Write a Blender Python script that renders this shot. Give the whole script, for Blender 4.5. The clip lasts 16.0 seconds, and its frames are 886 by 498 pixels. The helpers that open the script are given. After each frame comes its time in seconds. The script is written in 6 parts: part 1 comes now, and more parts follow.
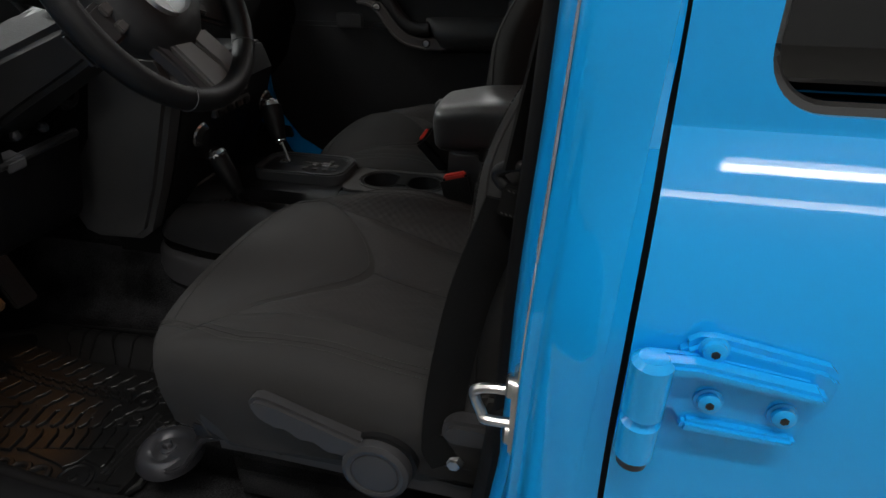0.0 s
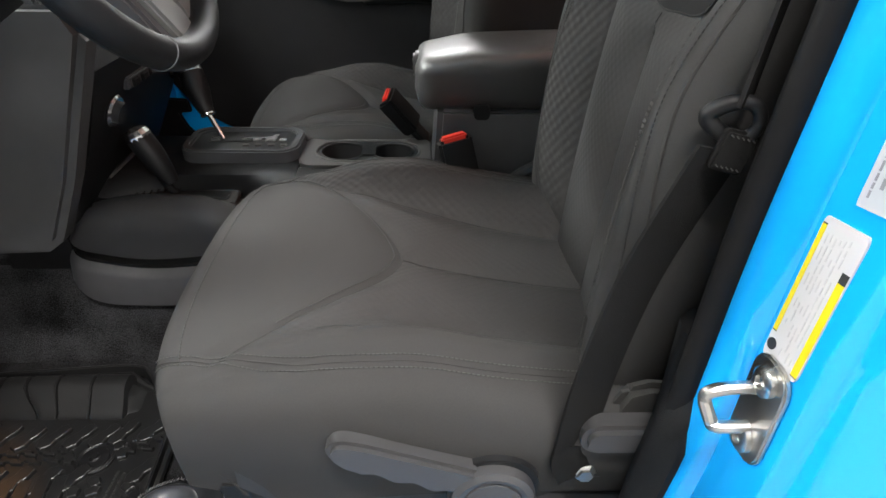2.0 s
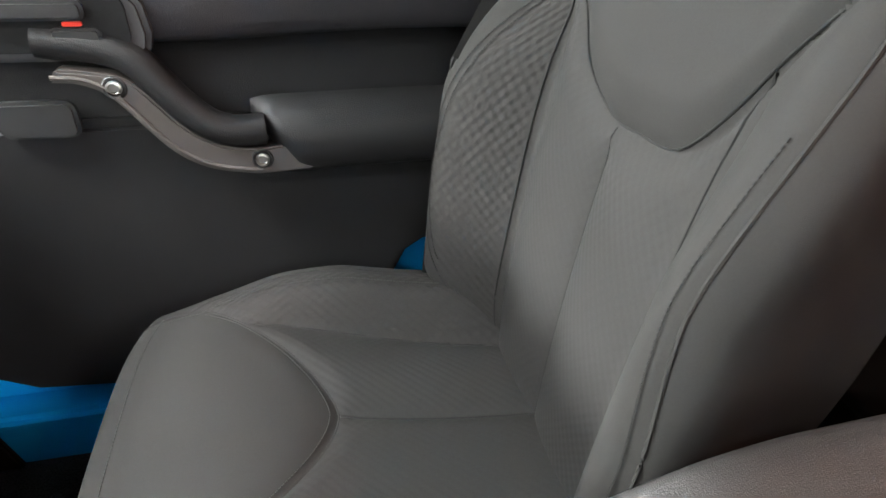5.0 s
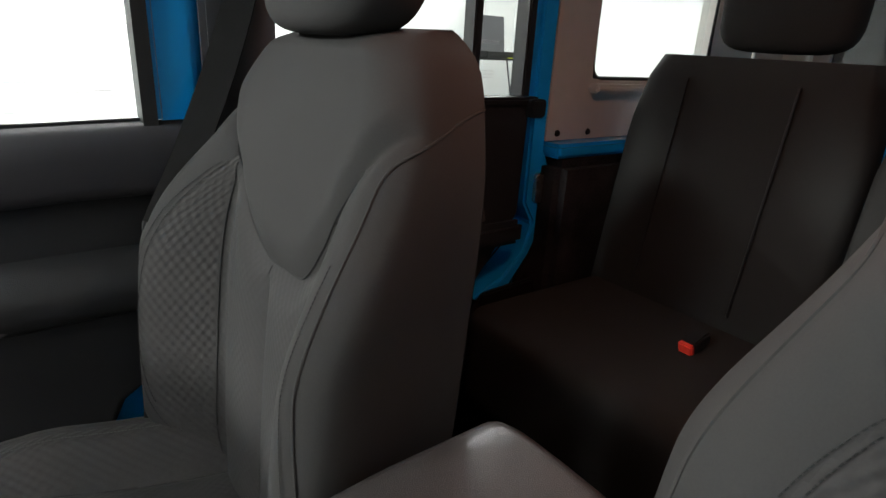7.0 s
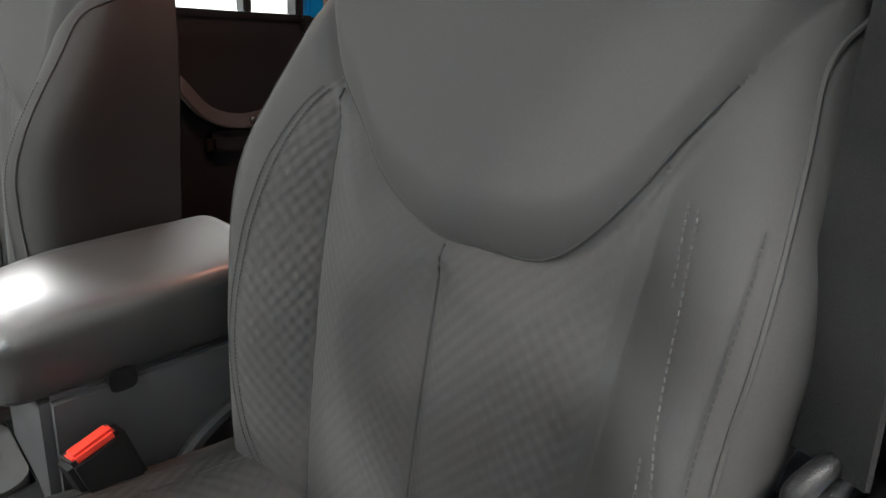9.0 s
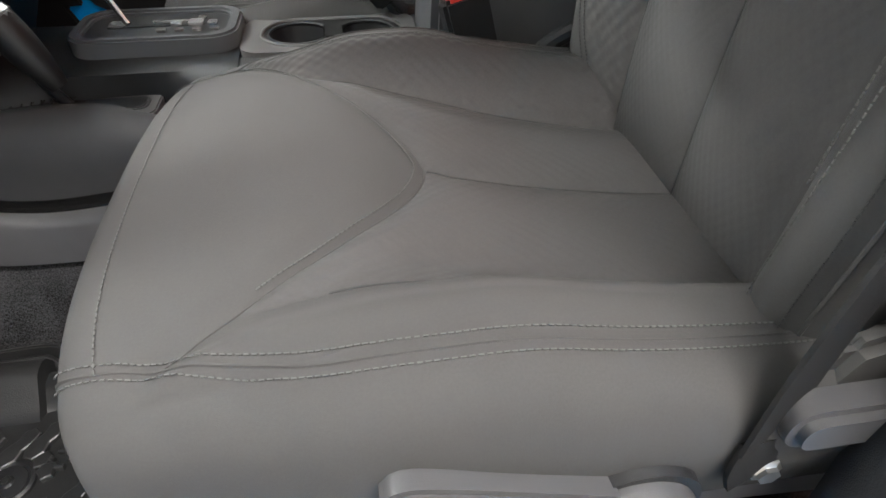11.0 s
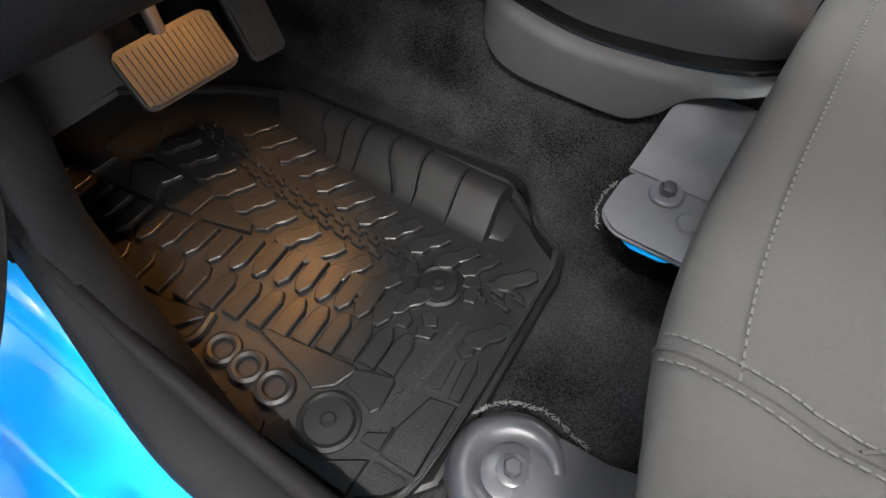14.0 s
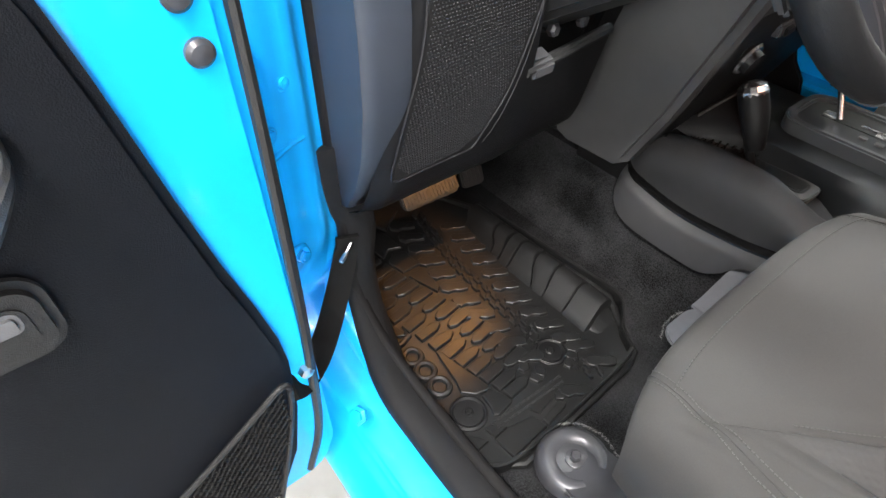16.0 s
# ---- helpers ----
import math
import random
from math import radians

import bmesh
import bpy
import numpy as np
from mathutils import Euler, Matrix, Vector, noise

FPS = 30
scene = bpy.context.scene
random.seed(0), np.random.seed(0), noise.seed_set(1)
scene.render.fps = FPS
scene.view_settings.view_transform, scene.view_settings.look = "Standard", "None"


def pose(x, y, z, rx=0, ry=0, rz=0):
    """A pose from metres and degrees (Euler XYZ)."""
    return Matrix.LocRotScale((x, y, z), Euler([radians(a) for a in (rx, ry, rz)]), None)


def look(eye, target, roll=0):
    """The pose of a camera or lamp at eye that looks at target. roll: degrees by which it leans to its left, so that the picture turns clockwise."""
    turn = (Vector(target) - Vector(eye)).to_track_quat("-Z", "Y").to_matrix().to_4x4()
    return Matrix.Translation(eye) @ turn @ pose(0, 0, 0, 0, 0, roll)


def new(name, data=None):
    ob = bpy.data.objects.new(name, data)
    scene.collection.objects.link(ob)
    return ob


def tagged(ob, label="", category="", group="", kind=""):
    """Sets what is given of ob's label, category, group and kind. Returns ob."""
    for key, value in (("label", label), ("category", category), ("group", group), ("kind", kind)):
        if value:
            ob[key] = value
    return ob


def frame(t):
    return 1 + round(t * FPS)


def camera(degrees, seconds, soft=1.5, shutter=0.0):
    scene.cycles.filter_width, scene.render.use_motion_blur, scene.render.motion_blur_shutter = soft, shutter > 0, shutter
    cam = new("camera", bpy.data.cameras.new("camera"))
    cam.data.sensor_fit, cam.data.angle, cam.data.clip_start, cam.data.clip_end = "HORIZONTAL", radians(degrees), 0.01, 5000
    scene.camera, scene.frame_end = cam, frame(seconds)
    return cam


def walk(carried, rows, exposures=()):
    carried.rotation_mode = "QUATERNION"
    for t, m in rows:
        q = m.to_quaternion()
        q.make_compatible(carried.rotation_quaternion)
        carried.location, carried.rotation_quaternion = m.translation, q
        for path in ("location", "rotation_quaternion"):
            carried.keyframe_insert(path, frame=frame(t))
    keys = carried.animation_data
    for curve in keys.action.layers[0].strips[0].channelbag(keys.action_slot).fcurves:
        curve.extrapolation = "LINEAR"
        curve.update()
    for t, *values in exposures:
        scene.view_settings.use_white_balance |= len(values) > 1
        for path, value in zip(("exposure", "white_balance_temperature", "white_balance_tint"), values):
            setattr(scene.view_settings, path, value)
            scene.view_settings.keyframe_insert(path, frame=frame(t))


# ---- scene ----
cam = camera(74.5, 16.0, soft=1.5, shutter=0.0)
PATH = [
    (0, pose(0.5686, -1.1040, 1.3649, 60.80, -0.10, 12.60)),
    (0.5, pose(0.4428, -1.1832, 1.3651, 59.69, -0.43, 7.64)),
    (1, pose(0.3625, -1.1991, 1.3553, 59.20, -0.97, 2.78)),
    (1.5, pose(0.3383, -1.1048, 1.3169, 58.88, -1.30, -0.58)),
    (2, pose(0.3154, -1.0027, 1.3028, 57.88, -1.10, -1.90)),
    (2.5, pose(0.2959, -0.9076, 1.3295, 55.48, -1.08, -3.15)),
    (3, pose(0.2348, -0.7751, 1.3414, 55.30, -1.18, -4.76)),
    (3.2, pose(0.2162, -0.7101, 1.3511, 54.71, -1.36, -5.45)),
    (5.3, pose(0.1718, -0.0317, 1.3770, 58.23, -2.24, -17.30)),
    (5.5, pose(0.1456, -0.0280, 1.4026, 61.60, -2.73, -22.04)),
    (6, pose(0.1793, -0.0342, 1.4371, 68.08, -3.09, -28.29)),
    (6.5, pose(0.2112, -0.1087, 1.4469, 70.02, -3.20, -32.66)),
    (7, pose(0.2440, -0.2488, 1.4388, 70.39, -3.07, -35.48)),
    (7.5, pose(0.2687, -0.4182, 1.4613, 70.58, -2.89, -37.42)),
    (8, pose(0.3005, -0.5349, 1.4623, 70.75, -2.75, -39.62)),
    (8.5, pose(0.2891, -0.6048, 1.4198, 71.12, -4.14, -42.82)),
    (9, pose(0.2587, -0.6401, 1.3515, 68.50, -3.87, -46.29)),
    (9.5, pose(0.2979, -0.7023, 1.2758, 60.99, -2.33, -38.67)),
    (10, pose(0.2579, -0.7625, 1.1941, 56.98, -1.73, -28.31)),
    (10.2, pose(0.2542, -0.7814, 1.1760, 55.26, -1.22, -23.31)),
    (12.3, pose(0.1507, -0.8002, 1.1524, 45.02, -1.25, 7.46)),
    (12.5, pose(0.1328, -0.7946, 1.1414, 44.90, -0.90, 10.90)),
    (13, pose(0.0765, -0.7704, 1.1043, 43.24, -0.25, 20.13)),
    (13.5, pose(0.0344, -0.7266, 1.0769, 39.54, 0.47, 29.71)),
    (14, pose(0.0373, -0.6978, 1.0944, 37.26, 0.47, 35.00)),
    (14.5, pose(0.0738, -0.6827, 1.1729, 36.74, 0.33, 38.26)),
    (15, pose(0.1119, -0.6932, 1.2663, 36.91, -0.02, 39.75)),
    (15.5, pose(0.1425, -0.7723, 1.3469, 42.21, -0.31, 42.62)),
    (16, pose(0.1751, -0.9225, 1.3730, 46.03, -0.04, 51.50)),
]
EXPOSURES = [(0.0, -1.5), (0.2, -1.05), (0.5, -0.3), (1.5, 0.3), (2.5, 1.15), (3.0, 1.35), (5.3, 1.85), (6.0, 1.3), (6.5, 1.0), (7.0, 0.6), (8.0, 0.7), (8.5, 1.05), (9.0, 1.3), (9.5, 1.5), (10.0, 1.65), (12.5, 1.05), (13.5, 1.2), (14.5, 1.55), (15.0, 1.6), (15.5, 1.65), (16.0, 1.35)]
walk(cam, PATH, EXPOSURES)

# ---- world and light ----
world = bpy.data.worlds.new("world")
scene.world = world
world.use_nodes = True
world.node_tree.nodes["Background"].inputs[0].default_value = (0.75, 0.85, 1.0, 1)
world.node_tree.nodes["Background"].inputs[1].default_value = 0.02


def lamp(name, kind, m, power, color, **more):
    data = bpy.data.lights.new(name, kind)
    data.energy, data.color = power, color
    for key, value in more.items():
        if key == "size":
            data.size = value
        elif key == "size_y":
            data.shape, data.size_y = "RECTANGLE", value
        elif key == "radius":
            data.shadow_soft_size = value
        elif key == "cone":
            data.spot_size, data.spot_blend = radians(value), 0.75
    ob = new(name, data)
    ob.matrix_world = m
    return ob


# ---- materials ----
def nodes_of(name):
    m = bpy.data.materials.new(name)
    m.use_nodes = True
    nt = m.node_tree
    return m, nt, nt.nodes["Principled BSDF"]


def surface(name, color, rough=0.5, metal=0.0, vary=0.15, scale=30.0, bump=0.0, bump_scale=200.0, coat=0.0, spec=0.5, big=3.0,
            rough_vary=0.1, emit=0.0):
    """Base colour varied by two noises, grain as bump."""
    m, nt, b = nodes_of(name)
    n, k = nt.nodes, nt.links
    co = n.new("ShaderNodeTexCoord")
    fine, wide = n.new("ShaderNodeTexNoise"), n.new("ShaderNodeTexNoise")
    fine.inputs["Scale"].default_value, wide.inputs["Scale"].default_value = scale, big
    fine.inputs["Detail"].default_value = 4
    k.new(co.outputs["Object"], fine.inputs["Vector"])
    k.new(co.outputs["Object"], wide.inputs["Vector"])
    add = n.new("ShaderNodeMath")
    add.operation = "ADD"
    k.new(fine.outputs["Fac"], add.inputs[0])
    k.new(wide.outputs["Fac"], add.inputs[1])
    span = n.new("ShaderNodeMapRange")
    span.inputs["From Min"].default_value, span.inputs["From Max"].default_value = 0.6, 1.4
    span.inputs["To Min"].default_value, span.inputs["To Max"].default_value = 1 - vary, 1 + vary
    k.new(add.outputs[0], span.inputs["Value"])
    mul = n.new("ShaderNodeVectorMath")
    mul.operation = "SCALE"
    mul.inputs[0].default_value = color[:3]
    k.new(span.outputs[0], mul.inputs["Scale"])
    k.new(mul.outputs[0], b.inputs["Base Color"])
    rr = n.new("ShaderNodeMapRange")
    rr.inputs["From Min"].default_value, rr.inputs["From Max"].default_value = 0.3, 0.7
    rr.inputs["To Min"].default_value, rr.inputs["To Max"].default_value = max(0.02, rough - rough_vary), min(1, rough + rough_vary)
    k.new(wide.outputs["Fac"], rr.inputs["Value"])
    k.new(rr.outputs[0], b.inputs["Roughness"])
    b.inputs["Metallic"].default_value = metal
    b.inputs["Specular IOR Level"].default_value = spec
    if coat:
        b.inputs["Coat Weight"].default_value, b.inputs["Coat Roughness"].default_value = coat, 0.03 if coat > .9 else 0.28
    if bump:
        g = n.new("ShaderNodeTexNoise")
        g.inputs["Scale"].default_value, g.inputs["Detail"].default_value = bump_scale, 3
        k.new(co.outputs["Object"], g.inputs["Vector"])
        bp = n.new("ShaderNodeBump")
        bp.inputs["Strength"].default_value, bp.inputs["Distance"].default_value = bump, 0.002
        k.new(g.outputs["Fac"], bp.inputs["Height"])
        k.new(bp.outputs[0], b.inputs["Normal"])
    if emit:
        b.inputs["Emission Color"].default_value, b.inputs["Emission Strength"].default_value = (*color[:3], 1), emit
    return m


def knit(name, color, pitch, depth, rough=0.85):
    """Fabric with a woven dimple grid: two crossed waves along the cloth's own axes."""
    m = surface(name, color, rough, vary=0.12, scale=400, spec=0.25)
    nt = m.node_tree
    n, k, b = nt.nodes, nt.links, nt.nodes["Principled BSDF"]
    co = n.new("ShaderNodeTexCoord")
    split = n.new("ShaderNodeSeparateXYZ")
    k.new(co.outputs["UV"], split.inputs[0])
    waves = []
    for sign in (1, -1):
        s = n.new("ShaderNodeMath")
        s.operation = "MULTIPLY"
        k.new(split.outputs["X" if sign > 0 else "Y"], s.inputs[0])
        s.inputs[1].default_value = 2 * math.pi / pitch * (0.8 if sign > 0 else 1.0)
        w = n.new("ShaderNodeMath")
        w.operation = "SINE"
        k.new(s.outputs[0], w.inputs[0])
        waves.append(w)
    p = n.new("ShaderNodeMath")
    p.operation = "MULTIPLY"
    k.new(waves[0].outputs[0], p.inputs[0])
    k.new(waves[1].outputs[0], p.inputs[1])
    bp = n.new("ShaderNodeBump")
    bp.inputs["Strength"].default_value, bp.inputs["Distance"].default_value = 1.0, depth
    k.new(p.outputs[0], bp.inputs["Height"])
    k.new(bp.outputs[0], b.inputs["Normal"])
    return m


def glass(name, tint=(1, 1, 1), mix=0.1):
    m, nt, b = nodes_of(name)
    n, k = nt.nodes, nt.links
    t, g, x = n.new("ShaderNodeBsdfTransparent"), n.new("ShaderNodeBsdfGlossy"), n.new("ShaderNodeMixShader")
    t.inputs[0].default_value = (*tint, 1)
    g.inputs["Roughness"].default_value = 0.02
    x.inputs[0].default_value = mix
    k.new(t.outputs[0], x.inputs[1])
    k.new(g.outputs[0], x.inputs[2])
    k.new(x.outputs[0], n["Material Output"].inputs[0])
    return m


BLUE = surface("blue_paint", (0.005, 0.352, 0.83), 0.30, vary=0.03, coat=1.0, spec=0.2, rough_vary=0.03, scale=900)
CLOTH = surface("seat_cloth", (0.0375, 0.0362, 0.0350), 0.85, vary=0.1, scale=600, bump=0.15, bump_scale=1800, spec=0.18)
KNIT = knit("seat_knit", (0.0405, 0.0382, 0.0372), 0.0150, 0.0006)
FINE = knit("seat_fine_knit", (0.0375, 0.0360, 0.0350), 0.0125, 0.0002)
THREAD = surface("thread", (0.050, 0.049, 0.047), 0.8)
VINYL = surface("armrest_vinyl", (0.041, 0.040, 0.040), 0.36, coat=0.6, bump=0.5, bump_scale=900, vary=0.08)
BLACK = surface("black_plastic", (0.0095, 0.0095, 0.010), 0.45, bump=0.25, bump_scale=1100, vary=0.2, spec=0.28)
DARK = surface("dark_plastic", (0.023, 0.023, 0.024), 0.48, bump=0.25, bump_scale=1000, vary=0.15)
GREY = surface("grey_plastic", (0.075, 0.075, 0.08), 0.45, bump=0.15, bump_scale=900, vary=0.1)
SATIN = surface("satin_grey_plastic", (0.075, 0.072, 0.07), 0.40, vary=0.06)
RUBBER = surface("rubber", (0.0105, 0.0105, 0.0105), 0.41, bump=0.2, bump_scale=600, vary=0.2)
CARPET = surface("carpet", (0.020, 0.020, 0.021), 0.95, bump=1.0, bump_scale=420, vary=1.7, scale=460, spec=0.15, big=9)
WEBBING = surface("webbing", (0.0125, 0.0122, 0.012), 0.85, bump=0.4, bump_scale=900, vary=0.15, spec=0.06)
CHROME = surface("chrome", (0.85, 0.85, 0.86), 0.24, metal=1.0, vary=0.02)
STEEL = surface("zinc_steel", (0.55, 0.54, 0.52), 0.3, metal=1.0, vary=0.12)
DARKSTEEL = surface("painted_steel", (0.05, 0.05, 0.055), 0.35, metal=0.3, vary=0.2)
RED = surface("red_button", (0.75, 0.05, 0.03), 0.35, vary=0.05)
WHITE = surface("label_white", (0.54, 0.515, 0.515), 0.35, vary=0.03)
YELLOW = surface("label_yellow", (0.72, 0.56, 0.01), 0.35, vary=0.03)
INK = surface("label_ink", (0.02, 0.02, 0.02), 0.5)
LINER = surface("hardtop_liner", (0.55, 0.53, 0.49), 0.7, bump=0.3, bump_scale=300, vary=0.06)
PLASTER = surface("white_wall", (0.80, 0.81, 0.80), 0.7, vary=0.03, bump=0.1, bump_scale=80)
CONCRETE = surface("floor_coating", (0.26, 0.25, 0.235), 0.4, vary=0.15, scale=18, big=1.2)
GLASS = glass("window_glass", (0.92, 0.95, 0.94), 0.06)
TINTED = glass("tinted_glass", (0.05, 0.05, 0.05), 0.10)


FLOOR0 = 0.545


# ---- mesh helpers ----
ORIGIN = {}


def thing(name, loc, label, category, group="", kind=""):
    e = new(name)
    e.location = loc
    e.empty_display_size = 0.1
    ORIGIN[e.name] = Vector(loc)
    return tagged(e, label, category, group, kind)


def part(name, bm, material, parent=None, label="", smooth=35, kind="", bevel=0.0, category=""):
    """Links a bmesh, made in world places, as one mesh object under a thing or a part."""
    me = bpy.data.meshes.new(name)
    if bevel:
        edges = [e for e in bm.edges if len(e.link_faces) == 2 and e.calc_face_angle(0) > radians(40)]
        bmesh.ops.bevel(bm, geom=edges, offset=bevel, segments=2, affect="EDGES", clamp_overlap=True)
    origin = ORIGIN.get(parent.name, Vector()) if parent else Vector()
    bmesh.ops.translate(bm, vec=-origin, verts=bm.verts)
    bm.to_mesh(me)
    bm.free()
    if smooth:
        me.shade_smooth()
        me.set_sharp_from_angle(angle=radians(smooth))
    for one in material if isinstance(material, (list, tuple)) else [material]:
        me.materials.append(one)
    ob = new(name, me)
    if parent:
        ob.parent = parent
        ORIGIN[ob.name] = origin
    return tagged(ob, label, category, "", kind)


def solid(name, bm, material, label, category, kind="", group="", **more):
    """A top-level thing that is one mesh."""
    ob = part(name, bm, material, None, label, kind=kind, category=category, **more)
    return tagged(ob, "", "", group)


def box(size, m=None, bm=None):
    bm = bm or bmesh.new()
    at = (m or Matrix()) @ Matrix.Diagonal((*size, 1))
    bmesh.ops.create_cube(bm, size=1, matrix=at)
    return bm


def cuboid(x0, x1, y0, y1, z0, z1, bm=None):
    return box((x1 - x0, y1 - y0, z1 - z0), Matrix.Translation(((x0 + x1) / 2, (y0 + y1) / 2, (z0 + z1) / 2)), bm)


def rod(a, b, r, r2=None, seg=20, bm=None, caps=True):
    bm = bm or bmesh.new()
    a, b = Vector(a), Vector(b)
    turn = (b - a).to_track_quat("Z", "Y").to_matrix().to_4x4()
    bmesh.ops.create_cone(bm, cap_ends=caps, segments=seg, radius1=r, radius2=r if r2 is None else r2, depth=(b - a).length,
                          matrix=Matrix.Translation((a + b) / 2) @ turn)
    return bm


def rings(loops, bm=None, cap=True, closed=True, wrap=False, uv=False):
    """Skins a row of loops of equally many places. closed: each loop is a ring; wrap: the last joins the first."""
    bm = bm or bmesh.new()
    vs = [[bm.verts.new(p) for p in loop] for loop in loops]
    n = len(vs[0])
    for i in range(len(vs) - (0 if wrap else 1)):
        a, b = vs[i], vs[(i + 1) % len(vs)]
        for j in range(n if closed else n - 1):
            bm.faces.new((a[j], a[(j + 1) % n], b[(j + 1) % n], b[j]))
    if cap and closed and not wrap:
        bm.faces.new(vs[0][::-1])
        bm.faces.new(vs[-1])
    bmesh.ops.recalc_face_normals(bm, faces=bm.faces)
    return bm


def smooth_path(points, steps=8):
    """A Catmull-Rom line through points."""
    p = [Vector(q) for q in points]
    p = [2 * p[0] - p[1], *p, 2 * p[-1] - p[-2]]
    out = []
    for i in range(1, len(p) - 2):
        for s in range(steps):
            t = s / steps
            out.append(0.5 * (2 * p[i] + (p[i + 1] - p[i - 1]) * t + (2 * p[i - 1] - 5 * p[i] + 4 * p[i + 1] - p[i + 2]) * t * t
                              + (3 * p[i] - p[i - 1] - 3 * p[i + 1] + p[i + 2]) * t ** 3))
    out.append(p[-2])
    return out


def tube(path, r, seg=10, bm=None, flat=None, up=(0, 0, 1)):
    """A round tube, or with flat=(width, thickness) a band, along a line."""
    path = [Vector(q) for q in path]
    loops = []
    for i, q in enumerate(path):
        d = (path[min(i + 1, len(path) - 1)] - path[max(i - 1, 0)]).normalized()
        s = d.cross(Vector(up))
        s = s.normalized() if s.length > 1e-4 else Vector((1, 0, 0))
        w = s.cross(d)
        if flat:
            a, b = flat[0] / 2, flat[1] / 2
            loops.append([q + s * x + w * y for x, y in ((-a, -b), (a, -b), (a, b), (-a, b))])
        else:
            rr = r(i / (len(path) - 1)) if callable(r) else r
            loops.append([q + (s * math.cos(k) + w * math.sin(k)) * rr for k in (2 * math.pi * j / seg for j in range(seg))])
    return rings(loops, bm)


def prism(outline, axis, a, b, bm=None):
    """Extrudes a closed outline of pairs along an axis from a to b."""
    bm = bm or bmesh.new()
    put = {"x": lambda p, d: (d, p[0], p[1]), "y": lambda p, d: (p[0], d, p[1]), "z": lambda p, d: (p[0], p[1], d)}[axis]
    lo, hi = [bm.verts.new(put(p, a)) for p in outline], [bm.verts.new(put(p, b)) for p in outline]
    n = len(outline)
    for i in range(n):
        bm.faces.new((lo[i], lo[(i + 1) % n], hi[(i + 1) % n], hi[i]))
    bm.faces.new(lo[::-1])
    bm.faces.new(hi)
    bmesh.ops.recalc_face_normals(bm, faces=bm.faces)
    return bm


def rounded(x0, x1, y0, y1, r, seg=5):
    """The outline of a rectangle with round corners."""
    out = []
    for cx, cy, a in ((x1 - r, y1 - r, 0), (x0 + r, y1 - r, 90), (x0 + r, y0 + r, 180), (x1 - r, y0 + r, 270)):
        out += [(cx + r * math.cos(radians(a + 90 * k / seg)), cy + r * math.sin(radians(a + 90 * k / seg))) for k in range(seg + 1)]
    return out


def lathe(profile, m=None, seg=28, bm=None):
    """Turns pairs of radius and height round the z axis of m."""
    m = m or Matrix()
    loops = [[m @ Vector((r * math.cos(2 * math.pi * j / seg), r * math.sin(2 * math.pi * j / seg), h)) for j in range(seg)] for r, h in profile]
    return rings(loops, bm)


def along(z):
    """A turn that carries the z axis onto a direction."""
    return Vector(z).to_track_quat("Z", "Y").to_matrix().to_4x4()


def at(p, z=(0, 0, 1)):
    return Matrix.Translation(p) @ along(z)


def sheet(nu, nv, fn, bm=None, split=None):
    """A grid of places fn(u, v); with split(u, v) naming a region, one bmesh for each region. UV is the place along the cloth."""
    us, vs = [i / nu for i in range(nu + 1)], [j / nv for j in range(nv + 1)]
    places = [[Vector(fn(u, v)) for v in vs] for u in us]
    made = {}
    mid = nv // 2
    lu, lv = [0.0], [0.0]
    for i in range(nu):
        lu.append(lu[-1] + (places[i + 1][mid] - places[i][mid]).length)
    for j in range(nv):
        lv.append(lv[-1] + (places[nu // 2][j + 1] - places[nu // 2][j]).length)
    for i in range(nu):
        for j in range(nv):
            key = split((us[i] + us[i + 1]) / 2, (vs[j] + vs[j + 1]) / 2) if split else "all"
            made.setdefault(key, []).append((i, j))
    out = {}
    for key, cells in made.items():
        b = bmesh.new()
        lay = b.loops.layers.uv.new("UVMap")
        have = {}

        def vert(i, j):
            if (i, j) not in have:
                have[i, j] = b.verts.new(places[i][j])
            return have[i, j]
        for i, j in cells:
            ids = ((i, j), (i + 1, j), (i + 1, j + 1), (i, j + 1))
            f = b.faces.new([vert(*q) for q in ids])
            for loop, q in zip(f.loops, ids):
                loop[lay].uv = (lu[q[0]], lv[q[1]])
        out[key] = b
    return out if split else out["all"]


def lerp(table, x):
    """A smooth line through pairs, flat past its ends."""
    if x <= table[0][0]:
        return table[0][1]
    if x >= table[-1][0]:
        return table[-1][1]
    k = next(i for i in range(1, len(table)) if x <= table[i][0])
    (x0, y0), (x1, y1) = table[k - 1], table[k]
    h = x1 - x0
    s = (y1 - y0) / h
    m0 = s if k == 1 else (y1 - table[k - 2][1]) / (x1 - table[k - 2][0])
    m1 = s if k == len(table) - 1 else (table[k + 1][1] - y0) / (table[k + 1][0] - x0)
    t = (x - x0) / h
    return y0 * (1 + 2 * t) * (1 - t) ** 2 + m0 * h * t * (1 - t) ** 2 + y1 * t * t * (3 - 2 * t) + m1 * h * t * t * (t - 1)


def ease(a, b, x):
    t = min(1, max(0, (x - a) / (b - a)))
    return t * t * (3 - 2 * t)


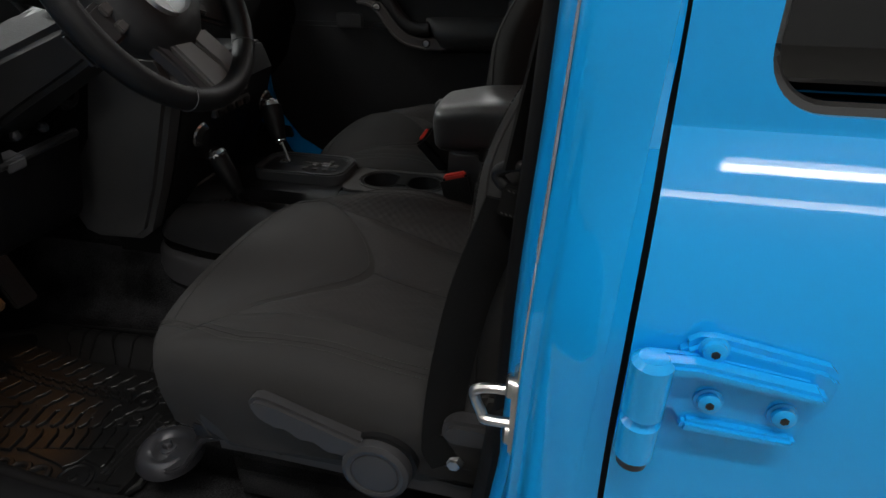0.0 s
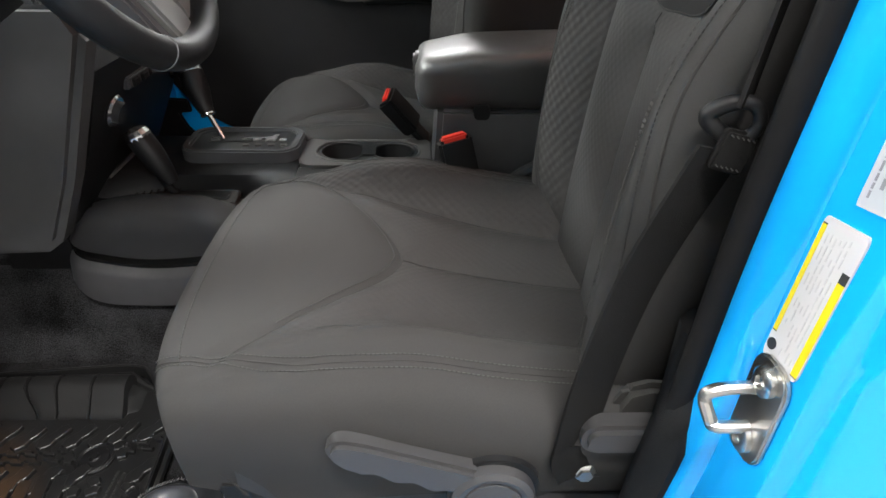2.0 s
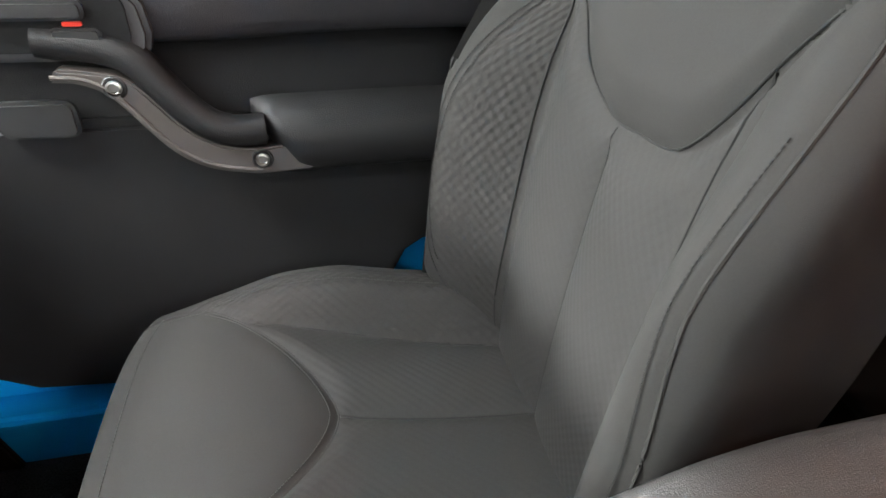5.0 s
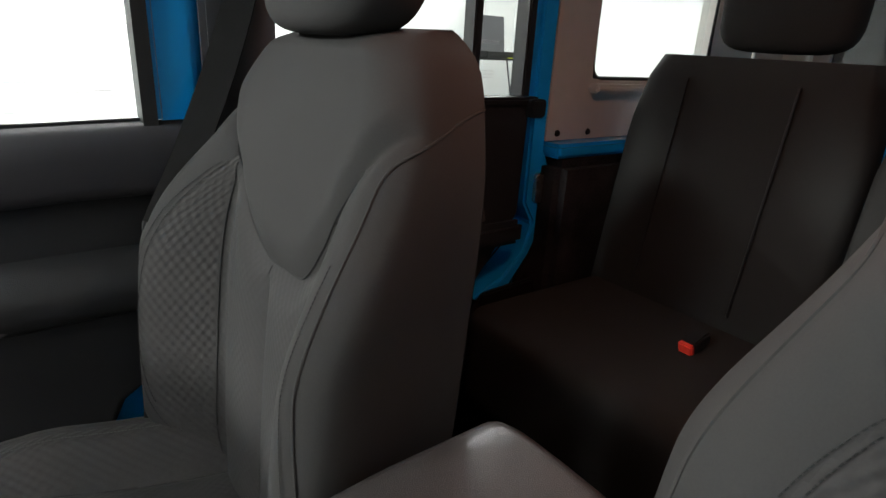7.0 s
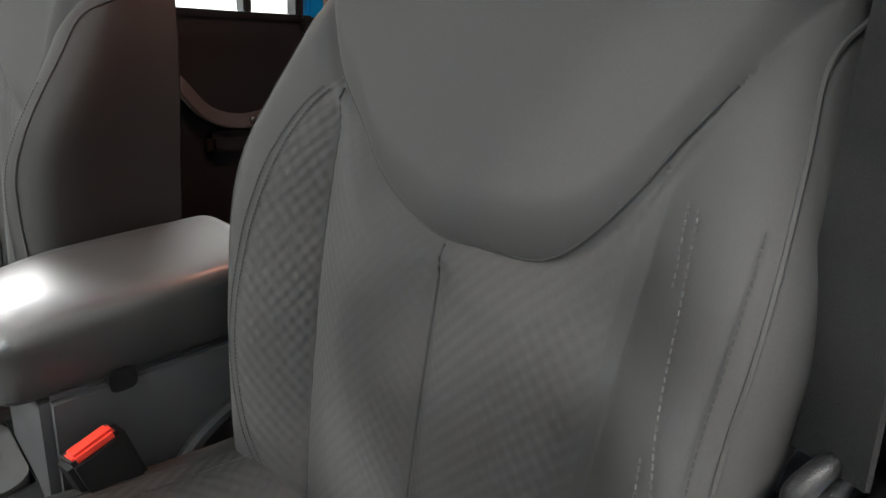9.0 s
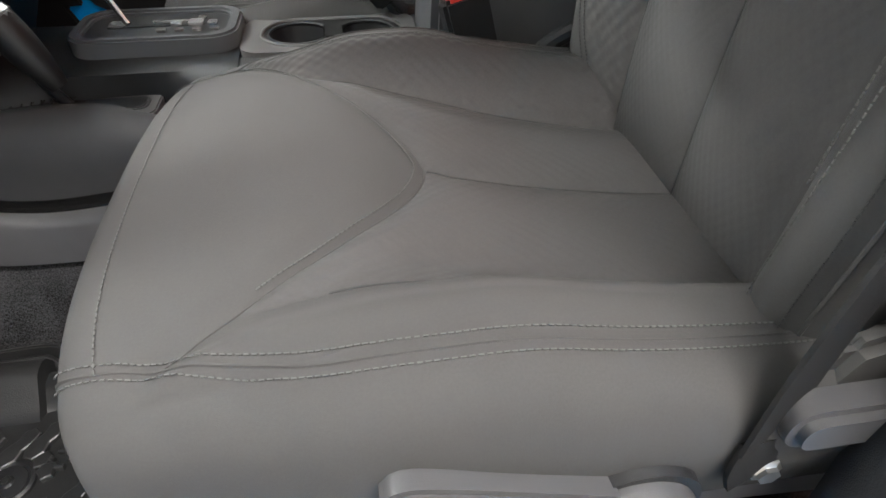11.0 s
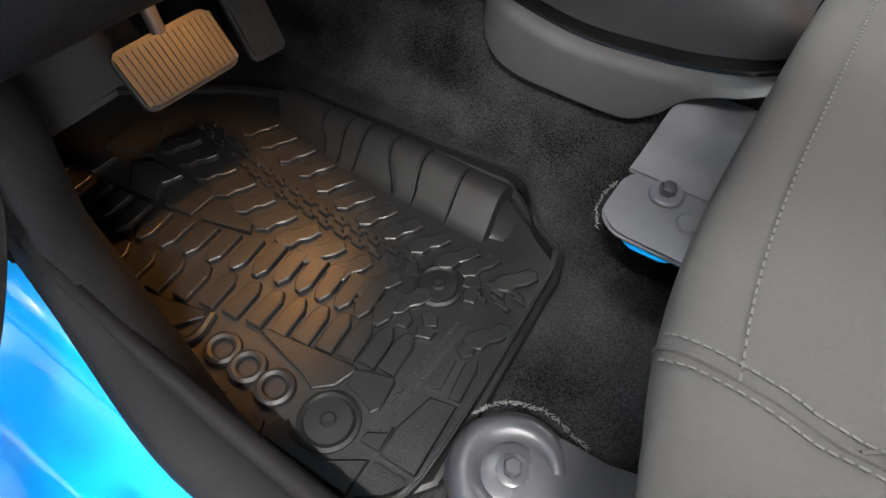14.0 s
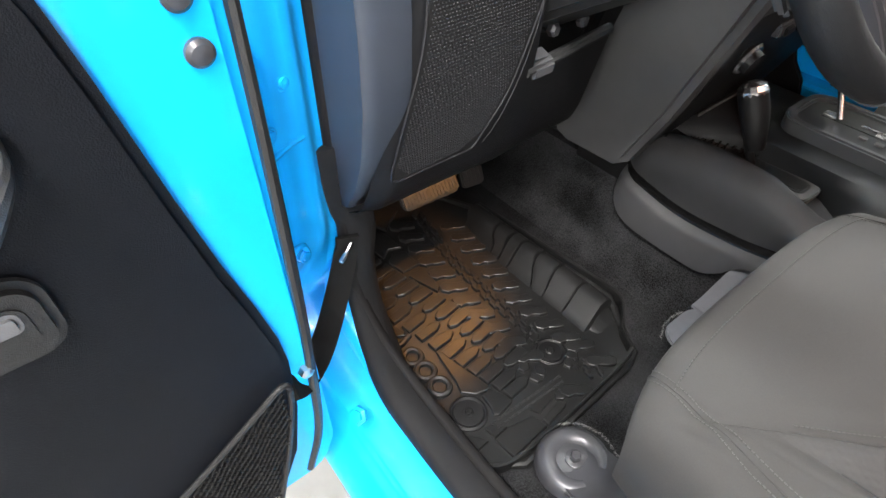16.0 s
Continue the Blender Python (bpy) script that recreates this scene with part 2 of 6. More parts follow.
# ---- garage ----
solid("ground", cuboid(-9, 8, -9, 8.4, -0.1, 0), CONCRETE, "pale grey coated concrete garage floor", "floor", kind="structure")
# Unseen south and west walls are greyed so less light bounces into the car.
GREYWALL = surface("low_bounce_grey", (0.38, 0.385, 0.39), 0.7, vary=0.05, bump=0.1, bump_scale=80)
for name, b in (("wall_north", (-9, 8, 8.4, 8.5, 0, 3.6)), ("wall_south", (-9, 8, -9.1, -9, 0, 3.6)), ("wall_west", (-9.1, -9, -9, 8.4, 0, 3.6)),
                ("wall_east", (8, 8.1, -9, 8.4, 0, 3.6))):
    solid(name, cuboid(*b), GREYWALL if name in ("wall_south", "wall_west") else PLASTER, "unseen garage wall, greyed to cut bounced light" if name in ("wall_south", "wall_west") else "plain white painted garage wall", "wall", kind="structure")
solid("ceiling", cuboid(-9, 8, -9, 8.4, 3.6, 3.7), PLASTER, "white garage ceiling", "ceiling", kind="structure")
TUBE = surface("lit_tube", (1.0, 0.98, 0.95), 0.5, vary=0.0, emit=22.0)
WARM, COOL, PLAIN = (1.0, 0.965, 0.94), (0.94, 1.0, 0.985), (1.0, 0.99, 0.985)
for x, y, p, n, tint, w in ((0.85, -1.75, 100, 1.0, WARM, .05), (2.65, -5.2, 70, .8, WARM, .11), (3.7, -6.4, 40, 2.6, WARM, .05), (6.4, -3.0, 310, 1.3, WARM, .05), (-2.6, -1.75, 16, 1.3, WARM, .05), (0.2, 4.7, 130, .75, PLAIN, .05),
                            (3.8, 4.7, 70, .75, PLAIN, .05), (-2.6, 4.7, 105, .75, PLAIN, .05), (1.5, 7.0, 60, .75, PLAIN, .05), (5.0, 7.0, 60, .75, PLAIN, .05),
                            (-5.6, -1.0, 90, .75, COOL, .4), (-5.6, 1.0, 640, .75, COOL, .4), (-1.65, 0.1, 75, .75, COOL, .2)):
    t = thing("ceiling_light", (x, y, 3.5), "long white strip light glowing under the ceiling", "lamp", "strip lights under the ceiling")
    part("housing", cuboid(x - n, x + n, y - w - .01, y + w + .01, 3.53, 3.6), PLASTER, t, bevel=0.005)
    part("diffuser", rod((x - n + .01, y, 3.5), (x + n - .01, y, 3.5), w) if w < .1 else cuboid(x - n + .01, x + n - .01, y - w, y + w, 3.49, 3.53), TUBE, t, "glowing white diffuser")
    lamp("strip_lamp", "AREA", pose(x, y, 3.44), p, tint, size=2 * n, size_y=2 * w)


# ---- seats ----
def front_seam(dy):
    return 0.29 - 0.18 * (abs(dy) / 0.21) ** 1.6


def insert_edge(x, side=-1):
    return (0.18 - (x - 0.19) * 0.0735) * (1 if side < 0 else .86)


def cushion_top(x, dy):
    z = lerp([(0, .898), (.075, .903), (.15, .915), (.22, .908), (.286, .886), (.4, .858), (.532, .838), (.66, .832)], x)
    a = abs(dy)
    z += 0.048 * ease(.13, .20, a) * ease(.14, .34, x) - 0.012 * (a / .2) ** 2 * (1 - ease(.1, .3, x))
    s, edge = front_seam(dy), insert_edge(x, dy)
    if a < 0.228:
        z += .003 * ease(0, .04, s - x) - .0035 * math.exp(-abs(x - s) / .007) * (1 - ease(.165, .20, a))
    k = ease(-.008, .03, x - s)
    if k:
        z -= k * (.006 * math.exp(-a / .010) + (.009 if dy > 0 else .003 * ease(.18, .34, x)) * math.exp(-abs(a - edge) / .012))
        z += k * (.010 * math.sin(math.pi * a / edge) if a < edge else .007 * math.sin(math.pi * min(1, (a - edge) / (.228 - edge))))
    return z - .002 * math.exp(-abs(a - .2) / .006)


def cushion_place(yc, dx, dz):
    def fn(u, v):
        if u < 0.18:
            t = u / 0.18
            F, x = math.sin(t * math.pi / 2) ** 0.7, lerp([(0, .085), (.1, .068), (.2, .054), (.3, .044), (.4, .037), (.5, .033), (.6, .032), (.7, .035), (.8, .043), (.9, .057), (1, .075)], t)
        else:
            F, x = 1.0, 0.075 + (u - 0.18) / 0.82 * 0.585
        side = -1 if v < 0.5 else 1
        e = min(v, 1 - v)
        if e < 0.16:
            t = e / 0.16
            G, dy = math.sin(t * math.pi / 2) ** 0.7, lerp([(0, .262), (.15, .272), (.3, .276), (.45, .274), (.6, .268), (.75, .257), (.88, .243), (1, .226)], t)
        else:
            G, dy = 1.0, 0.226 * (0.5 - e) / 0.34
        dy *= side * (1 - 0.10 * (1 - ease(.0, .2, x)))
        x += 0.04 * (abs(dy) / 0.26) ** 4 * (1 - ease(.05, .35, x))
        tuck = (1 - F) * (1 - G)
        x, dy, zb = x + .03 * tuck, dy * (1 - .10 * tuck), 0.762 - .016 * (1 - ease(.12, .38, x))
        return (x + dx, yc + dy, zb + (cushion_top(x, math.copysign(min(.235, abs(dy)), dy)) - zb) * F * G + dz)
    return fn


def cushion_region(u, v):
    if u < 0.18 or min(v, 1 - v) < 0.16:
        return "cushion_side"
    x, dy = 0.075 + (u - 0.18) / 0.82 * 0.585, 0.226 * (v - 0.5) / 0.34
    if x < front_seam(dy):
        return "front_pad"
    return "insert" if abs(dy) < insert_edge(x, dy) else ("bolster" if dy < 0 else "bolster_far")


def pad_edge(dy):
    """The height of the shoulder pad's lower edge; its chin lies a little towards the driver's door on both seats."""
    return lerp([(-.28, 1.392), (-.21, 1.378), (-.19, 1.352), (-.167, 1.308), (-.147, 1.265), (-.12, 1.226), (-.09, 1.205), (-.03, 1.198), (.01, 1.196), (.05, 1.208), (.085, 1.228), (.115, 1.260), (.15, 1.296), (.172, 1.334), (.19, 1.362), (.28, 1.392)], dy)


def back_insert_edge(side):
    return .160 if side < 0 else .148


def back_profile(z):
    return lerp([(.76, .53), (.84, .532), (.95, .538), (1.1, .552), (1.2, .566), (1.3, .585), (1.38, .606), (1.44, .632), (1.48, .65)], z)


def back_width(z):
    return lerp([(.76, .205), (.9, .224), (1.05, .240), (1.2, .240), (1.28, .238), (1.34, .231), (1.39, .214), (1.42, .196), (1.445, .170), (1.465, .130), (1.475, .10)], z)


def back_place(yc, dx, dz, puff=0.0):
    def fn(u, v):
        if u < 0.88:
            z, F = 0.79 + u / 0.88 * 0.655, 1.0
        else:
            t = (u - 0.88) / 0.12
            z, F = 1.445 + 0.026 * math.sin(t * math.pi / 2), max(0, math.cos(t * math.pi / 2)) ** 0.8
        side = -1 if v < 0.5 else 1
        e = min(v, 1 - v)
        w = back_width(z)
        if e < 0.16:
            t = e / 0.16
            flare = (0.048 + puff * .4 if side > 0 else .026) * ease(.72, .88, z) * (1 - ease(1.2, 1.36, z))
            G, dy = math.sin(t * math.pi / 2) ** 0.9, w - .018 * (1 - ease(0, .55, t)) + flare * ease(.1, .65, t) - (.05 + flare * .25) * (1 - math.cos(t * math.pi / 2)) ** 1.6
        else:
            flare = (0.048 + puff * .4 if side > 0 else .026) * ease(.72, .88, z) * (1 - ease(1.2, 1.36, z))
            G, dy = 1.0, (w + flare * .75 - 0.05) * (0.5 - e) / 0.34
        a = abs(dy)
        th = lerp([(.78, .15), (1.2, .135), (1.45, .105)], z)
        out = ((0.070 + puff if puff else .040) if side > 0 else .070) * ease(.13, .235, a) * ease(.74, .9, z) * (1 - ease(1.15, 1.4, z))
        edge, ie = pad_edge(side * dy), back_insert_edge(side)
        out += 0.010 * ease(0, .05, z - edge)
        g = math.exp(-abs(z - edge) / .009)
        if z < edge:
            k = ease(0, .04, edge - z)
            g = max(g, k * 0.9 * math.exp(-a / .011), k * (1.0 if side < 0 else 1.25) * math.exp(-abs(a - ie) / .011))
            out += .010 * k * math.sin(math.pi * min(1, a / ie)) * (a < ie) + .005 * k * math.sin(math.pi * min(1, max(0, a - ie) / max(.02, w - ie)))
        xf = back_profile(z)
        return (xf + th - (th + out - 0.007 * g) * F * G + dx, yc + side * dy, z + dz)
    return fn


EDGE_LINE = [(.04, .100), (.30, .110), (.46, .124), (.58, .128), (.686, .119), (.748, .107), (.78, .063), (.815, .0)]
NEAR_LINE = [(0, .157), (.46, .157), (.566, .180), (.635, .189), (.70, .189)]
FAR_LINE = [(0, .79), (.107, .80), (.20, .828), (.327, .838), (.447, .824), (.553, .805), (.648, .786), (.692, .755)]


def back_region(u, v):
    z = 0.79 + u / 0.88 * 0.655
    d = (back_width(z) - 0.05 + 0.036 * ease(.72, .88, z) * (1 - ease(1.2, 1.36, z))) * (v - 0.5) / 0.34
    a = abs(d)
    if u >= 0.88 or z > pad_edge(d):
        return "shoulder_pad"
    if v < .16:
        return "backrest_side"
    if v > min(.84, lerp(FAR_LINE, u)):
        return "backrest_side_far"
    return "back_insert" if a < back_insert_edge(d) else ("back_bolster" if v < 0.5 else "back_bolster_far")


def stitches(fn, line, step=0.0042, length=0.0030, lift=0.0014):
    """Short thread bars along a line of (u, v) on a sheet."""
    bm = bmesh.new()
    pts = [Vector(fn(*q)) for q in line]
    acc = 0.0
    for i in range(len(pts) - 1):
        acc += (pts[i + 1] - pts[i]).length
        if acc >= step:
            acc = 0.0
            u, v = line[i]
            d = (pts[i + 1] - pts[i]).normalized()
            du, dv = Vector(fn(min(1, u + .004), v)) - pts[i], Vector(fn(u, min(1, v + .004))) - pts[i]
            nn = dv.cross(du).normalized()
            inner = Vector(fn(.97 if fn(.9, .5)[2] < 1.0 else .45, .5))
            inner += Vector((-.25, 0, -.12) if inner.z < 1.0 else (.10, 0, 0))
            if nn.dot(pts[i] - inner) < 0:
                nn = -nn
            s = d.cross(nn).normalized()
            turn = Matrix((d, s, nn)).transposed().to_4x4()
            box((length, 0.0009, 0.0009), Matrix.Translation(pts[i] + nn * lift) @ turn, bm)
    return bm


def back_v(z, dy):
    """The v of the back's sheet at height z and dy off the middle."""
    flat = back_width(z) - 0.05 + 0.036 * ease(.72, .88, z) * (1 - ease(1.2, 1.36, z))
    return .5 + dy / flat * .34


# Black thread puts crease shade into the seams and sews the dark rows.
SHADE_THREAD = surface("seam_shade_thread", (0.012, 0.012, 0.0115), .9)
DIM = surface("pale_thread", (0.038, 0.0365, 0.035), .9)


CUSHION_EDGE = [(.05, .20), (.10, .184), (.138, .176), (.185, .172), (.283, .162), (.396, .150), (.6, .150), (.80, .158), (.99, .165)]


def headrest(yc, dx, dz, owner):
    c = Vector((0.672 + dx, yc, 1.556 + dz))
    loops = []
    for i in range(25):
        t = math.pi * (i / 24 - 0.5)
        h, k = math.copysign(abs(math.sin(t)) ** 0.55, math.sin(t)), max(0.02, math.cos(t)) ** 0.5
        ring = []
        for j in range(40):
            q = 2 * math.pi * j / 40
            cx, cy = math.copysign(abs(math.cos(q)) ** 0.6, math.cos(q)), math.copysign(abs(math.sin(q)) ** 0.55, math.sin(q))
            front = -0.012 * (1 - abs(cy)) if cx < 0 else 0
            ring.append(c + Vector((cx * 0.058 * k + front * k + 0.02 * h, cy * (0.138 + 0.008 * h) * k, h * 0.098)))
        loops.append(ring)
    part("headrest", rings(loops), CLOTH, owner, "rounded dark grey cloth headrest", smooth=60)
    for s in (-0.075, 0.075):
        part("headrest_post", rod(c + Vector((-0.01, s, -0.15)), c + Vector((0, s, -0.06)), 0.007), CHROME, owner, "chrome headrest post")
        part("post_collar", rod(c + Vector((-0.012, s, -0.128)), c + Vector((-0.01, s, -0.108)), 0.014), BLACK, owner)


def front_seat(name, yc, dx, dz, side, cdx, cdz, puff=0.0, fine=(330, 270)):
    """side: -1 where the outer flank lies towards -y."""
    seat = thing(name, (0.3 + dx, yc, 0.62), "dark grey cloth bucket front seat with stitched seams", "car seat", "front seats")
    cf, bf = cushion_place(yc, cdx, cdz), back_place(yc, dx, dz, puff)
    names = {"cushion_side": CLOTH, "front_pad": CLOTH, "insert": FINE, "bolster": CLOTH, "bolster_far": KNIT}
    for key, bm in sheet(*fine, cf, split=cushion_region).items():
        part(key.replace("_far", ""), bm, names[key], seat, "dimpled knit fabric" if names[key] == KNIT else "", smooth=80)
    names = {"backrest_side": CLOTH, "backrest_side_far": CLOTH, "shoulder_pad": CLOTH, "back_insert": FINE, "back_bolster": CLOTH, "back_bolster_far": KNIT}
    for key, bm in sheet(*fine, bf, split=back_region).items():
        part(key.replace("_far", ""), bm, names[key], seat, "dimpled knit fabric" if names[key] == KNIT else "", smooth=80)
    hull = []
    for i in range(24):
        z = 0.79 + 0.67 * i / 23
        w, x = back_width(z), back_profile(z) + lerp([(.78, .15), (1.2, .135), (1.45, .105)], z)
        w -= .018
        hull.append([(x + dx + 0.012 * math.cos(q * 1.5), yc + w * q, z + dz) for q in (-1, -.6, -.2, .2, .6, 1)])
    part("back_panel", rings(hull, closed=False), DARK, seat, "black seat back panel", smooth=60)
    bm = cuboid(.10 + cdx, .62 + cdx, yc - .25, yc + .25, .735 + cdz, .768 + cdz)
    part("seat_pan", bm, BLACK, seat, bevel=.006)
    headrest(yc, dx, dz, seat)
    rows = [(u, lerp(CUSHION_EDGE, u) + .009) for u in (.115 + .88 * k / 949 for k in range(950))]
    part("stitching", stitches(cf, rows), THREAD, seat, "grey double stitching", smooth=0)
    part("stitching", stitches(cf, [(u, v - .018) for u, v in rows]), THREAD, seat, smooth=0)
    part("stitching", stitches(cf, [(u, .808) for u, _ in rows]), THREAD, seat, smooth=0)
    part("stitching", stitches(cf, [(0.165, .17 + .66 * k / 600) for k in range(601)]), THREAD, seat, smooth=0)
    SEAMS = []
    for s in (-1, 1):
        SEAMS.append((cf, [(.18 + (x - .075) / .585 * .82, .5 + s * insert_edge(x, s) / .226 * .34) for x in (.205 + .45 * k / 60 for k in range(61))]))
        if s > 0:
            SEAMS.append((bf, [((z - .79) / .655 * .88, back_v(z, s * back_insert_edge(s))) for z in (.80 + (pad_edge(s * back_insert_edge(s)) - .804) * k / 60 for k in range(61))]))
    SEAMS.append((cf, [(.18 + (x - .075) / .585 * .82, .5) for x in (.292 + .36 * k / 40 for k in range(41))]))
    SEAMS.append((bf, [((z - .79) / .655 * .88, .5) for z in (.80 + .392 * k / 40 for k in range(41))]))
    SEAMS.append((bf, [((pad_edge(q) - .79) / .655 * .88, back_v(pad_edge(q), q)) for q in (-.178 + .356 * k / 90 for k in range(91))]))
    SEAMS_SOFT = []
    SEAMS_SOFT.append((cf, [(.18 + (front_seam(q) - .075) / .585 * .82, .5 + q / .226 * .34) for q in (-.218 + .436 * k / 90 for k in range(91))]))
    for fn, line in SEAMS:
        part("seam", tube([Vector(fn(*q)) for q in line], .0013, 6), SHADE_THREAD, seat, "sewn seam with crease shade in its dark colour")
    for fn, line in SEAMS_SOFT:
        part("seam", tube([Vector(fn(*q)) for q in line], .0012, 6), CLOTH, seat)
    for side in (0, 1):
        line = smooth_path([(u, v, 0) for u, v in EDGE_LINE], 14)
        part("piping", tube([Vector(bf(q.x, abs(side - q.y))) for q in line], .0017, 6), CLOTH, seat, "raised piping of the side panel")
        line = smooth_path([(u, v, 0) for u, v in CUSHION_EDGE], 14)
        part("seam", tube([Vector(cf(q.x, abs(side - q.y))) for q in line], .0013, 6), CLOTH, seat)
    if puff:
        z1 = pad_edge(-back_insert_edge(-1))
        part("seam", tube([Vector(bf((z - .79) / .655 * .88, back_v(z, -back_insert_edge(-1)))) for z in (.80 + (z1 - .804) * k / 60 for k in range(61))], .0013, 6), SHADE_THREAD, seat)
    for off in () if puff else (-.006, .006):
        part("stitching", stitches(bf, [(u, lerp(NEAR_LINE, u) + off) for u in (.05 + .60 * k / 900 for k in range(901))], lift=.0034), DIM, seat, "pale grey double stitching on the bolster", smooth=0)
    for off in (-.006, .006):
        part("stitching", stitches(bf, [(u, lerp(FAR_LINE, u) + off) for u in (.05 + .62 * k / 900 for k in range(901))], lift=.0017), SHADE_THREAD, seat, smooth=0)
    curve = []
    for k in range(700):
        dy = -0.165 + 0.36 * k / 699
        curve.append((0.18 + (front_seam(dy) - 0.085) / 0.585 * 0.82, 0.5 + dy / 0.226 * 0.34))
    part("stitching", stitches(cf, curve), THREAD, seat, smooth=0)
    part("stitching", stitches(bf, [(u, lerp(EDGE_LINE, u) + .013) for u in (.05 + .60 * k / 900 for k in range(901))], lift=.0017), SHADE_THREAD, seat, smooth=0)
    return seat


driver = front_seat("driver_seat", -0.36, 0.0, 0.0, -1, 0.0, 0.0)
front_seat("passenger_seat", 0.40, -0.10, -0.02, 1, -0.10, -0.045, .03, (240, 200))


# ---- driver seat hardware ----
rail = part("rail", tube([(.125, -.575, .712), (.20, -.575, .712), (.60, -.60, .728)], 0, flat=(.03, .026)), GREY, driver, "grey steel seat rail")
for x in (.190, .221, .252):
    part("rail_hole", rod((x, -.5925, .7135), (x, -.588, .7135), .003, seg=10), BLACK, rail)
bm = lathe([(.001, .012), (.018, .012), (.024, .010), (.030, .016), (.040, .018), (.048, .012), (.052, .001), (.052, -.004)], Matrix.Translation((0, -.559, .622)), 32)
part("rail_foot", bm, DARKSTEEL, driver, "pressed grey steel foot plate", smooth=50)
part("foot_arm", rings([[(x, -.558 - s * w, z - t) for s, t in ((-1, 0), (1, 0), (1, .012), (-1, .012))] for x, z, w in ((.0, .632, .045), (.035, .640, .044), (.055, .652, .040), (.075, .682, .034), (.092, .708, .030), (.12, .716, .027), (.16, .716, .022))]), DARKSTEEL, driver, bevel=.003)
part("foot_bolt", lathe([(.0075, 0), (.0075, .009), (.006, .011), (.001, .011)], Matrix.Translation((0, -.559, .637)), 6), DARKSTEEL, driver, "hex bolt", smooth=20)
part("bolt_washer", lathe([(.013, 0), (.013, .003), (.011, .004), (.001, .004)], Matrix.Translation((0, -.559, .634)), 28), DARKSTEEL, driver, smooth=30)
ZINC = surface("grey_bracket_paint", (.10, .10, .11), .38, metal=.2, vary=.12, scale=60)
foot = part("inner_foot", prism(rounded(-.060, .07, -.304, -.200, .034, 6), "z", .634, .641), ZINC, driver, "grey pressed steel inner foot plate", bevel=.003)
part("foot_bracket", rings([[(x, y, z), (x, y, z - .006)] + [(x + .13, y, z - .006), (x + .13, y, z)] for x, y, z in ((-.060, -.215, .643), (-.058, -.195, .650), (-.052, -.150, .684), (-.045, -.120, .70))]), ZINC, driver, bevel=.002)
part("foot_bolt", lathe([(.009, 0), (.009, .010), (.007, .012), (.001, .012)], Matrix.Translation((-.012, -.228, .646)), 6), DARKSTEEL, foot, "hex bolt", smooth=20)
part("bolt_washer", lathe([(.018, 0), (.018, .003), (.016, .005), (.001, .005)], Matrix.Translation((-.012, -.228, .642)), 28), ZINC, foot, smooth=30)
part("foot_dimple", lathe([(.013, 0), (.011, .002), (.009, .0005), (.001, .0005)], Matrix.Translation((.022, -.252, .643)), 24), ZINC, foot, smooth=40)
part("paint_edge", prism(rounded(-.032, .03, -.3056, -.250, .020, 6), "z", .6315, .6335), BLUE, foot, "blue paint showing under the foot plate")
FRAY = surface("frayed_backing", (.16, .16, .155), .9)
rf = random.Random(12)
for line in ([(-.066, -.222), (-.069, -.262), (-.054, -.296)], [(-.052, -.535), (-.035, -.512), (.0, -.500), (.040, -.508)]):
    bm = bmesh.new()
    pts = smooth_path([(x, y, .626) for x, y in line], 14)
    for p, q in zip(pts, pts[1:]):
        for _ in range(2):
            a = p + Vector((rf.uniform(-.002, .002), rf.uniform(-.002, .002), 0))
            rod(a, q + Vector((rf.uniform(-.003, .003), rf.uniform(-.003, .003), rf.uniform(.0, .003))), .0005, .0003, 4, bm)
    part("carpet_fray", bm, FRAY, driver, "frayed pale carpet backing at the foot plate", smooth=0, kind="stuff")
part("inner_rail", cuboid(.075, .60, -.20, -.17, .70, .725), GREY, driver, bevel=.004)
part("seat_plinth", cuboid(.10, .62, -.56, -.16, FLOOR0, .64), CARPET, driver, bevel=.02)
LEVER = surface("lever_plastic", (.042, .041, .042), .45, vary=.08, bump=.15, bump_scale=1200, spec=.4)
# recline lever and its pivot
lever = []
for i in range(25):
    t = i / 24
    x, z = .228 + .145 * t, .862 - .055 * t
    top, low = .016 + .010 * math.sin(math.pi * min(1, t * 3) / 2) * .6, .020 - .003 * math.sin(t * 26) * (t > .2)
    k = math.sqrt(max(0.02, 1 - (1 - min(1, t / .14)) ** 2))
    lever.append((x, z + top * k, z - low * k))
outline = [(x, a) for x, a, _ in lever] + [(x, b) for x, _, b in reversed(lever)]
part("recline_lever", prism(outline, "y", -.652, -.628), LEVER, driver, "grey plastic recline lever", bevel=.005)
part("lever_base", prism([(.222 + 0.0, .885), (.40, .835), (.40, .80), (.24, .85)], "y", -.630, -.60), BLACK, driver, bevel=.008)
part("lever_boss", rod((.388, -.60, .795), (.388, -.640, .793), .047, .045, 40), BLACK, driver)
part("recline_knob", lathe([(.042, -.012), (.044, .004), (.042, .012), (.036, .015), (.031, .014), (.030, .012), (.0285, .012), (.028, .014), (.001, .015)], at((.385, -.642, .788), (0, -1, .06)), 44), LEVER, driver, "round grey pivot cap", smooth=30)
part("side_shield", prism([(.12, .765), (.16, .735), (.44, .735), (.50, .765), (.50, .80), (.12, .80)], "y", -.615, -.60), DARK, driver, bevel=.006)
part("hinge_cover", prism(rounded(.465, .60, .848, .884, .016), "y", -.648, -.62), LEVER, driver, "grey hinge cover bar", bevel=.006)
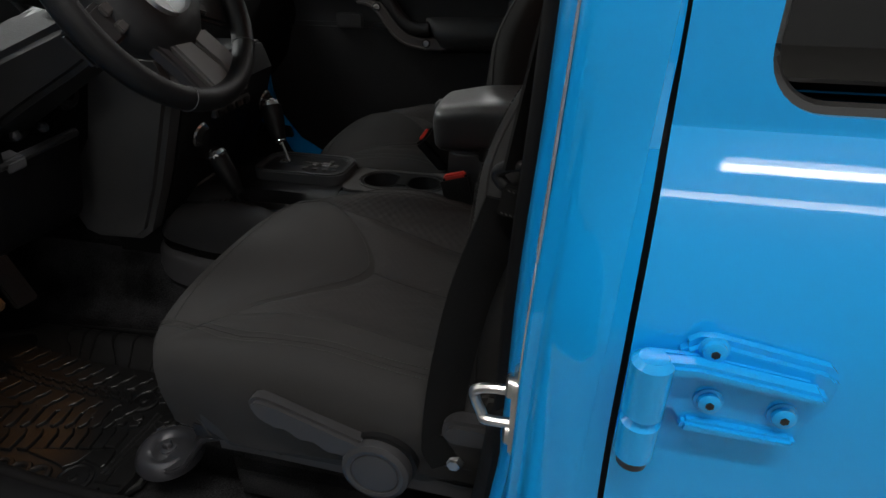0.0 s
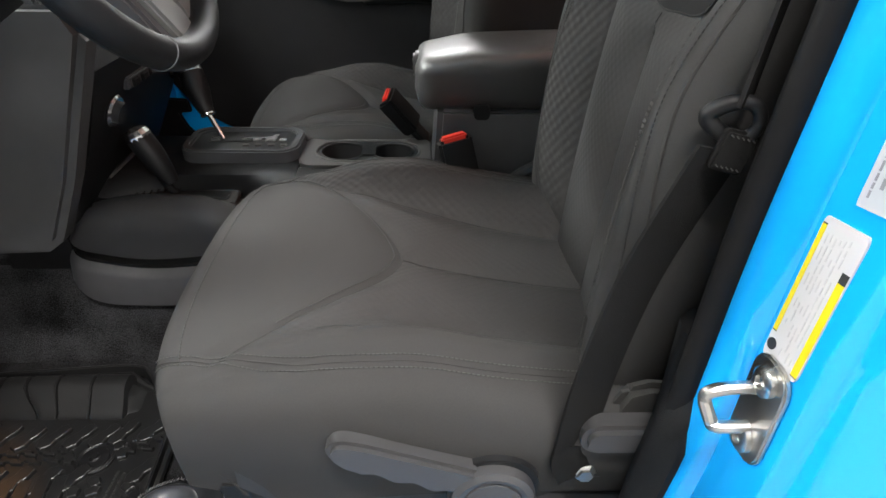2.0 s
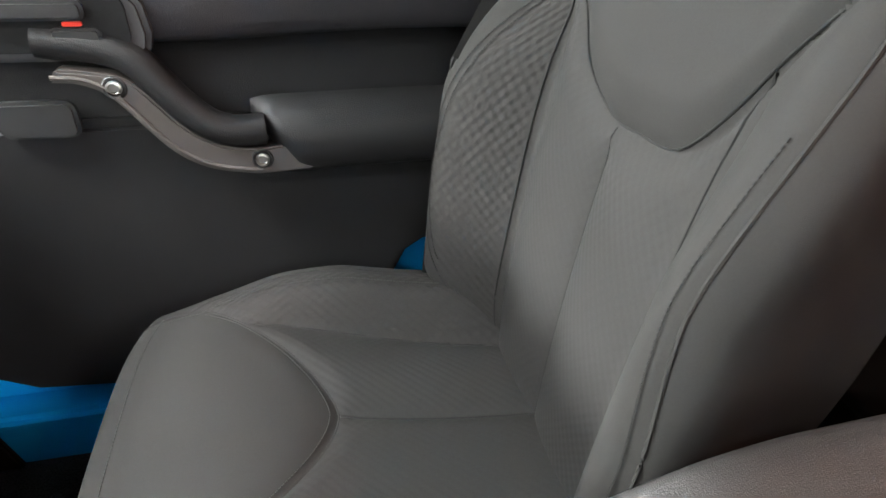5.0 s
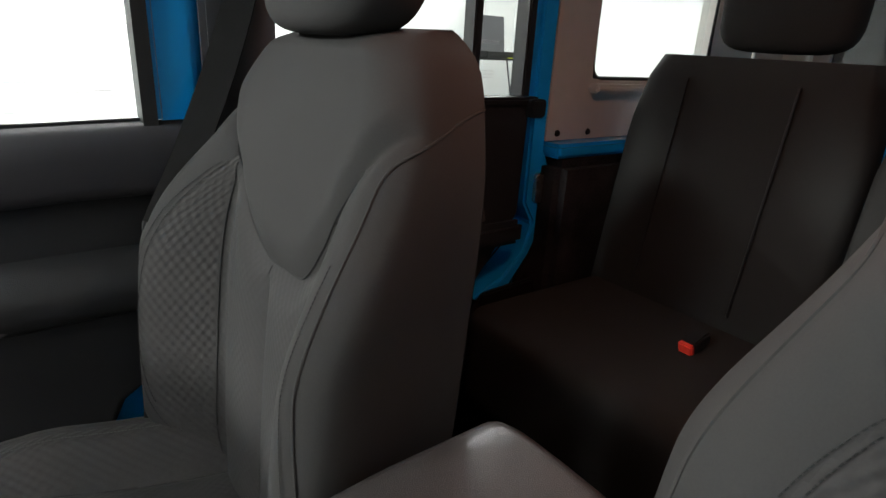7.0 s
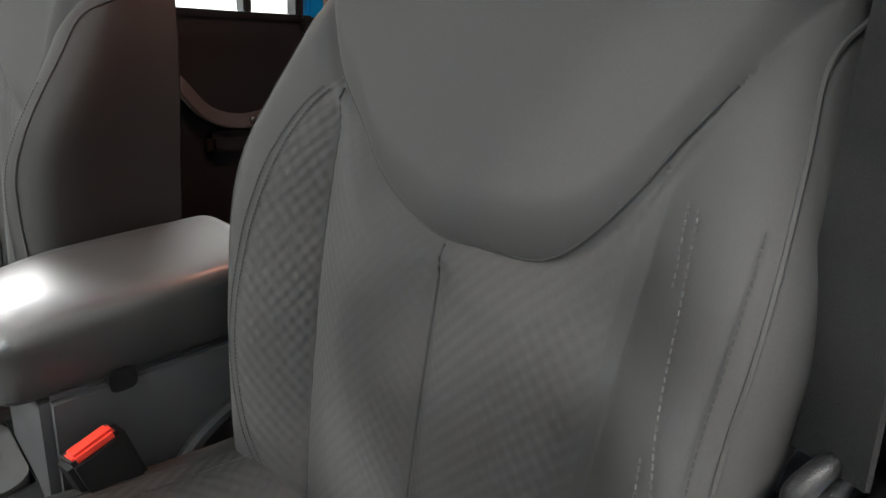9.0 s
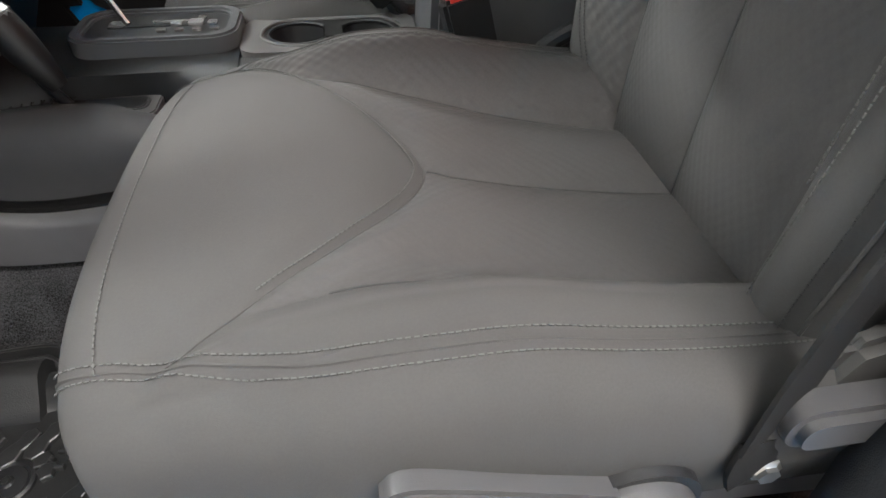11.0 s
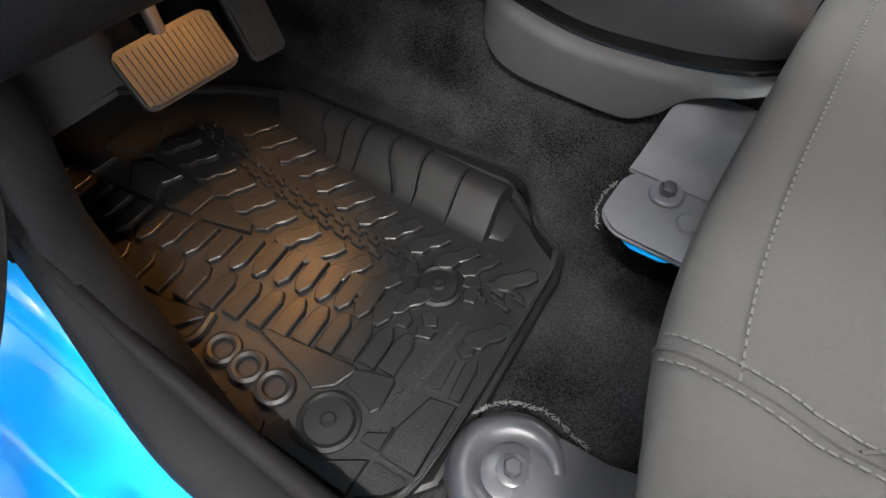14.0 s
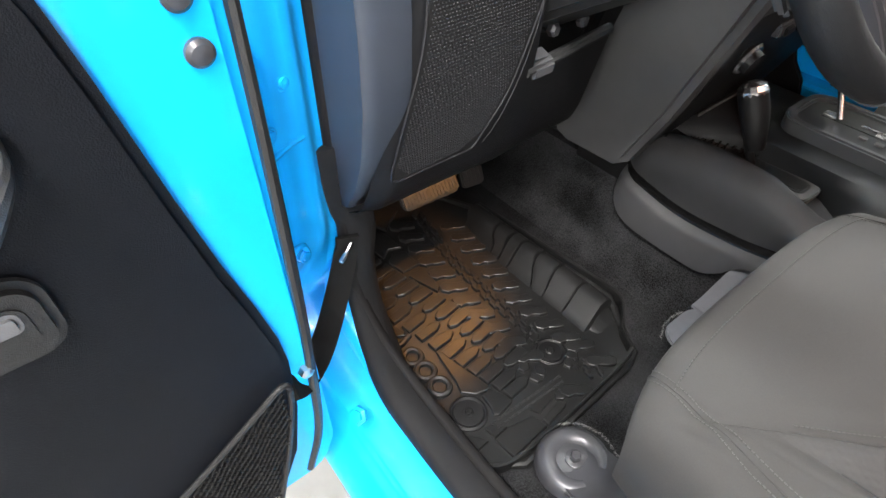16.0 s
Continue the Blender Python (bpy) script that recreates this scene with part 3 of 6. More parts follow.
part("side_flap", prism([(.462, .81), (.49, .862), (.508, .905), (.53, .912), (.63, .90), (.63, .845), (.50, .85)], "y", -.622, -.604), CLOTH, driver, "loose cloth flap at the seat hinge", bevel=.007)
part("belt_anchor", prism([(.455, .79), (.50, .79), (.51, .85), (.46, .86)], "y", -.628, -.62), DARKSTEEL, driver, bevel=.002)
part("anchor_bolt", lathe([(.012, 0), (.012, .006), (.008, .008), (.008, .011), (.001, .011)], at((.478, -.629, .808), (0, -1, 0)), 6), STEEL, driver, "steel anchor bolt", smooth=20)

# ---- body: floor, tunnel, opening of the driver's door ----
FLOOR = FLOOR0
solid("car_floor", cuboid(-0.90, 0.62, -0.70, 0.74, FLOOR - 0.03, FLOOR), CARPET, "black carpet on the car floor", "carpet", kind="structure")
solid("rear_car_floor", cuboid(0.624, 2.0, -0.70, 0.74, FLOOR - 0.03, FLOOR), CARPET, "black carpet on the rear car floor", "carpet", kind="structure")
bm = prism([(-0.20, FLOOR - .02), (-0.165, .575), (-0.145, .61), (-0.125, .66), (-0.09, .72), (0.14, .74), (0.17, .70), (0.19, .60), (0.16, FLOOR)], "x", -0.90, 0.9)
solid("transmission_tunnel", bm, CARPET, "black carpet over the transmission tunnel", "carpet", kind="structure", bevel=0.02)
solid("seat_riser", cuboid(.30, .64, -.69, -.13, FLOOR, .60), CARPET, "black carpeted step under driver seat", "carpet", kind="structure", bevel=.015)


def opening(points, steps=8):
    return [(p.x, p.z) for p in smooth_path([(x, 0, z) for x, z in points], steps)]


DOOR_LINE = opening([(-.352, 1.5), (-.358, 1.3), (-.364, 1.1), (-.368, .92), (-.366, .80), (-.345, .715), (-.26, .662), (-.10, .636), (.12, .632), (.30, .634), (.42, .66),
                     (.495, .74), (.527, .88), (.536, 1.1), (.5475, 1.28), (.555, 1.5), (.56, 1.9)])
REAR_JAMB = [(.016, -.662), (.008, -.667), (.004, -.684), (.010, -.700), (.017, -.7045), (.0178, -.7565), (.0208, -.7600), (.0268, -.7625), (.0300, -.767),
             (.0310, -.7745), (.0352, -.7815), (.0420, -.7885), (.0495, -.7965), (.057, -.804), (.064, -.809), (.068, -.810)]
FRONT_JAMB = [(.012, -.655), (.004, -.664), (.002, -.675), (-.004, -.684), (-.012, -.690), (-.020, -.698), (-.022, -.708), (-.024, -.720), (-.030, -.728),
              (-.032, -.740), (-.034, -.752), (-.040, -.762), (-.046, -.770), (-.048, -.782), (-.046, -.795), (-.02, -.80)]


def around(line, profile, lean=0.09, bm=None, closed=False, front=None, weigh=None):
    """Sweeps pairs (n, y) along a line in the x-z plane; n points out of the opening. Above the belt line it leans inwards."""
    loops = []
    for i, (x, z) in enumerate(line):
        a, b = line[max(0, i - 1)], line[min(len(line) - 1, i + 1)]
        d = Vector((b[0] - a[0], b[1] - a[1])).normalized()
        n = Vector((d.y, -d.x))
        shift = lean * max(0, z - 1.3)
        w = (weigh(x, z) if weigh else (1 - ease(-.34, -.12, x)) * ease(.72, .88, z)) if front else 0
        now = [(p * (1 - w) + w * pf, q * (1 - w) + w * qf) for (p, q), (pf, qf) in zip(profile, front)] if front else profile
        loops.append([(x + n.x * p, q + shift, z + n.y * p) for p, q in now])
    return rings(loops, bm, closed=closed, cap=closed)


bm = around(DOOR_LINE, REAR_JAMB, front=FRONT_JAMB)
for v in bm.verts:
    if v.co.x > .3 and v.co.z > 1.0:
        lean = .09 * max(0, v.co.z - 1.3)
        flat, outer = v.co.y - lean, .07 * (v.co.z - 1.0) + .026 * ease(1.12, 1.26, v.co.z)
        v.co.y += (outer - lean) * min(1, max(0, (-flat - .762) / .048))
bmesh.ops.solidify(bm, geom=bm.faces[:], thickness=0.002)
solid("door_frame", bm, BLUE, "glossy bright blue painted door frame and sill", "door frame", kind="structure", smooth=40)
bm = around(DOOR_LINE, [(.003, -.671), (-.004, -.669), (-.008, -.662), (-.005, -.654), (.006, -.650), (.03, -.648), (.03, -.671)], closed=True)
solid("door_seal", bm, surface("seal_rubber", (.0085, .008, .008), .7, vary=.1, spec=.12), "dark grey rubber seal round the door opening", "trim", kind="structure", smooth=60)


# ---- centre console ----
def slab(outline, z0, z1, bm=None):
    return prism(outline, "z", z0, z1, bm)


console = thing("center_console", (0.1, 0.07, FLOOR), "black plastic centre console with cup holders", "console")
def console_ring(x, far):
    """A cross-section whose near shoulder rolls over into the flank."""
    out = .030 * (1 - ease(-.30, .05, x)) - .050 * ease(-.30, -.16, x) * (1 - ease(-.045, .075, x))
    near = [(-.078 - out, .70), (-.066 - out, .755), (-.052 - out * .8, .795), (-.034 - out * .5, .824), (-.012, .842), (.008, .848)]
    return [(x, y, z) for y, z in near + far]


part("console_body", rings([console_ring(-.42 + .505 * k / 16, [(.165, .848), (.178, .838), (.182, .70)]) for k in range(17)]), BLACK, console, smooth=50)
part("console_flank", rings([console_ring(.087 + .258 * k / 8, [(.008, .70)]) for k in range(9)]), BLACK, console, smooth=50)
CUPS = ((.165, .075, .043), (.262, .075, .040))
plate = rounded(.085, .335, .005, .145, .03, 6)


def pierced(outline, holes, z0, z1):
    """A plate whose top, at z1, is cut through by the holes."""
    bm = bmesh.new()
    outer, foot = [bm.verts.new((x, y, z1)) for x, y in outline], [bm.verts.new((x, y, z0)) for x, y in outline]
    edges = [bm.edges.new((outer[i - 1], outer[i])) for i in range(len(outer))]
    sides = [bm.faces.new((outer[i - 1], outer[i], foot[i], foot[i - 1])) for i in range(len(outer))]
    for ring in holes:
        top, low = [bm.verts.new((x, y, z1)) for x, y in ring], [bm.verts.new((x, y, z0)) for x, y in ring]
        edges += [bm.edges.new((top[j - 1], top[j])) for j in range(len(ring))]
        sides += [bm.faces.new((top[j], top[j - 1], low[j - 1], low[j])) for j in range(len(ring))]
    bmesh.ops.triangle_fill(bm, edges=edges, use_beauty=True)
    extra = []
    for f in bm.faces:
        if f in sides:
            continue
        c = f.calc_center_median()
        for ring in holes:
            k = len(ring)
            inside = False
            for a in range(k):
                (x0, y0), (x1, y1) = ring[a - 1], ring[a]
                if (y0 > c.y) != (y1 > c.y) and c.x < x0 + (c.y - y0) / (y1 - y0) * (x1 - x0):
                    inside = not inside
            if inside:
                extra.append(f)
                break
    bmesh.ops.delete(bm, geom=extra, context="FACES_ONLY")
    bmesh.ops.recalc_face_normals(bm, faces=bm.faces)
    return bm


pill = rounded(.112, .314, .022, .128, .052, 10)
rounds = [[(cx + r * math.cos(2 * math.pi * j / 40), cy + r * math.sin(2 * math.pi * j / 40)) for j in range(40)] for cx, cy, r in CUPS]
part("cup_plate", pierced(plate, [pill], .838, .854), SATIN, console, "dark satin cup holder plate", smooth=30)
part("cup_insert", pierced(pill, rounds, .830, .853), BLACK, console, "black insert with two cup wells", smooth=30)
part("insert_rim", tube([(x, y, .8545) for x, y in [*pill, pill[0]]], .0028, 8), SATIN, console, "satin rim round the cup wells")
for cx, cy, r in CUPS:
    part("cup_rim", tube([(cx + (r + .0005) * math.cos(math.pi * k / 20), cy + (r + .0005) * math.sin(math.pi * k / 20), .8535) for k in range(41)], .0018, 6), DARK, console)
    well = [(r + .002, .853), (r - .001, .846), (r - .004, .80), (r - .007, .772), (r - .012, .768), (.001, .768)]
    part("cup_well", rings([[(cx + q * math.cos(2 * math.pi * k / 40), cy + q * math.sin(2 * math.pi * k / 40), z) for k in range(40)] for q, z in well], cap=False), BLACK, console, "deep black cup well", smooth=40)
part("console_wall", cuboid(.087, .345, .146, .178, .70, .846), BLACK, console, bevel=.006)
part("console_wall", cuboid(.336, .345, .004, .146, .73, .849), BLACK, console)
part("cup_bridge", cuboid(.200, .228, .050, .100, .8525, .8562), BLACK, console, bevel=.002)
BEZEL = surface("bezel_satin", (.060, .061, .064), .36, vary=.06, bump=.1, bump_scale=1200)
gate = part("gear_bezel", pierced(rounded(-.140, .084, .026, .156, .038, 8), [rounded(-.124, .067, .040, .142, .028, 8)], .836, .873), BEZEL, console, "raised satin grey bezel round the gear lever", smooth=30, bevel=.0035)
part("gear_panel", slab(rounded(-.126, .069, .038, .144, .028, 5), .850, .866), surface("gear_panel_black", (.016, .016, .017), .38, vary=.1), gate, "black gear panel sunk in the bezel")
SILVER = surface("silver_marks", (.55, .55, .56), .22, vary=.1, metal=.8)
part("gear_slot", slab(rounded(-.100, .034, .090, .101, .005, 4), .865, .8675), RUBBER, gate)
part("gear_track", slab(rounded(-.040, .012, .1035, .108, .002, 3), .865, .8690), SILVER, gate, "silver gear track")
for k, (x, y, w, h) in enumerate(((-.086, .098, .020, .018), (-.005, .092, .016, .012), (.022, .096, .020, .020), (.045, .092, .014, .012), (.028, .114, .012, .008))):
    part("gear_mark", slab(rounded(x - w / 2, x + w / 2, y - h / 2, y + h / 2, .003, 3), .8665, .8712), SILVER, gate, bevel=.001)
for k in range(4):
    part("gear_lamp", slab(rounded(-.028 + .024 * k, -.016 + .024 * k, .066, .075, .002, 3), .865, .8695), SATIN, gate)
shifter = thing("gear_lever", (-.072, .09, .87), "chrome topped black automatic gear lever", "gear lever")
part("lever_rod", rod((-.068, .088, .872), (-.098, .113, .918), .005), CHROME, shifter, "thin chrome rod")
part("knob", tube(smooth_path([(-.097, .112, .912), (-.108, .122, .935), (-.118, .133, .960), (-.127, .143, .985)]), lambda t: .012 + .012 * math.sin(min(1, t * 1.25) * math.pi / 2), 20), BLACK, shifter)
part("knob_cap", lathe([(.024, -.002), (.0245, .006), (.021, .016), (.012, .022), (.001, .023)], at((-.1265, .1425, .981), (-.3, .35, 1)), 24), CHROME, shifter, "faceted chrome cap", smooth=20)
part("knob_ring", lathe([(.012, 0), (.015, .003), (.012, .008)], at((-.097, .112, .910), (-.4, .35, 1)), 20), CHROME, shifter)

pod = thing("tunnel_cover", (-.14, -.1, .62), "dark grey moulded plastic cover beside the transfer lever", "console")
loops = []
for i in range(31):
    x = -.305 + .335 * i / 30
    e = min(1, (x + .305) / .03, (.03 - x) / .03 + .3) ** .5
    y0 = -.112 - .018 * e
    low = lerp([(-.305, .692), (-.285, .668), (-.25, .650), (-.2, .645), (-.12, .645), (-.09, .650), (-.06, .674), (-.04, .700), (.03, .730)], x)
    mid = lerp([(-.305, .735), (-.275, .723), (-.178, .706), (-.08, .711), (-.03, .719), (.03, .735)], x)
    top = lerp([(-.305, .755), (-.29, .792), (-.26, .815), (-.174, .832), (-.074, .831), (-.04, .820), (.03, .795)], x)
    k = max(.012, top - mid - .016)
    loops.append([(x, -.02, low - .02), (x, y0 - .006, low - .003), (x, y0 - .016, low), (x, y0 - .008, max(low + .006, mid - .012)), (x, y0 - .002, max(low + .007, mid - .004)), (x, y0 + .004, mid),
                  (x, y0 + .012, mid + .005), (x, y0 + .010, mid + .016), (x, y0 + .011, mid + .016 + k * .45), (x, y0 + .017, mid + .016 + k * .72), (x, y0 + .028, mid + .016 + k * .90),
                  (x, y0 + .046, mid + .016 + k * .98), (x, y0 + .058, mid + .016 + k), (x, y0 + .064, mid + .016 + k * .96), (x, y0 + .066, mid + .016 + k * .84), (x, -.02, mid + .016 + k * .80)])
part("cover_shell", rings(loops), surface("cover_plastic", (.047, .047, .049), .42, bump=.25, bump_scale=1000, vary=.15), pod, smooth=50)
GLOSS = surface("gloss_black", (.008, .008, .008), .22, vary=.1)
part("cover_crease", rings([[(lp[5][0], lp[5][1] + dy, lp[5][2] + dz) for dy, dz in ((-.003, -.002), (.005, .003), (.006, .012), (.0045, .022), (.012, .022), (.012, -.002))] for lp in loops]), GLOSS, pod, "glossy black crease", smooth=60)
trans = thing("transfer_lever", (-.13, -.09, .80), "short black transfer lever with chrome cap", "gear lever")
for x in (-.290, -.262, -.236):
    part("tray_edge", cuboid(x - .0016, x + .0016, -.040, .10, .846, .852), SATIN, trans, "thin silver tray edge", bevel=.001)
part("slot_plate", slab(rounded(-.200, -.018, -.072, -.004, .016), .800, .8125), SATIN, trans, "dark slotted lever plate", bevel=.002)
part("slot", slab(rounded(-.168, -.034, -.052, -.024, .010), .8115, .8145), RUBBER, trans)
part("slot_boot", slab(rounded(-.172, -.030, -.056, -.020, .012), .8105, .8135), DARK, trans)
part("lever_rod", rod((-.118, -.044, .806), (-.138, -.060, .862), .007), BLACK, trans)
part("knob", tube(smooth_path([(-.118, -.062, .852), (-.130, -.062, .878), (-.145, -.060, .908), (-.158, -.058, .932)]), lambda t: .012 + .010 * math.sin(min(1, t * 1.3) * math.pi / 2), 20), BLACK, trans)
part("knob_cap", lathe([(.022, -.002), (.0225, .006), (.019, .014), (.010, .019), (.001, .02)], at((-.157, -.058, .930), (-.4, .05, 1)), 14), CHROME, trans, "chrome cap", smooth=20)

arm = thing("console_armrest", (.46, .04, .8), "padded dark grey vinyl armrest over storage box", "armrest")
half = [(0, .046), (.4, .0455), (.68, .0440), (.86, .0405), (.94, .0365), (.985, .030), (1, .020), (.99, .008), (.97, -.010), (.945, -.026), (.91, -.040), (.86, -.048), (.78, -.052), (.6, -.052)]
section = half + [(0, -.052)] + [(-a, b) for a, b in half[:0:-1]]
loops = []
for i in range(41):
    t = i / 40
    x = .306 + .306 * t
    k, q = min(1, t / .13, (1 - t) / .10), min(1, t / .07, (1 - t) / .07)
    wide, tall = .55 + .45 * (1 - (1 - k) ** 2.4) ** .5, .45 + .55 * (1 - (1 - q) ** 2.2) ** .5
    drop = .012 * (1 - ease(0, .35, t))
    loops.append([(x, .030 + a * (.086 + .012 * ease(0, .6, t)) * wide, 1.028 + .006 * t + b * tall - (drop - .006 * t if b > .01 else 0)) for a, b in section])
part("armrest_pad", rings(loops), VINYL, arm, smooth=60)
latch = part("latch", prism([(y, z) for y, z in rounded(.010, .052, 1.014, 1.056, .014)], "x", .3025, .318), VINYL, arm, "grey release button", bevel=.004)
part("latch_slot", prism(rounded(.020, .042, 1.032, 1.042, .003), "x", .3015, .3035), BLACK, latch)
bm = prism([(.335, .80), (.345, .985), (.62, .985), (.62, .80)], "y", -.056, .118)
part("storage_box", bm, surface("box_grey", (.082, .081, .084), .45, vary=.1, bump=.15, bump_scale=900), arm, "dark grey storage box", bevel=.01)
part("finger_notch", prism(rounded(.405, .432, .966, .992, .008), "y", -.0585, -.045), BLACK, arm)
part("side_rib", tube(smooth_path([(.44, -.060, .80), (.49, -.060, .865), (.56, -.060, .90), (.62, -.060, .905)]), .012, 10), DARK, arm)


def buckle(name, p, d, owner_label, twist, button):
    b = thing(name, p, owner_label, "seat belt buckle", "seat belt buckles")
    d = Vector(d).normalized()
    side = Vector((math.cos(twist), math.sin(twist), 0))
    side = (side - d * side.dot(d)).normalized()
    m = Matrix.Translation(p) @ Matrix((side, d.cross(side), d)).transposed().to_4x4()
    part("housing", box((.056, .032, .088), m @ Matrix.Translation((0, 0, -.046))), BLACK, b, bevel=.005)
    part("release_button", box((.042, button, .012), m @ Matrix.Translation((0, -.003, -.003))), RED, b, "bright red release button", bevel=.003)
    part("stalk", box((.040, .014, .16), m @ Matrix.Translation((0, 0, -.15))), DARK, b, bevel=.004)
    return b


buckle("seat_buckle", (.368, -.103, .955), (-.25, .12, 1), "black seat belt buckle with red button", .15, .020)
buckle("seat_buckle", (.245, .14, .945), (-.75, -.12, .9), "black seat belt buckle leaning over passenger seat", 1.2, .011)

# ---- steering wheel and dash ----
WC, WR, WT = Vector((0.0, -.352, 1.297)), .182, .44
wheel = thing("steering_wheel", WC, "black leather three spoke steering wheel with silver trim", "steering wheel")
wn = Vector((math.cos(WT), 0, math.sin(WT)))
wm = Matrix.Translation(WC) @ Matrix((Vector((0, 1, 0)), Vector((-math.sin(WT), 0, math.cos(WT))), wn)).transposed().to_4x4()
bm = bmesh.new()
loops = []
for i in range(72):
    a = 2 * math.pi * i / 72
    e = Vector((math.cos(a), math.sin(a), 0))
    loops.append([wm @ (e * (WR - .016 + .016 * math.cos(q)) + Vector((0, 0, .018 * math.sin(q)))) for q in (2 * math.pi * j / 14 for j in range(14))])
part("rim", rings(loops, cap=False, wrap=True), BLACK, wheel, "smooth black leather rim", smooth=60)
part("hub", lathe([(.001, .030), (.05, .031), (.078, .024), (.094, .008), (.097, -.012), (.088, -.035), (.001, -.05)], wm @ Matrix.Translation((0, 0, -.02)), 40), DARK, wheel, "dark airbag hub", smooth=50)
part("badge_ring", lathe([(.047, .029), (.05, .034), (.053, .028)], wm @ Matrix.Translation((0, 0, -.018)), 40), CHROME, wheel, "chrome ring")
for a in (200, 340):
    e = Vector((math.cos(radians(a)), math.sin(radians(a)), 0))
    turn = Matrix.Rotation(radians(a), 4, "Z")
    part("spoke", box((.13, .05, .014), wm @ turn @ Matrix.Translation((.108, 0, -.022))), DARK, wheel, "dark spoke with switches", bevel=.005)
    for k in (-1, 1):
        part("switch", box((.02, .014, .008), wm @ turn @ Matrix.Translation((.095, .012 * k, -.012))), SATIN, wheel, bevel=.002)
SPOKE = surface("spoke_silver", (.26, .255, .25), .34, metal=.45, vary=.06)
PLUM = surface("spoke_shadow_plastic", (.045, .042, .044), .4, vary=.08)
for name, outline, low, high, mt, text in (
        ("lower_spoke", [(.018, -.076), (.062, -.070), (.090, -.108), (.108, -.150), (.090, -.172), (.060, -.172), (.053, -.124)], -.024, -.006, SPOKE, "silver grey lower spoke"),
        ("lower_spoke", [(-.032, -.080), (.012, -.082), (.046, -.126), (.052, -.172), (.020, -.174), (.004, -.152)], -.024, -.002, SPOKE, "silver grey lower spoke"),
        ("spoke_web", [(.010, -.080), (.020, -.078), (.058, -.126), (.064, -.170), (.048, -.172), (.044, -.126)], -.026, -.014, PLUM, "dark groove between the spokes"),
        ("spoke_branch", [(-.058, -.070), (-.030, -.080), (.003, -.146), (.018, -.172), (-.012, -.166), (-.032, -.114)], -.032, -.010, PLUM, "dark grey spoke branch")):
    bm = prism(outline, "z", low, high)
    bmesh.ops.transform(bm, matrix=wm, verts=bm.verts)
    part(name, bm, mt, wheel, text, bevel=.004)
for a in (-113, -42, 42, 138):
    e = Vector((math.cos(radians(a)), math.sin(radians(a)), 0))
    side = Vector((-e.y, e.x, 0))
    ring = [wm @ (e * (WR - .016 + .0165 * math.cos(q)) + Vector((0, 0, .0185 * math.sin(q)))) for q in (2 * math.pi * j / 20 for j in range(21))]
    part("rim_seam", tube(ring, .0008, 6), GREY, wheel, "pale stitched seam of the rim")
column = thing("steering_column", (-.2, -.352, 1.2), "black plastic steering column shroud", "steering column")
part("shroud", tube([WC - wn * .03, WC - wn * .10, WC - wn * .28], lambda t: .042 + .012 * t, 24), BLACK, column)
for s in (-1, 1):
    part("stalk", rod(WC - wn * .10 + Vector((0, .05 * s, .01)), WC - wn * .07 + Vector((0, .17 * s, .03)), .009, .007), BLACK, column, "black control stalk")

dash = thing("dashboard", (-.45, 0, 1.0), "black plastic dashboard with knee panel", "dashboard")
prof = [(-.40, .93), (-.62, .95), (-.75, .985), (-.899, .99), (-.899, 1.268), (-.52, 1.29), (-.36, 1.27), (-.31, 1.22), (-.30, 1.12), (-.34, 1.0)]
DASH = surface("dash_black", (.0055, .0055, .006), .6, bump=.3, bump_scale=900, vary=.25, spec=.18)
part("dash_body", prism(prof, "y", -.656, -.432), DASH, dash, bevel=.012)
part("dash_body", prism(prof, "y", -.245, .70), DASH, dash, bevel=.012)
part("column_bay", prism([(x - .11 * ease(-.60, -.40, x), z) for x, z in prof], "y", -.431, -.246), RUBBER, dash, "black open bay under the column")
CAP = surface("end_cap_plastic", (.032, .038, .050), .42, vary=.08, bump=.15, bump_scale=900)
loops = []
for y, s in ((-.664, .9), (-.660, .97), (-.645, 1.0), (-.615, 1.0), (-.606, .98)):
    ring = [(-.272, 1.27), (-.268, 1.15), (-.274, 1.06), (-.292, .985), (-.318, .93), (-.345, .893), (-.362, .884), (-.376, .895), (-.386, .96), (-.39, 1.08), (-.385, 1.27)]
    cx, cz = -.33, 1.1
    loops.append([(cx + (x - cx) * s, y, cz + (z - cz) * (s + (1 - s) * .6)) for x, z in ring])
part("end_cap", rings(loops), CAP, dash, "slate grey dash end cap", smooth=40)
part("cap_groove", tube([(-.375, -.6645, 1.25), (-.372, -.6645, 1.10), (-.368, -.664, 1.04)], .0025, 6), SATIN, dash)


def knee(z):
    """The x of the knee panel's face at height z."""
    return lerp([(.885, -.338), (.90, -.314), (.92, -.300), (.95, -.289), (1.0, -.277), (1.08, -.266), (1.15, -.262), (1.27, -.269)], z)


KNEE = surface("knee_panel_plastic", (.013, .013, .0145), .5, bump=.3, bump_scale=900, vary=.2, spec=.35)


def knee_left(z):
    return lerp([(.885, -.662), (.943, -.655), (1.0, -.640), (1.066, -.622), (1.12, -.607), (1.27, -.602)], z)


def grille_left(z):
    return lerp([(.955, -.632), (1.0, -.626), (1.066, -.610), (1.115, -.597), (1.17, -.589)], z)


def grille_right(z):
    return lerp([(.955, -.506), (.98, -.496), (1.025, -.470), (1.1, -.447), (1.17, -.425)], z)


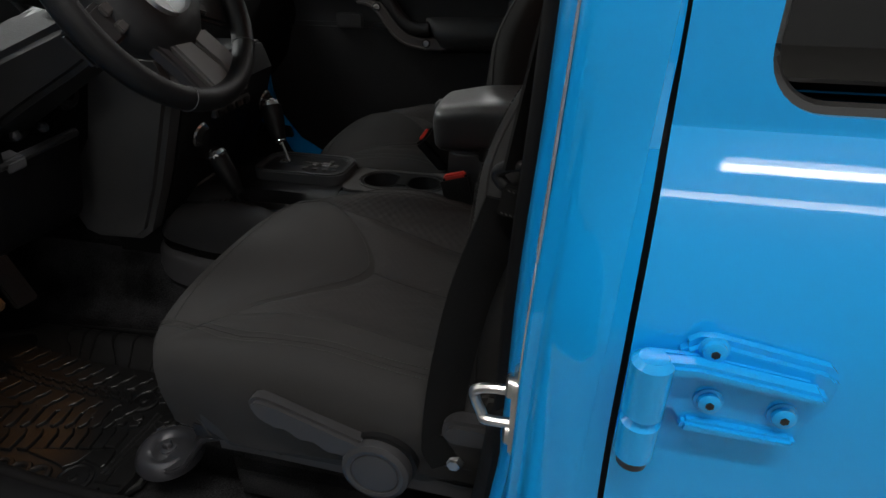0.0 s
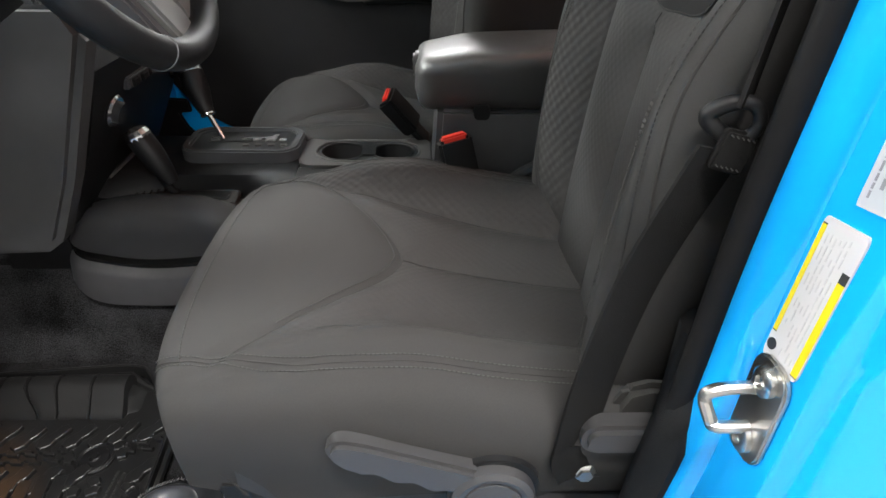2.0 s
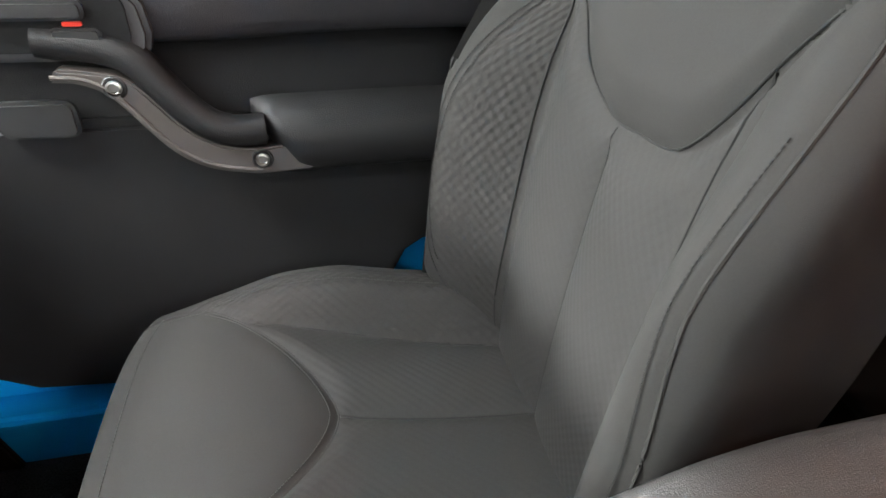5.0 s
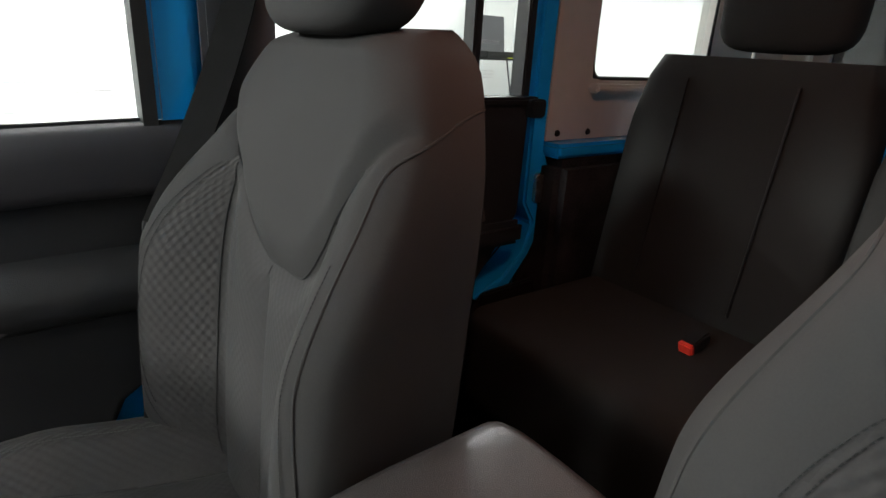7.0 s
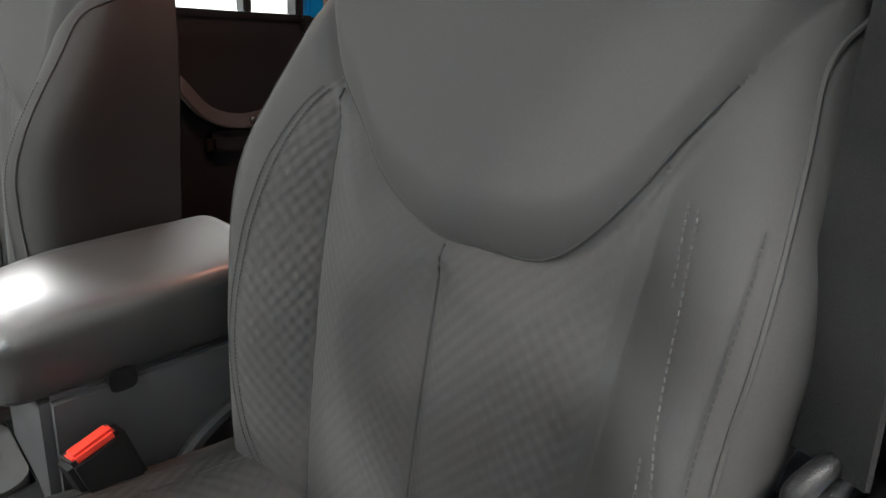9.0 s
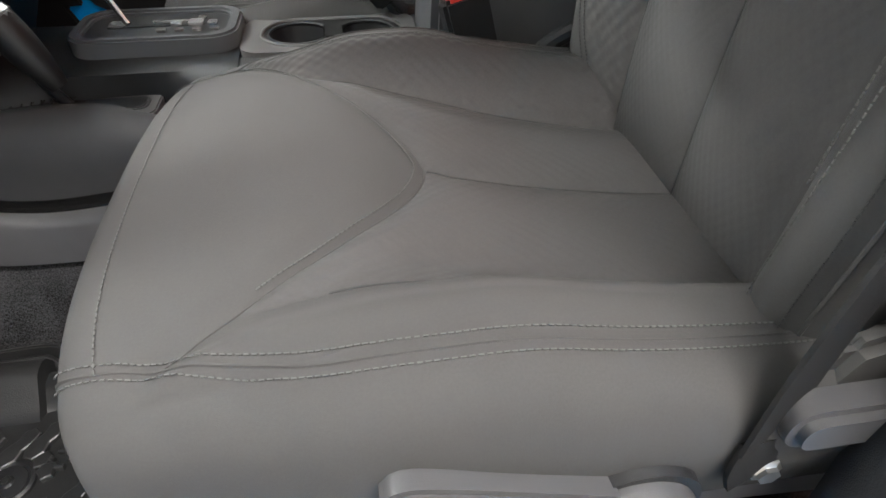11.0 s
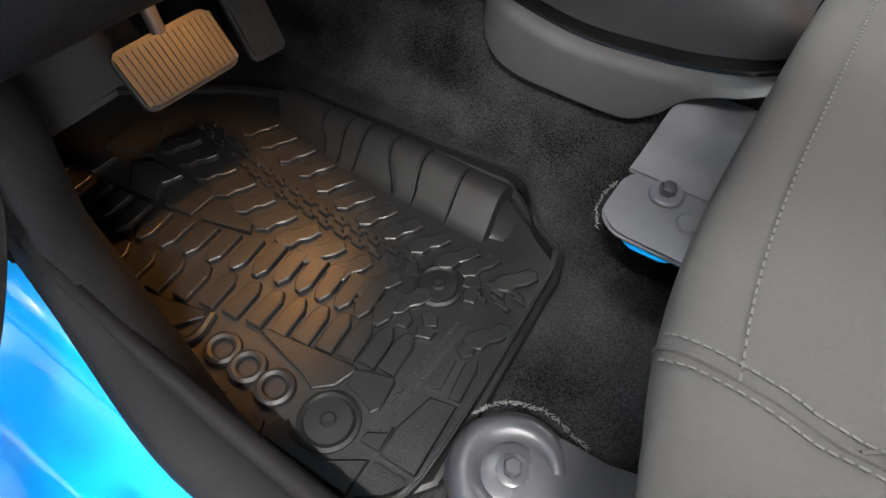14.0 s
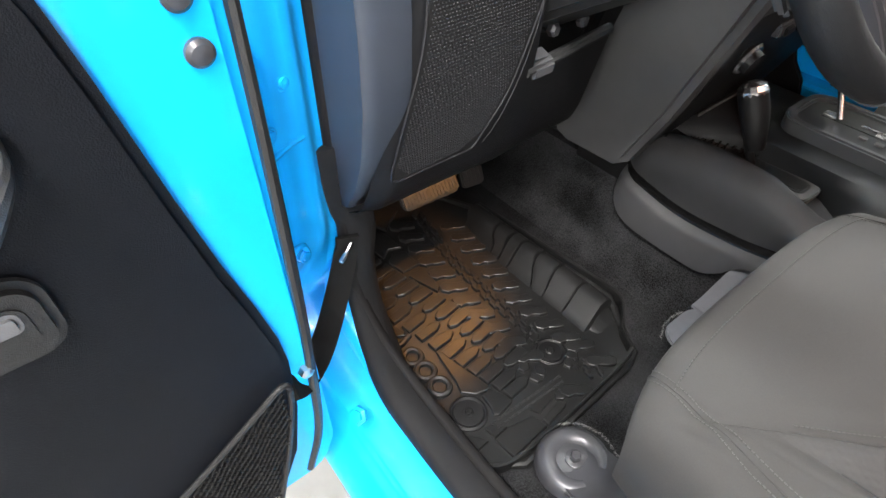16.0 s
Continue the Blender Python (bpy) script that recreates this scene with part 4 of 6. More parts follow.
def knee_place(u, v, y1, z1):
    z = .885 + (z1 - .885) * u
    y0 = knee_left(z)
    y = y0 + (y1 - y0) * v
    sag = max(0, (y + .43) / .345 + .05)
    return (knee(z) - .05 * sag * (1 - ease(.95, 1.20, z)) - .012 * (1 - ease(0, .03, y - y0)), y, z - .03 * (v * (y1 + .61) / .345) ** 2 * (1 - u))


for y1, z1 in ((-.428, 1.27), (-.259, 1.036)):
    bm = sheet(26, 20, lambda u, v: knee_place(u, v, y1, z1) if y1 < -.4 else knee_place(u, .45 + .55 * v, y1, z1))
    bmesh.ops.solidify(bm, geom=bm.faces[:], thickness=.022)
    part("knee_panel", bm, KNEE, dash, "dark grey knee panel", smooth=50)
lip = [Vector(knee_place(1, .52 + .48 * k / 12, -.259, 1.036)) + Vector((-.004, 0, .002)) for k in range(13)]
part("panel_lip", tube(lip, .008, 10), DARK, dash, "rolled edge of the open bay")
backing = sheet(14, 8, lambda u, v: (knee(.957 + .213 * u) + .0012, grille_left(.957 + .213 * u) * (1 - v) + grille_right(.957 + .213 * u) * v, .957 + .213 * u))
part("grille_backing", backing, RUBBER, dash, "black grille cloth")
verts, faces = [], []
for i in range(52):
    z = .961 + .205 * i / 51
    y0, y1 = grille_left(z) + .003, grille_right(z) - .003
    n = 36
    for j in range(n):
        y = y0 + (y1 - y0) * (j + .25 + .5 * (i % 2)) / n
        if z - .961 < .018 - .9 * min(y - y0, y1 - y):
            continue
        a, b, x, k = .0018, .0017, knee(z) + .001, len(verts)
        verts += [(x, y - a, z), (x, y, z - b), (x, y + a, z), (x, y, z + b), (x + .0013, y - a * .35, z), (x + .0013, y + a * .35, z)]
        faces += [(k, k + 1, k + 4), (k + 1, k + 5, k + 4), (k + 1, k + 2, k + 5), (k + 2, k + 3, k + 5), (k + 3, k + 4, k + 5), (k + 3, k, k + 4)]
me = bpy.data.meshes.new("speaker_grille")
me.from_pydata(verts, [], faces)
grille = bmesh.new()
grille.from_mesh(me)
bpy.data.meshes.remove(me)
part("speaker_grille", grille, surface("grille_plastic", (.0125, .0125, .0145), .6, vary=.1, spec=.2), dash, "black woven speaker grille", kind="stuff", smooth=0)
rim = [(grille_left(z) - .003, z) for z in (1.17, 1.11, 1.05, 1.0, .968)] + [(-.622, .955), (-.58, .954), (-.52, .953), (-.505, .958)] + [(grille_right(z) + .003, z) for z in (.985, 1.025, 1.07, 1.12, 1.17)]
part("grille_frame", tube([(knee(q.z) + .001, q.y, q.z) for q in smooth_path([(0, y, z) for y, z in rim], 5)], .0016, 6), KNEE, dash)
part("panel_crease", tube([(knee(q.z) + .0005, q.y, q.z) for q in smooth_path([(0, y, z) for y, z in ((-.49, .955), (-.470, .99), (-.448, 1.05), (-.432, 1.13), (-.430, 1.20))], 5)], .0012, 6), KNEE, dash, "raised crease of the knee panel")
part("ignition_bezel", lathe([(.022, 0), (.026, .008), (.022, .012), (.014, .012), (.012, .004), (.001, .004)], at((-.255, -.30, 1.12), (1, 0, .1)), 28), BLACK, dash)
part("column_cover", rings([[(x, -.352 + dy * w, z + dz * w) for dy, dz in ((-1, .3), (-.8, -.8), (0, -1), (.8, -.8), (1, .3), (.6, 1), (-.6, 1))] for x, z, w in ((-.32, 1.13, .075), (-.22, 1.18, .066), (-.13, 1.22, .055), (-.06, 1.255, .046))]), RUBBER, dash, "black lower column cover", bevel=.008)
PALE = surface("pale_grey_plastic", (.075, .075, .08), .5, vary=.1)
part("cover_bracket", prism([(-.298, 1.022), (-.272, 1.022), (-.268, 1.042), (-.298, 1.052)], "y", -.427, -.388), PALE, dash, "pale grey bracket in the open bay", bevel=.004)
part("ignition_cylinder", rod((-.36, -.29, 1.12), (-.262, -.285, 1.105), .021, .019), BLACK, dash)
part("column_clamp", prism([(-.36, 1.08), (-.30, 1.075), (-.285, 1.10), (-.30, 1.13), (-.36, 1.13)], "y", -.395, -.330), DARKSTEEL, dash, "grey steel column clamp", bevel=.004)
for y, z in ((-.405, 1.09), (-.372, 1.066), (-.318, 1.064)):
    part("clamp_bolt", lathe([(.009, 0), (.009, .008), (.005, .011), (.001, .011)], at((-.30, y, z), (1, 0, .1)), 6), DARKSTEEL, dash, smooth=20)
for k, pts in enumerate(([(-.35, -.415, 1.14), (-.31, -.40, 1.08), (-.33, -.34, 1.05), (-.36, -.27, 1.06)], [(-.36, -.36, 1.13), (-.315, -.345, 1.09), (-.32, -.30, 1.058), (-.37, -.26, 1.07)])):
    part("wire", tube(smooth_path(pts, 6), .004, 8), RUBBER, dash, "black cable under the column")
stack = [(-.44, .83), (-.42, .785), (-.395, .776), (-.29, .780), (-.262, .80), (-.212, .905), (-.160, 1.04), (-.128, 1.125), (-.150, 1.165), (-.34, 1.165), (-.46, .95)]
part("side_panel", prism(stack, "y", -.190, -.135), surface("stack_grey", (.066, .066, .068), .55, bump=.2, bump_scale=900, vary=.1), dash, "dark grey stack side panel", bevel=.012)
part("switch_panel", prism([(-.33, .76), (-.27, .80), (-.205, .93), (-.16, 1.06), (-.18, 1.12), (-.40, 1.12)], "y", -.135, .24), BLACK, dash, bevel=.006)
for k, (y, z) in enumerate(((-.066, .985), (.21, .985))):
    kn = part("climate_knob", rod((-.195, y, z), (-.168, y, z - .010), .020, .018), BLACK, dash)
    part("knob_ring", lathe([(.024, 0), (.027, .004), (.024, .008)], at((-.184, y, z - .004), (1, 0, -.35)), 24), CHROME, kn)
part("switch_row", cuboid(-.185, -.168, -.02, .13, 1.0, 1.02), GREY, dash, "grey switch strip", bevel=.003)
for k in range(4):
    part("switch", cuboid(-.169, -.163, -.01 + .035 * k, .012 + .035 * k, 1.002, 1.016), BLACK, dash, bevel=.002)
part("storage_tray", prism([(-.36, .79), (-.24, .79), (-.20, .80), (-.26, .815), (-.36, .815)], "y", -.09, .20), BLACK, dash, bevel=.004)
net = bmesh.new()
for k in range(14):
    tube([(-.30 + .012 * k, -.088, .80), (-.27 + .012 * k, .03, .83)], .0012, 4, net)
    tube([(-.27 + .012 * k, -.088, .80), (-.30 + .012 * k, .03, .83)], .0012, 4, net)
part("tray_net", net, WEBBING, dash, "black mesh net", kind="stuff", smooth=0)


# ---- pedals ----
def pedal(name, c, w, h, lean, turn, label, ribs, plate_material, rib_material):
    p = thing(name, c, label, "pedal", "pedals")
    m = Matrix.Translation(c) @ Matrix.Rotation(turn, 4, "Z") @ Matrix.Rotation(lean, 4, "Y")
    bm = prism(rounded(-w / 2, w / 2, -h / 2, h / 2, min(w, h) * .2), "x", -.010, .006)
    bmesh.ops.transform(bm, matrix=m, verts=bm.verts)
    part("pad", bm, plate_material, p, bevel=.004)
    for k in range(ribs):
        y = -w / 2 + w * (k + .7) / (ribs + .4)
        part("rib", box((.004, w / ribs * .68, h * .8), m @ Matrix.Translation((.0055, y, 0))), rib_material, p, smooth=0)
    part("arm", rod(m @ Vector((-.012, 0, .01)), Vector(c) + Vector((-.06, .01, .30)), .008), DARKSTEEL, p, "thin steel pedal arm")
    return p


WORN = surface("worn_rubber", (.019, .018, .017), .7, vary=.35, scale=60, bump=.4, bump_scale=300)
pedal("brake_pedal", (-.494, -.427, .732), .118, .066, radians(-38), radians(-4), "worn grey rubber brake pedal", 17, WORN, WORN)
pedal("accelerator_pedal", (-.53, -.303, .722), .050, .125, radians(-28), radians(-8), "narrow ribbed black accelerator pedal", 5, RUBBER, RUBBER)
# Darker take on CARPET: shade under the dash is put into the colour.
FOOT_SHADE = surface("footwell_shade_black", (.007, .007, .0073), .95, bump=.8, bump_scale=420, vary=.4, scale=300, spec=.1)
solid("firewall", cuboid(-.95, -.90, -.72, .76, FLOOR, 1.27), FOOT_SHADE, "black carpeted firewall under the dash", "carpet", kind="structure")
solid("toe_board", prism([(-.90, FLOOR), (-.765, FLOOR), (-.90, .74)], "y", -.69, -.12), FOOT_SHADE, "black carpeted toe board", "carpet", kind="structure")
solid("kick_panel", prism([(-.90, FLOOR), (-.36, FLOOR), (-.355, .80), (-.40, 1.0), (-.90, 1.0)], "y", -.676, -.645), FOOT_SHADE, "black plastic kick panel", "trim", kind="structure", bevel=.01)

# ---- floor mat ----
MAT = [(-.76, -.40), (-.62, -.30), (-.536, -.262), (-.30, -.243), (-.192, -.236), (-.155, -.262), (-.085, -.30), (-.075, -.33), (-.058, -.585), (-.10, -.645), (-.40, -.652), (-.571, -.655), (-.72, -.64), (-.765, -.58)]
TOP = FLOOR + .011
mat = thing("floor_mat", (-.35, -.45, FLOOR), "black moulded rubber floor mat with tread pattern", "floor mat")
part("mat_base", prism(MAT, "z", FLOOR + .001, TOP), RUBBER, mat, bevel=.003)
edge = [(x, y, TOP + .003) for x, y in MAT]
part("mat_lip", tube([*edge, edge[0]], .007, 8), RUBBER, mat, "raised rubber lip")
for run in ([(-.535, -.258), (-.30, -.237), (-.186, -.229), (-.150, -.252), (-.125, -.285), (-.088, -.306)], [(-.088, -.306), (-.078, -.36), (-.067, -.590), (-.098, -.642)]):
    wall = smooth_path([(x, y, TOP + .010) for x, y in run], 6)
    part("mat_wall", tube(wall, 0, flat=(.006, .026)), RUBBER, mat, "upturned edge of the mat", bevel=.002)
part("mat_flap", prism([(-.750, TOP - .006), (-.765, FLOOR + .006), (-.872, .728), (-.868, .742), (-.758, FLOOR + .022)], "y", -.64, -.32), RUBBER, mat, "upturned front flap of the mat", bevel=.003)
BLOCKS = {}


def block(name, key, outline, place, turn=0.0, high=.005):
    """One raised tread piece; alike pieces share a mesh."""
    if key not in BLOCKS:
        bm = prism(outline, "z", -.001, high)
        tops = [f for f in bm.faces if f.normal.z > .9]
        bmesh.ops.inset_region(bm, faces=tops, thickness=.0016, depth=0)
        for v in {v for f in bm.faces if f.normal.z > .9 and len(f.verts) > 4 for v in f.verts}:
            v.co.z += .0012
        me = bpy.data.meshes.new(name)
        bm.to_mesh(me)
        bm.free()
        me.materials.append(RUBBER)
        BLOCKS[key] = me
    ob = new(name, BLOCKS[key])
    ob.parent = mat
    ob.location = Vector((*place, TOP)) - ORIGIN[mat.name]
    ob.rotation_euler = (0, 0, turn)
    ORIGIN[ob.name] = ORIGIN[mat.name]
    return ob


POINTED = [(-.0098, -.024), (.0098, -.024), (.0098, .013), (.0035, .0245), (-.0035, .0245), (-.0098, .013)]
ESS = [(-.012, -.024), (-.001, -.026), (.008, -.016), (.0075, -.004), (.0125, .006), (.0145, .021), (.0055, .026), (-.0045, .019), (-.005, .008), (-.0115, -.002), (-.0155, -.014)]
ZIG = [(-.0135, -.0008), (-.006, -.0008), (-.004, -.0045), (.0125, -.0045), (.0125, .001), (.005, .001), (.003, .0048), (-.0135, .0048)]
rnd = random.Random(4)
CHEVRON = [(-.60, -.372), (-.47, -.397), (-.335, -.408), (-.216, -.404), (-.09, -.382)]
for k in range(20):
    x = -.598 + .0262 * k
    for s in (-1, 1):
        q = x + .0065 * s
        if (q + .175) ** 2 + (lerp(CHEVRON, q) + .007 * s + .411) ** 2 > .036 ** 2:
            block("tread_bar", "zig", ZIG, (q, lerp(CHEVRON, q) + .0072 * s), radians(-6) + rnd.uniform(-.08, .08), .005)
for k in range(10):
    x = -.525 + .0385 * k
    block("tread_block", "ess", ESS, (x, lerp([(-.53, -.338), (-.41, -.353), (-.30, -.370), (-.18, -.368)], x)), -.25 + rnd.uniform(-.06, .06), .006)
for x, y, a in ((-.152, -.362, -.2), (-.108, -.358, -.35), (-.096, -.434, -.3)):
    block("tread_block", "ess", ESS, (x, y), a, .006)
for k in range(11):
    x = -.592 + .0402 * k
    block("tread_block", "ess2", [(a * 1.15, b) for a, b in ESS], (x, lerp([(-.60, -.420), (-.485, -.434), (-.38, -.446), (-.27, -.449), (-.19, -.446)], x)), -.2 + rnd.uniform(-.06, .06), .006)
for k in range(17):
    x = -.203 - .0225 * k - .00045 * k * k
    block("tread_block", "pointed", [(a, -b) for a, b in POINTED][::-1], (x, lerp([(-.68, -.560), (-.515, -.540), (-.43, -.519), (-.32, -.490), (-.20, -.470)], x) + .004), .12 + rnd.uniform(-.03, .03), .0065)
for k in range(16):
    x = -.160 - .0210 * k - .00063 * k * k
    block("tread_block", "pointed2", POINTED, (x, lerp([(-.62, -.614), (-.484, -.588), (-.386, -.557), (-.276, -.532), (-.16, -.502)], x)), .10 + rnd.uniform(-.03, .03), .0065)
for n, (x, y) in enumerate(((-.192, -.451), (-.179, -.468), (-.205, -.470), (-.157, -.452), (-.228, -.476), (-.212, -.411), (-.146, -.388), (-.138, -.403), (-.152, -.467), (-.105, -.459))):
    shape = [(-.0085, -.006), (.004, -.0095), (.0095, 0), (.003, .0085), (-.0075, .0075)]
    block("tread_nub", "nub%d" % (n % 3), [(a * (1 + .12 * (n % 3)), b * (1.2 - .15 * (n % 3))) for a, b in shape], (x, y), rnd.uniform(-1, 1), .0055)
PANELS = {
    "a": [(-.439, -.615), (-.430, -.600), (-.360, -.580), (-.355, -.586), (-.374, -.613)],
    "b": [(-.438, -.620), (-.372, -.619), (-.362, -.644), (-.395, -.648)],
    "c": [(-.357, -.644), (-.358, -.628), (-.274, -.630), (-.273, -.641)],
    "d": [(-.265, -.642), (-.262, -.632), (-.222, -.630), (-.217, -.640)],
    "e": [(-.293, -.564), (-.291, -.558), (-.185, -.538), (-.183, -.543), (-.190, -.566), (-.207, -.581), (-.226, -.575)],
    "f": [(-.182, -.558), (-.184, -.541), (-.175, -.535), (-.146, -.526), (-.143, -.530), (-.139, -.560), (-.144, -.567), (-.159, -.562)],
    "g": [(-.117, -.516), (-.119, -.477), (-.108, -.475), (-.103, -.509)],
    "h": [(-.092, -.512), (-.099, -.472), (-.089, -.463), (-.084, -.472), (-.080, -.510)],
    "i": [(-.112, -.593), (-.115, -.564), (-.106, -.522), (-.080, -.515), (-.074, -.590)],
    "j": [(-.108, -.633), (-.110, -.600), (-.074, -.597), (-.070, -.606)],
    "k": [(-.212, -.641), (-.204, -.616), (-.190, -.628), (-.151, -.626), (-.117, -.602), (-.115, -.638)],
    "l": [(-.669, -.483), (-.683, -.420), (-.653, -.408), (-.637, -.402), (-.620, -.430), (-.600, -.456)],
    "m": [(-.675, -.529), (-.695, -.506), (-.674, -.488), (-.640, -.488), (-.640, -.522)],
    "n": [(-.580, -.510), (-.612, -.484), (-.595, -.464), (-.541, -.461), (-.550, -.485), (-.536, -.506)],
    "o": [(-.520, -.505), (-.536, -.486), (-.527, -.461), (-.480, -.461), (-.480, -.499)],
    "p": [(-.465, -.496), (-.474, -.485), (-.460, -.462), (-.408, -.466), (-.400, -.477)],
    "q": [(-.739, -.545), (-.749, -.517), (-.706, -.510), (-.684, -.533)],
    "r": [(-.576, -.648), (-.564, -.634), (-.511, -.624), (-.448, -.606), (-.458, -.648)],
    "s": [(-.135, -.593), (-.135, -.583), (-.120, -.574), (-.117, -.565), (-.115, -.591)],
}
for key, pts in PANELS.items():
    c = (sum(q[0] for q in pts) / len(pts), sum(q[1] for q in pts) / len(pts))
    pts = [(q[0] - c[0], q[1] - c[1]) for q in pts]
    if sum(pts[i - 1][0] * pts[i][1] - pts[i][0] * pts[i - 1][1] for i in range(len(pts))) < 0:
        pts = pts[::-1]
    block("mat_panel", "panel_" + key, pts, c, 0, .005)
# raised emblem of four plain rounded shapes
part("emblem", tube(smooth_path([(-.352, -.578, TOP + .003), (-.345, -.602, TOP + .003), (-.352, -.618, TOP + .003), (-.37, -.618, TOP + .003)]), .006, 8), RUBBER, mat, "plain raised emblem shape")
for x, r in ((-.312, .0155), (-.276, .0155), (-.238, .0165)):
    bm = bmesh.new()
    loops = [[(x + math.cos(a) * (r + .0055 * math.cos(q)), -.600 + math.sin(a) * (r * .95 + .0055 * math.cos(q)), TOP + .002 + .0055 * math.sin(q)) for q in (2 * math.pi * j / 8 for j in range(8))] for a in (2 * math.pi * i / 24 for i in range(24))]
    part("emblem", rings(loops, cap=False, wrap=True), RUBBER, mat)
for x, y, r in ((-.175, -.411, .024), (-.172, -.595, .027)):
    b = part("mat_fastener", lathe([(r + .004, 0), (r + .004, .004), (r, .006), (r - .003, .003), (r - .004, .005), (.008, .006), (.006, .008), (.001, .008)], Matrix.Translation((x, y, TOP)), 36), BLACK, mat, "round black mat fastener", smooth=30)
    part("fastener_pin", rod((x, y, TOP + .006), (x, y, TOP + .0095), .004, seg=6), RUBBER, b)
RIDGE = [(-.530, -.520), (-.448, -.418), (-.409, -.394), (-.379, -.368), (-.338, -.302), (-.289, -.272), (-.231, -.222), (-.158, -.150)]
for k in range(7):
    loops = []
    for side in (0, 1):
        (top, low) = RIDGE[k + side]
        top, low = top + (.0018 if side == 0 else -.0018), low + (.0018 if side == 0 else -.0018)
        sec = []
        for y, z in ((-.333, 0), (-.330, .006), (-.318, .013), (-.300, .022), (-.287, .030), (-.277, .033), (-.266, .033), (-.258, .029), (-.250, .016), (-.246, 0)):
            f = ease(-.335, -.28, y)
            y += .022 * (1 - ease(-.53, -.38, low)) * (1 - f)
            sec.append((low + (top - low) * f, y - .010 * (1 - ease(-.55, -.25, top)) * f, TOP - .001 + z))
        loops.append(sec)
    a, b = loops
    mid = [[tuple(p + (q - p) * t for p, q in zip(u, v)) for u, v in zip(a, b)] for t in (0, .25, .5, .75, 1)]
    if k == 6:
        mid[-1] = [(x - .014, -.29 + (y + .29) * .72, TOP + (z - TOP) * .45) for x, y, z in mid[-1]]
        mid.append([(x + .010, -.29 + (y + .29) * .62, TOP - .001) for x, y, z in b])
    part("ridge_block", rings(mid), RUBBER, mat, "raised rubber ridge block", bevel=.0015, smooth=45)


def words(text, size, m, parent, material, depth=.0004):
    c = bpy.data.curves.new("text", "FONT")
    c.body, c.size, c.extrude, c.align_x = text, size, depth, "CENTER"
    tmp = bpy.data.objects.new("text", c)
    me = bpy.data.meshes.new_from_object(tmp)
    bm = bmesh.new()
    bm.from_mesh(me)
    bmesh.ops.transform(bm, matrix=m, verts=bm.verts)
    bpy.data.objects.remove(tmp)
    return part("lettering", bm, material, parent, "small raised lettering", smooth=0)


SHINY = surface("polished_rubber", (.030, .030, .030), .42)
for text, x in (("DO NOT PLACE ON TOP OF EXISTING FLOOR MATS", -.132), ("INSTALL MAT SECURELY ON POSITIONING POSTS", -.122)):
    words(text, .0062, Matrix.Translation((x, -.505, TOP + .0012)) @ Matrix.Rotation(radians(88), 4, "Z"), mat, SHINY, .0008)
lamp("footwell_lamp", "SPOT", look((-.425, -.368, .925), (-.465, -.53, .556)), 3.0, (1.0, .43, .10), radius=.010, cone=74)


# ---- driver's door opening: sill trim, labels, striker, belt, strap ----
SILL_IN = [(.0, -.690), (-.008, -.680), (-.012, -.664), (-.008, -.648), (.014, -.628), (.05, -.614), (.09, -.610), (.09, -.66), (.02, -.69)]
SILL_LOW = [(.016, -.713), (.004, -.711), (-.003, -.704), (-.006, -.690), (-.004, -.672), (.012, -.656), (.05, -.645), (.09, -.642), (.05, -.70)]
bm = around([q for q in DOOR_LINE if q[1] < 1.0], SILL_IN, closed=True, front=SILL_LOW, weigh=lambda x, z: 1 - ease(.66, .86, z))
for v in bm.verts:
    v.co.y += .030 * ease(.20, .40, -v.co.x) * (1 - ease(.80, .95, v.co.z))
    if v.co.x > .3:
        tuck = ease(.90, 1.0, v.co.z)
        v.co.y += .036 * tuck
        v.co.x += .016 * tuck
solid("sill_trim", bm, surface("sill_plastic", (.011, .011, .0115), .72, bump=.3, bump_scale=900, vary=.25, spec=.15), "black plastic sill trim along the door opening", "trim", kind="structure", smooth=50)


def label(name, corners, parts, text, category="sticker", corner=.03):
    """A flat sticker over four corners (top inner, top outer, low outer, low inner); parts: (a0, a1, b0, b1, material) across and down."""
    t = thing(name, corners[0], text, category)
    a, b, c, d = (Vector(q) for q in corners)
    nrm = (b - a).cross(d - a).normalized()
    if nrm.x > 0:
        nrm = -nrm

    def where(u, v, h):
        return a * (1 - u) * (1 - v) + b * u * (1 - v) + c * u * v + d * (1 - u) * v + nrm * h
    part("backing", rings([[where(u, v, h) for u, v in rounded(0, 1, 0, 1, corner, 5)] for h in (-.001, .0006)]), parts[0], t, smooth=0)
    for n, (u0, u1, v0, v1, mt) in parts[1]:
        if n == "round_mark":
            disc = [((u0 + u1) / 2 + (u1 - u0) / 2 * math.cos(k * math.pi / 12), (v0 + v1) / 2 + (v1 - v0) / 2 * math.sin(k * math.pi / 12)) for k in range(24)]
            part(n, rings([[where(u, v, h) for u, v in disc] for h in (.0004, .0009)]), mt, t, "dark round mark", smooth=0)
            continue
        part(n, rings([[where(u, v, h) for u, v in ((u0, v0), (u1, v0), (u1, v1), (u0, v1))] for h in (.0004, .0009)]), mt, t, smooth=0)
    return t


def jamb(y, z):
    """The x of the pillar's flat face at (y, z) under the lean."""
    i = min(range(len(DOOR_LINE)), key=lambda k: abs(DOOR_LINE[k][1] - z) + (10 if DOOR_LINE[k][0] < .3 else 0))
    return DOOR_LINE[i][0] + .0172


def face(y, z):
    return (jamb(y, z) - .0006, y + .09 * max(0, z - 1.3), z)


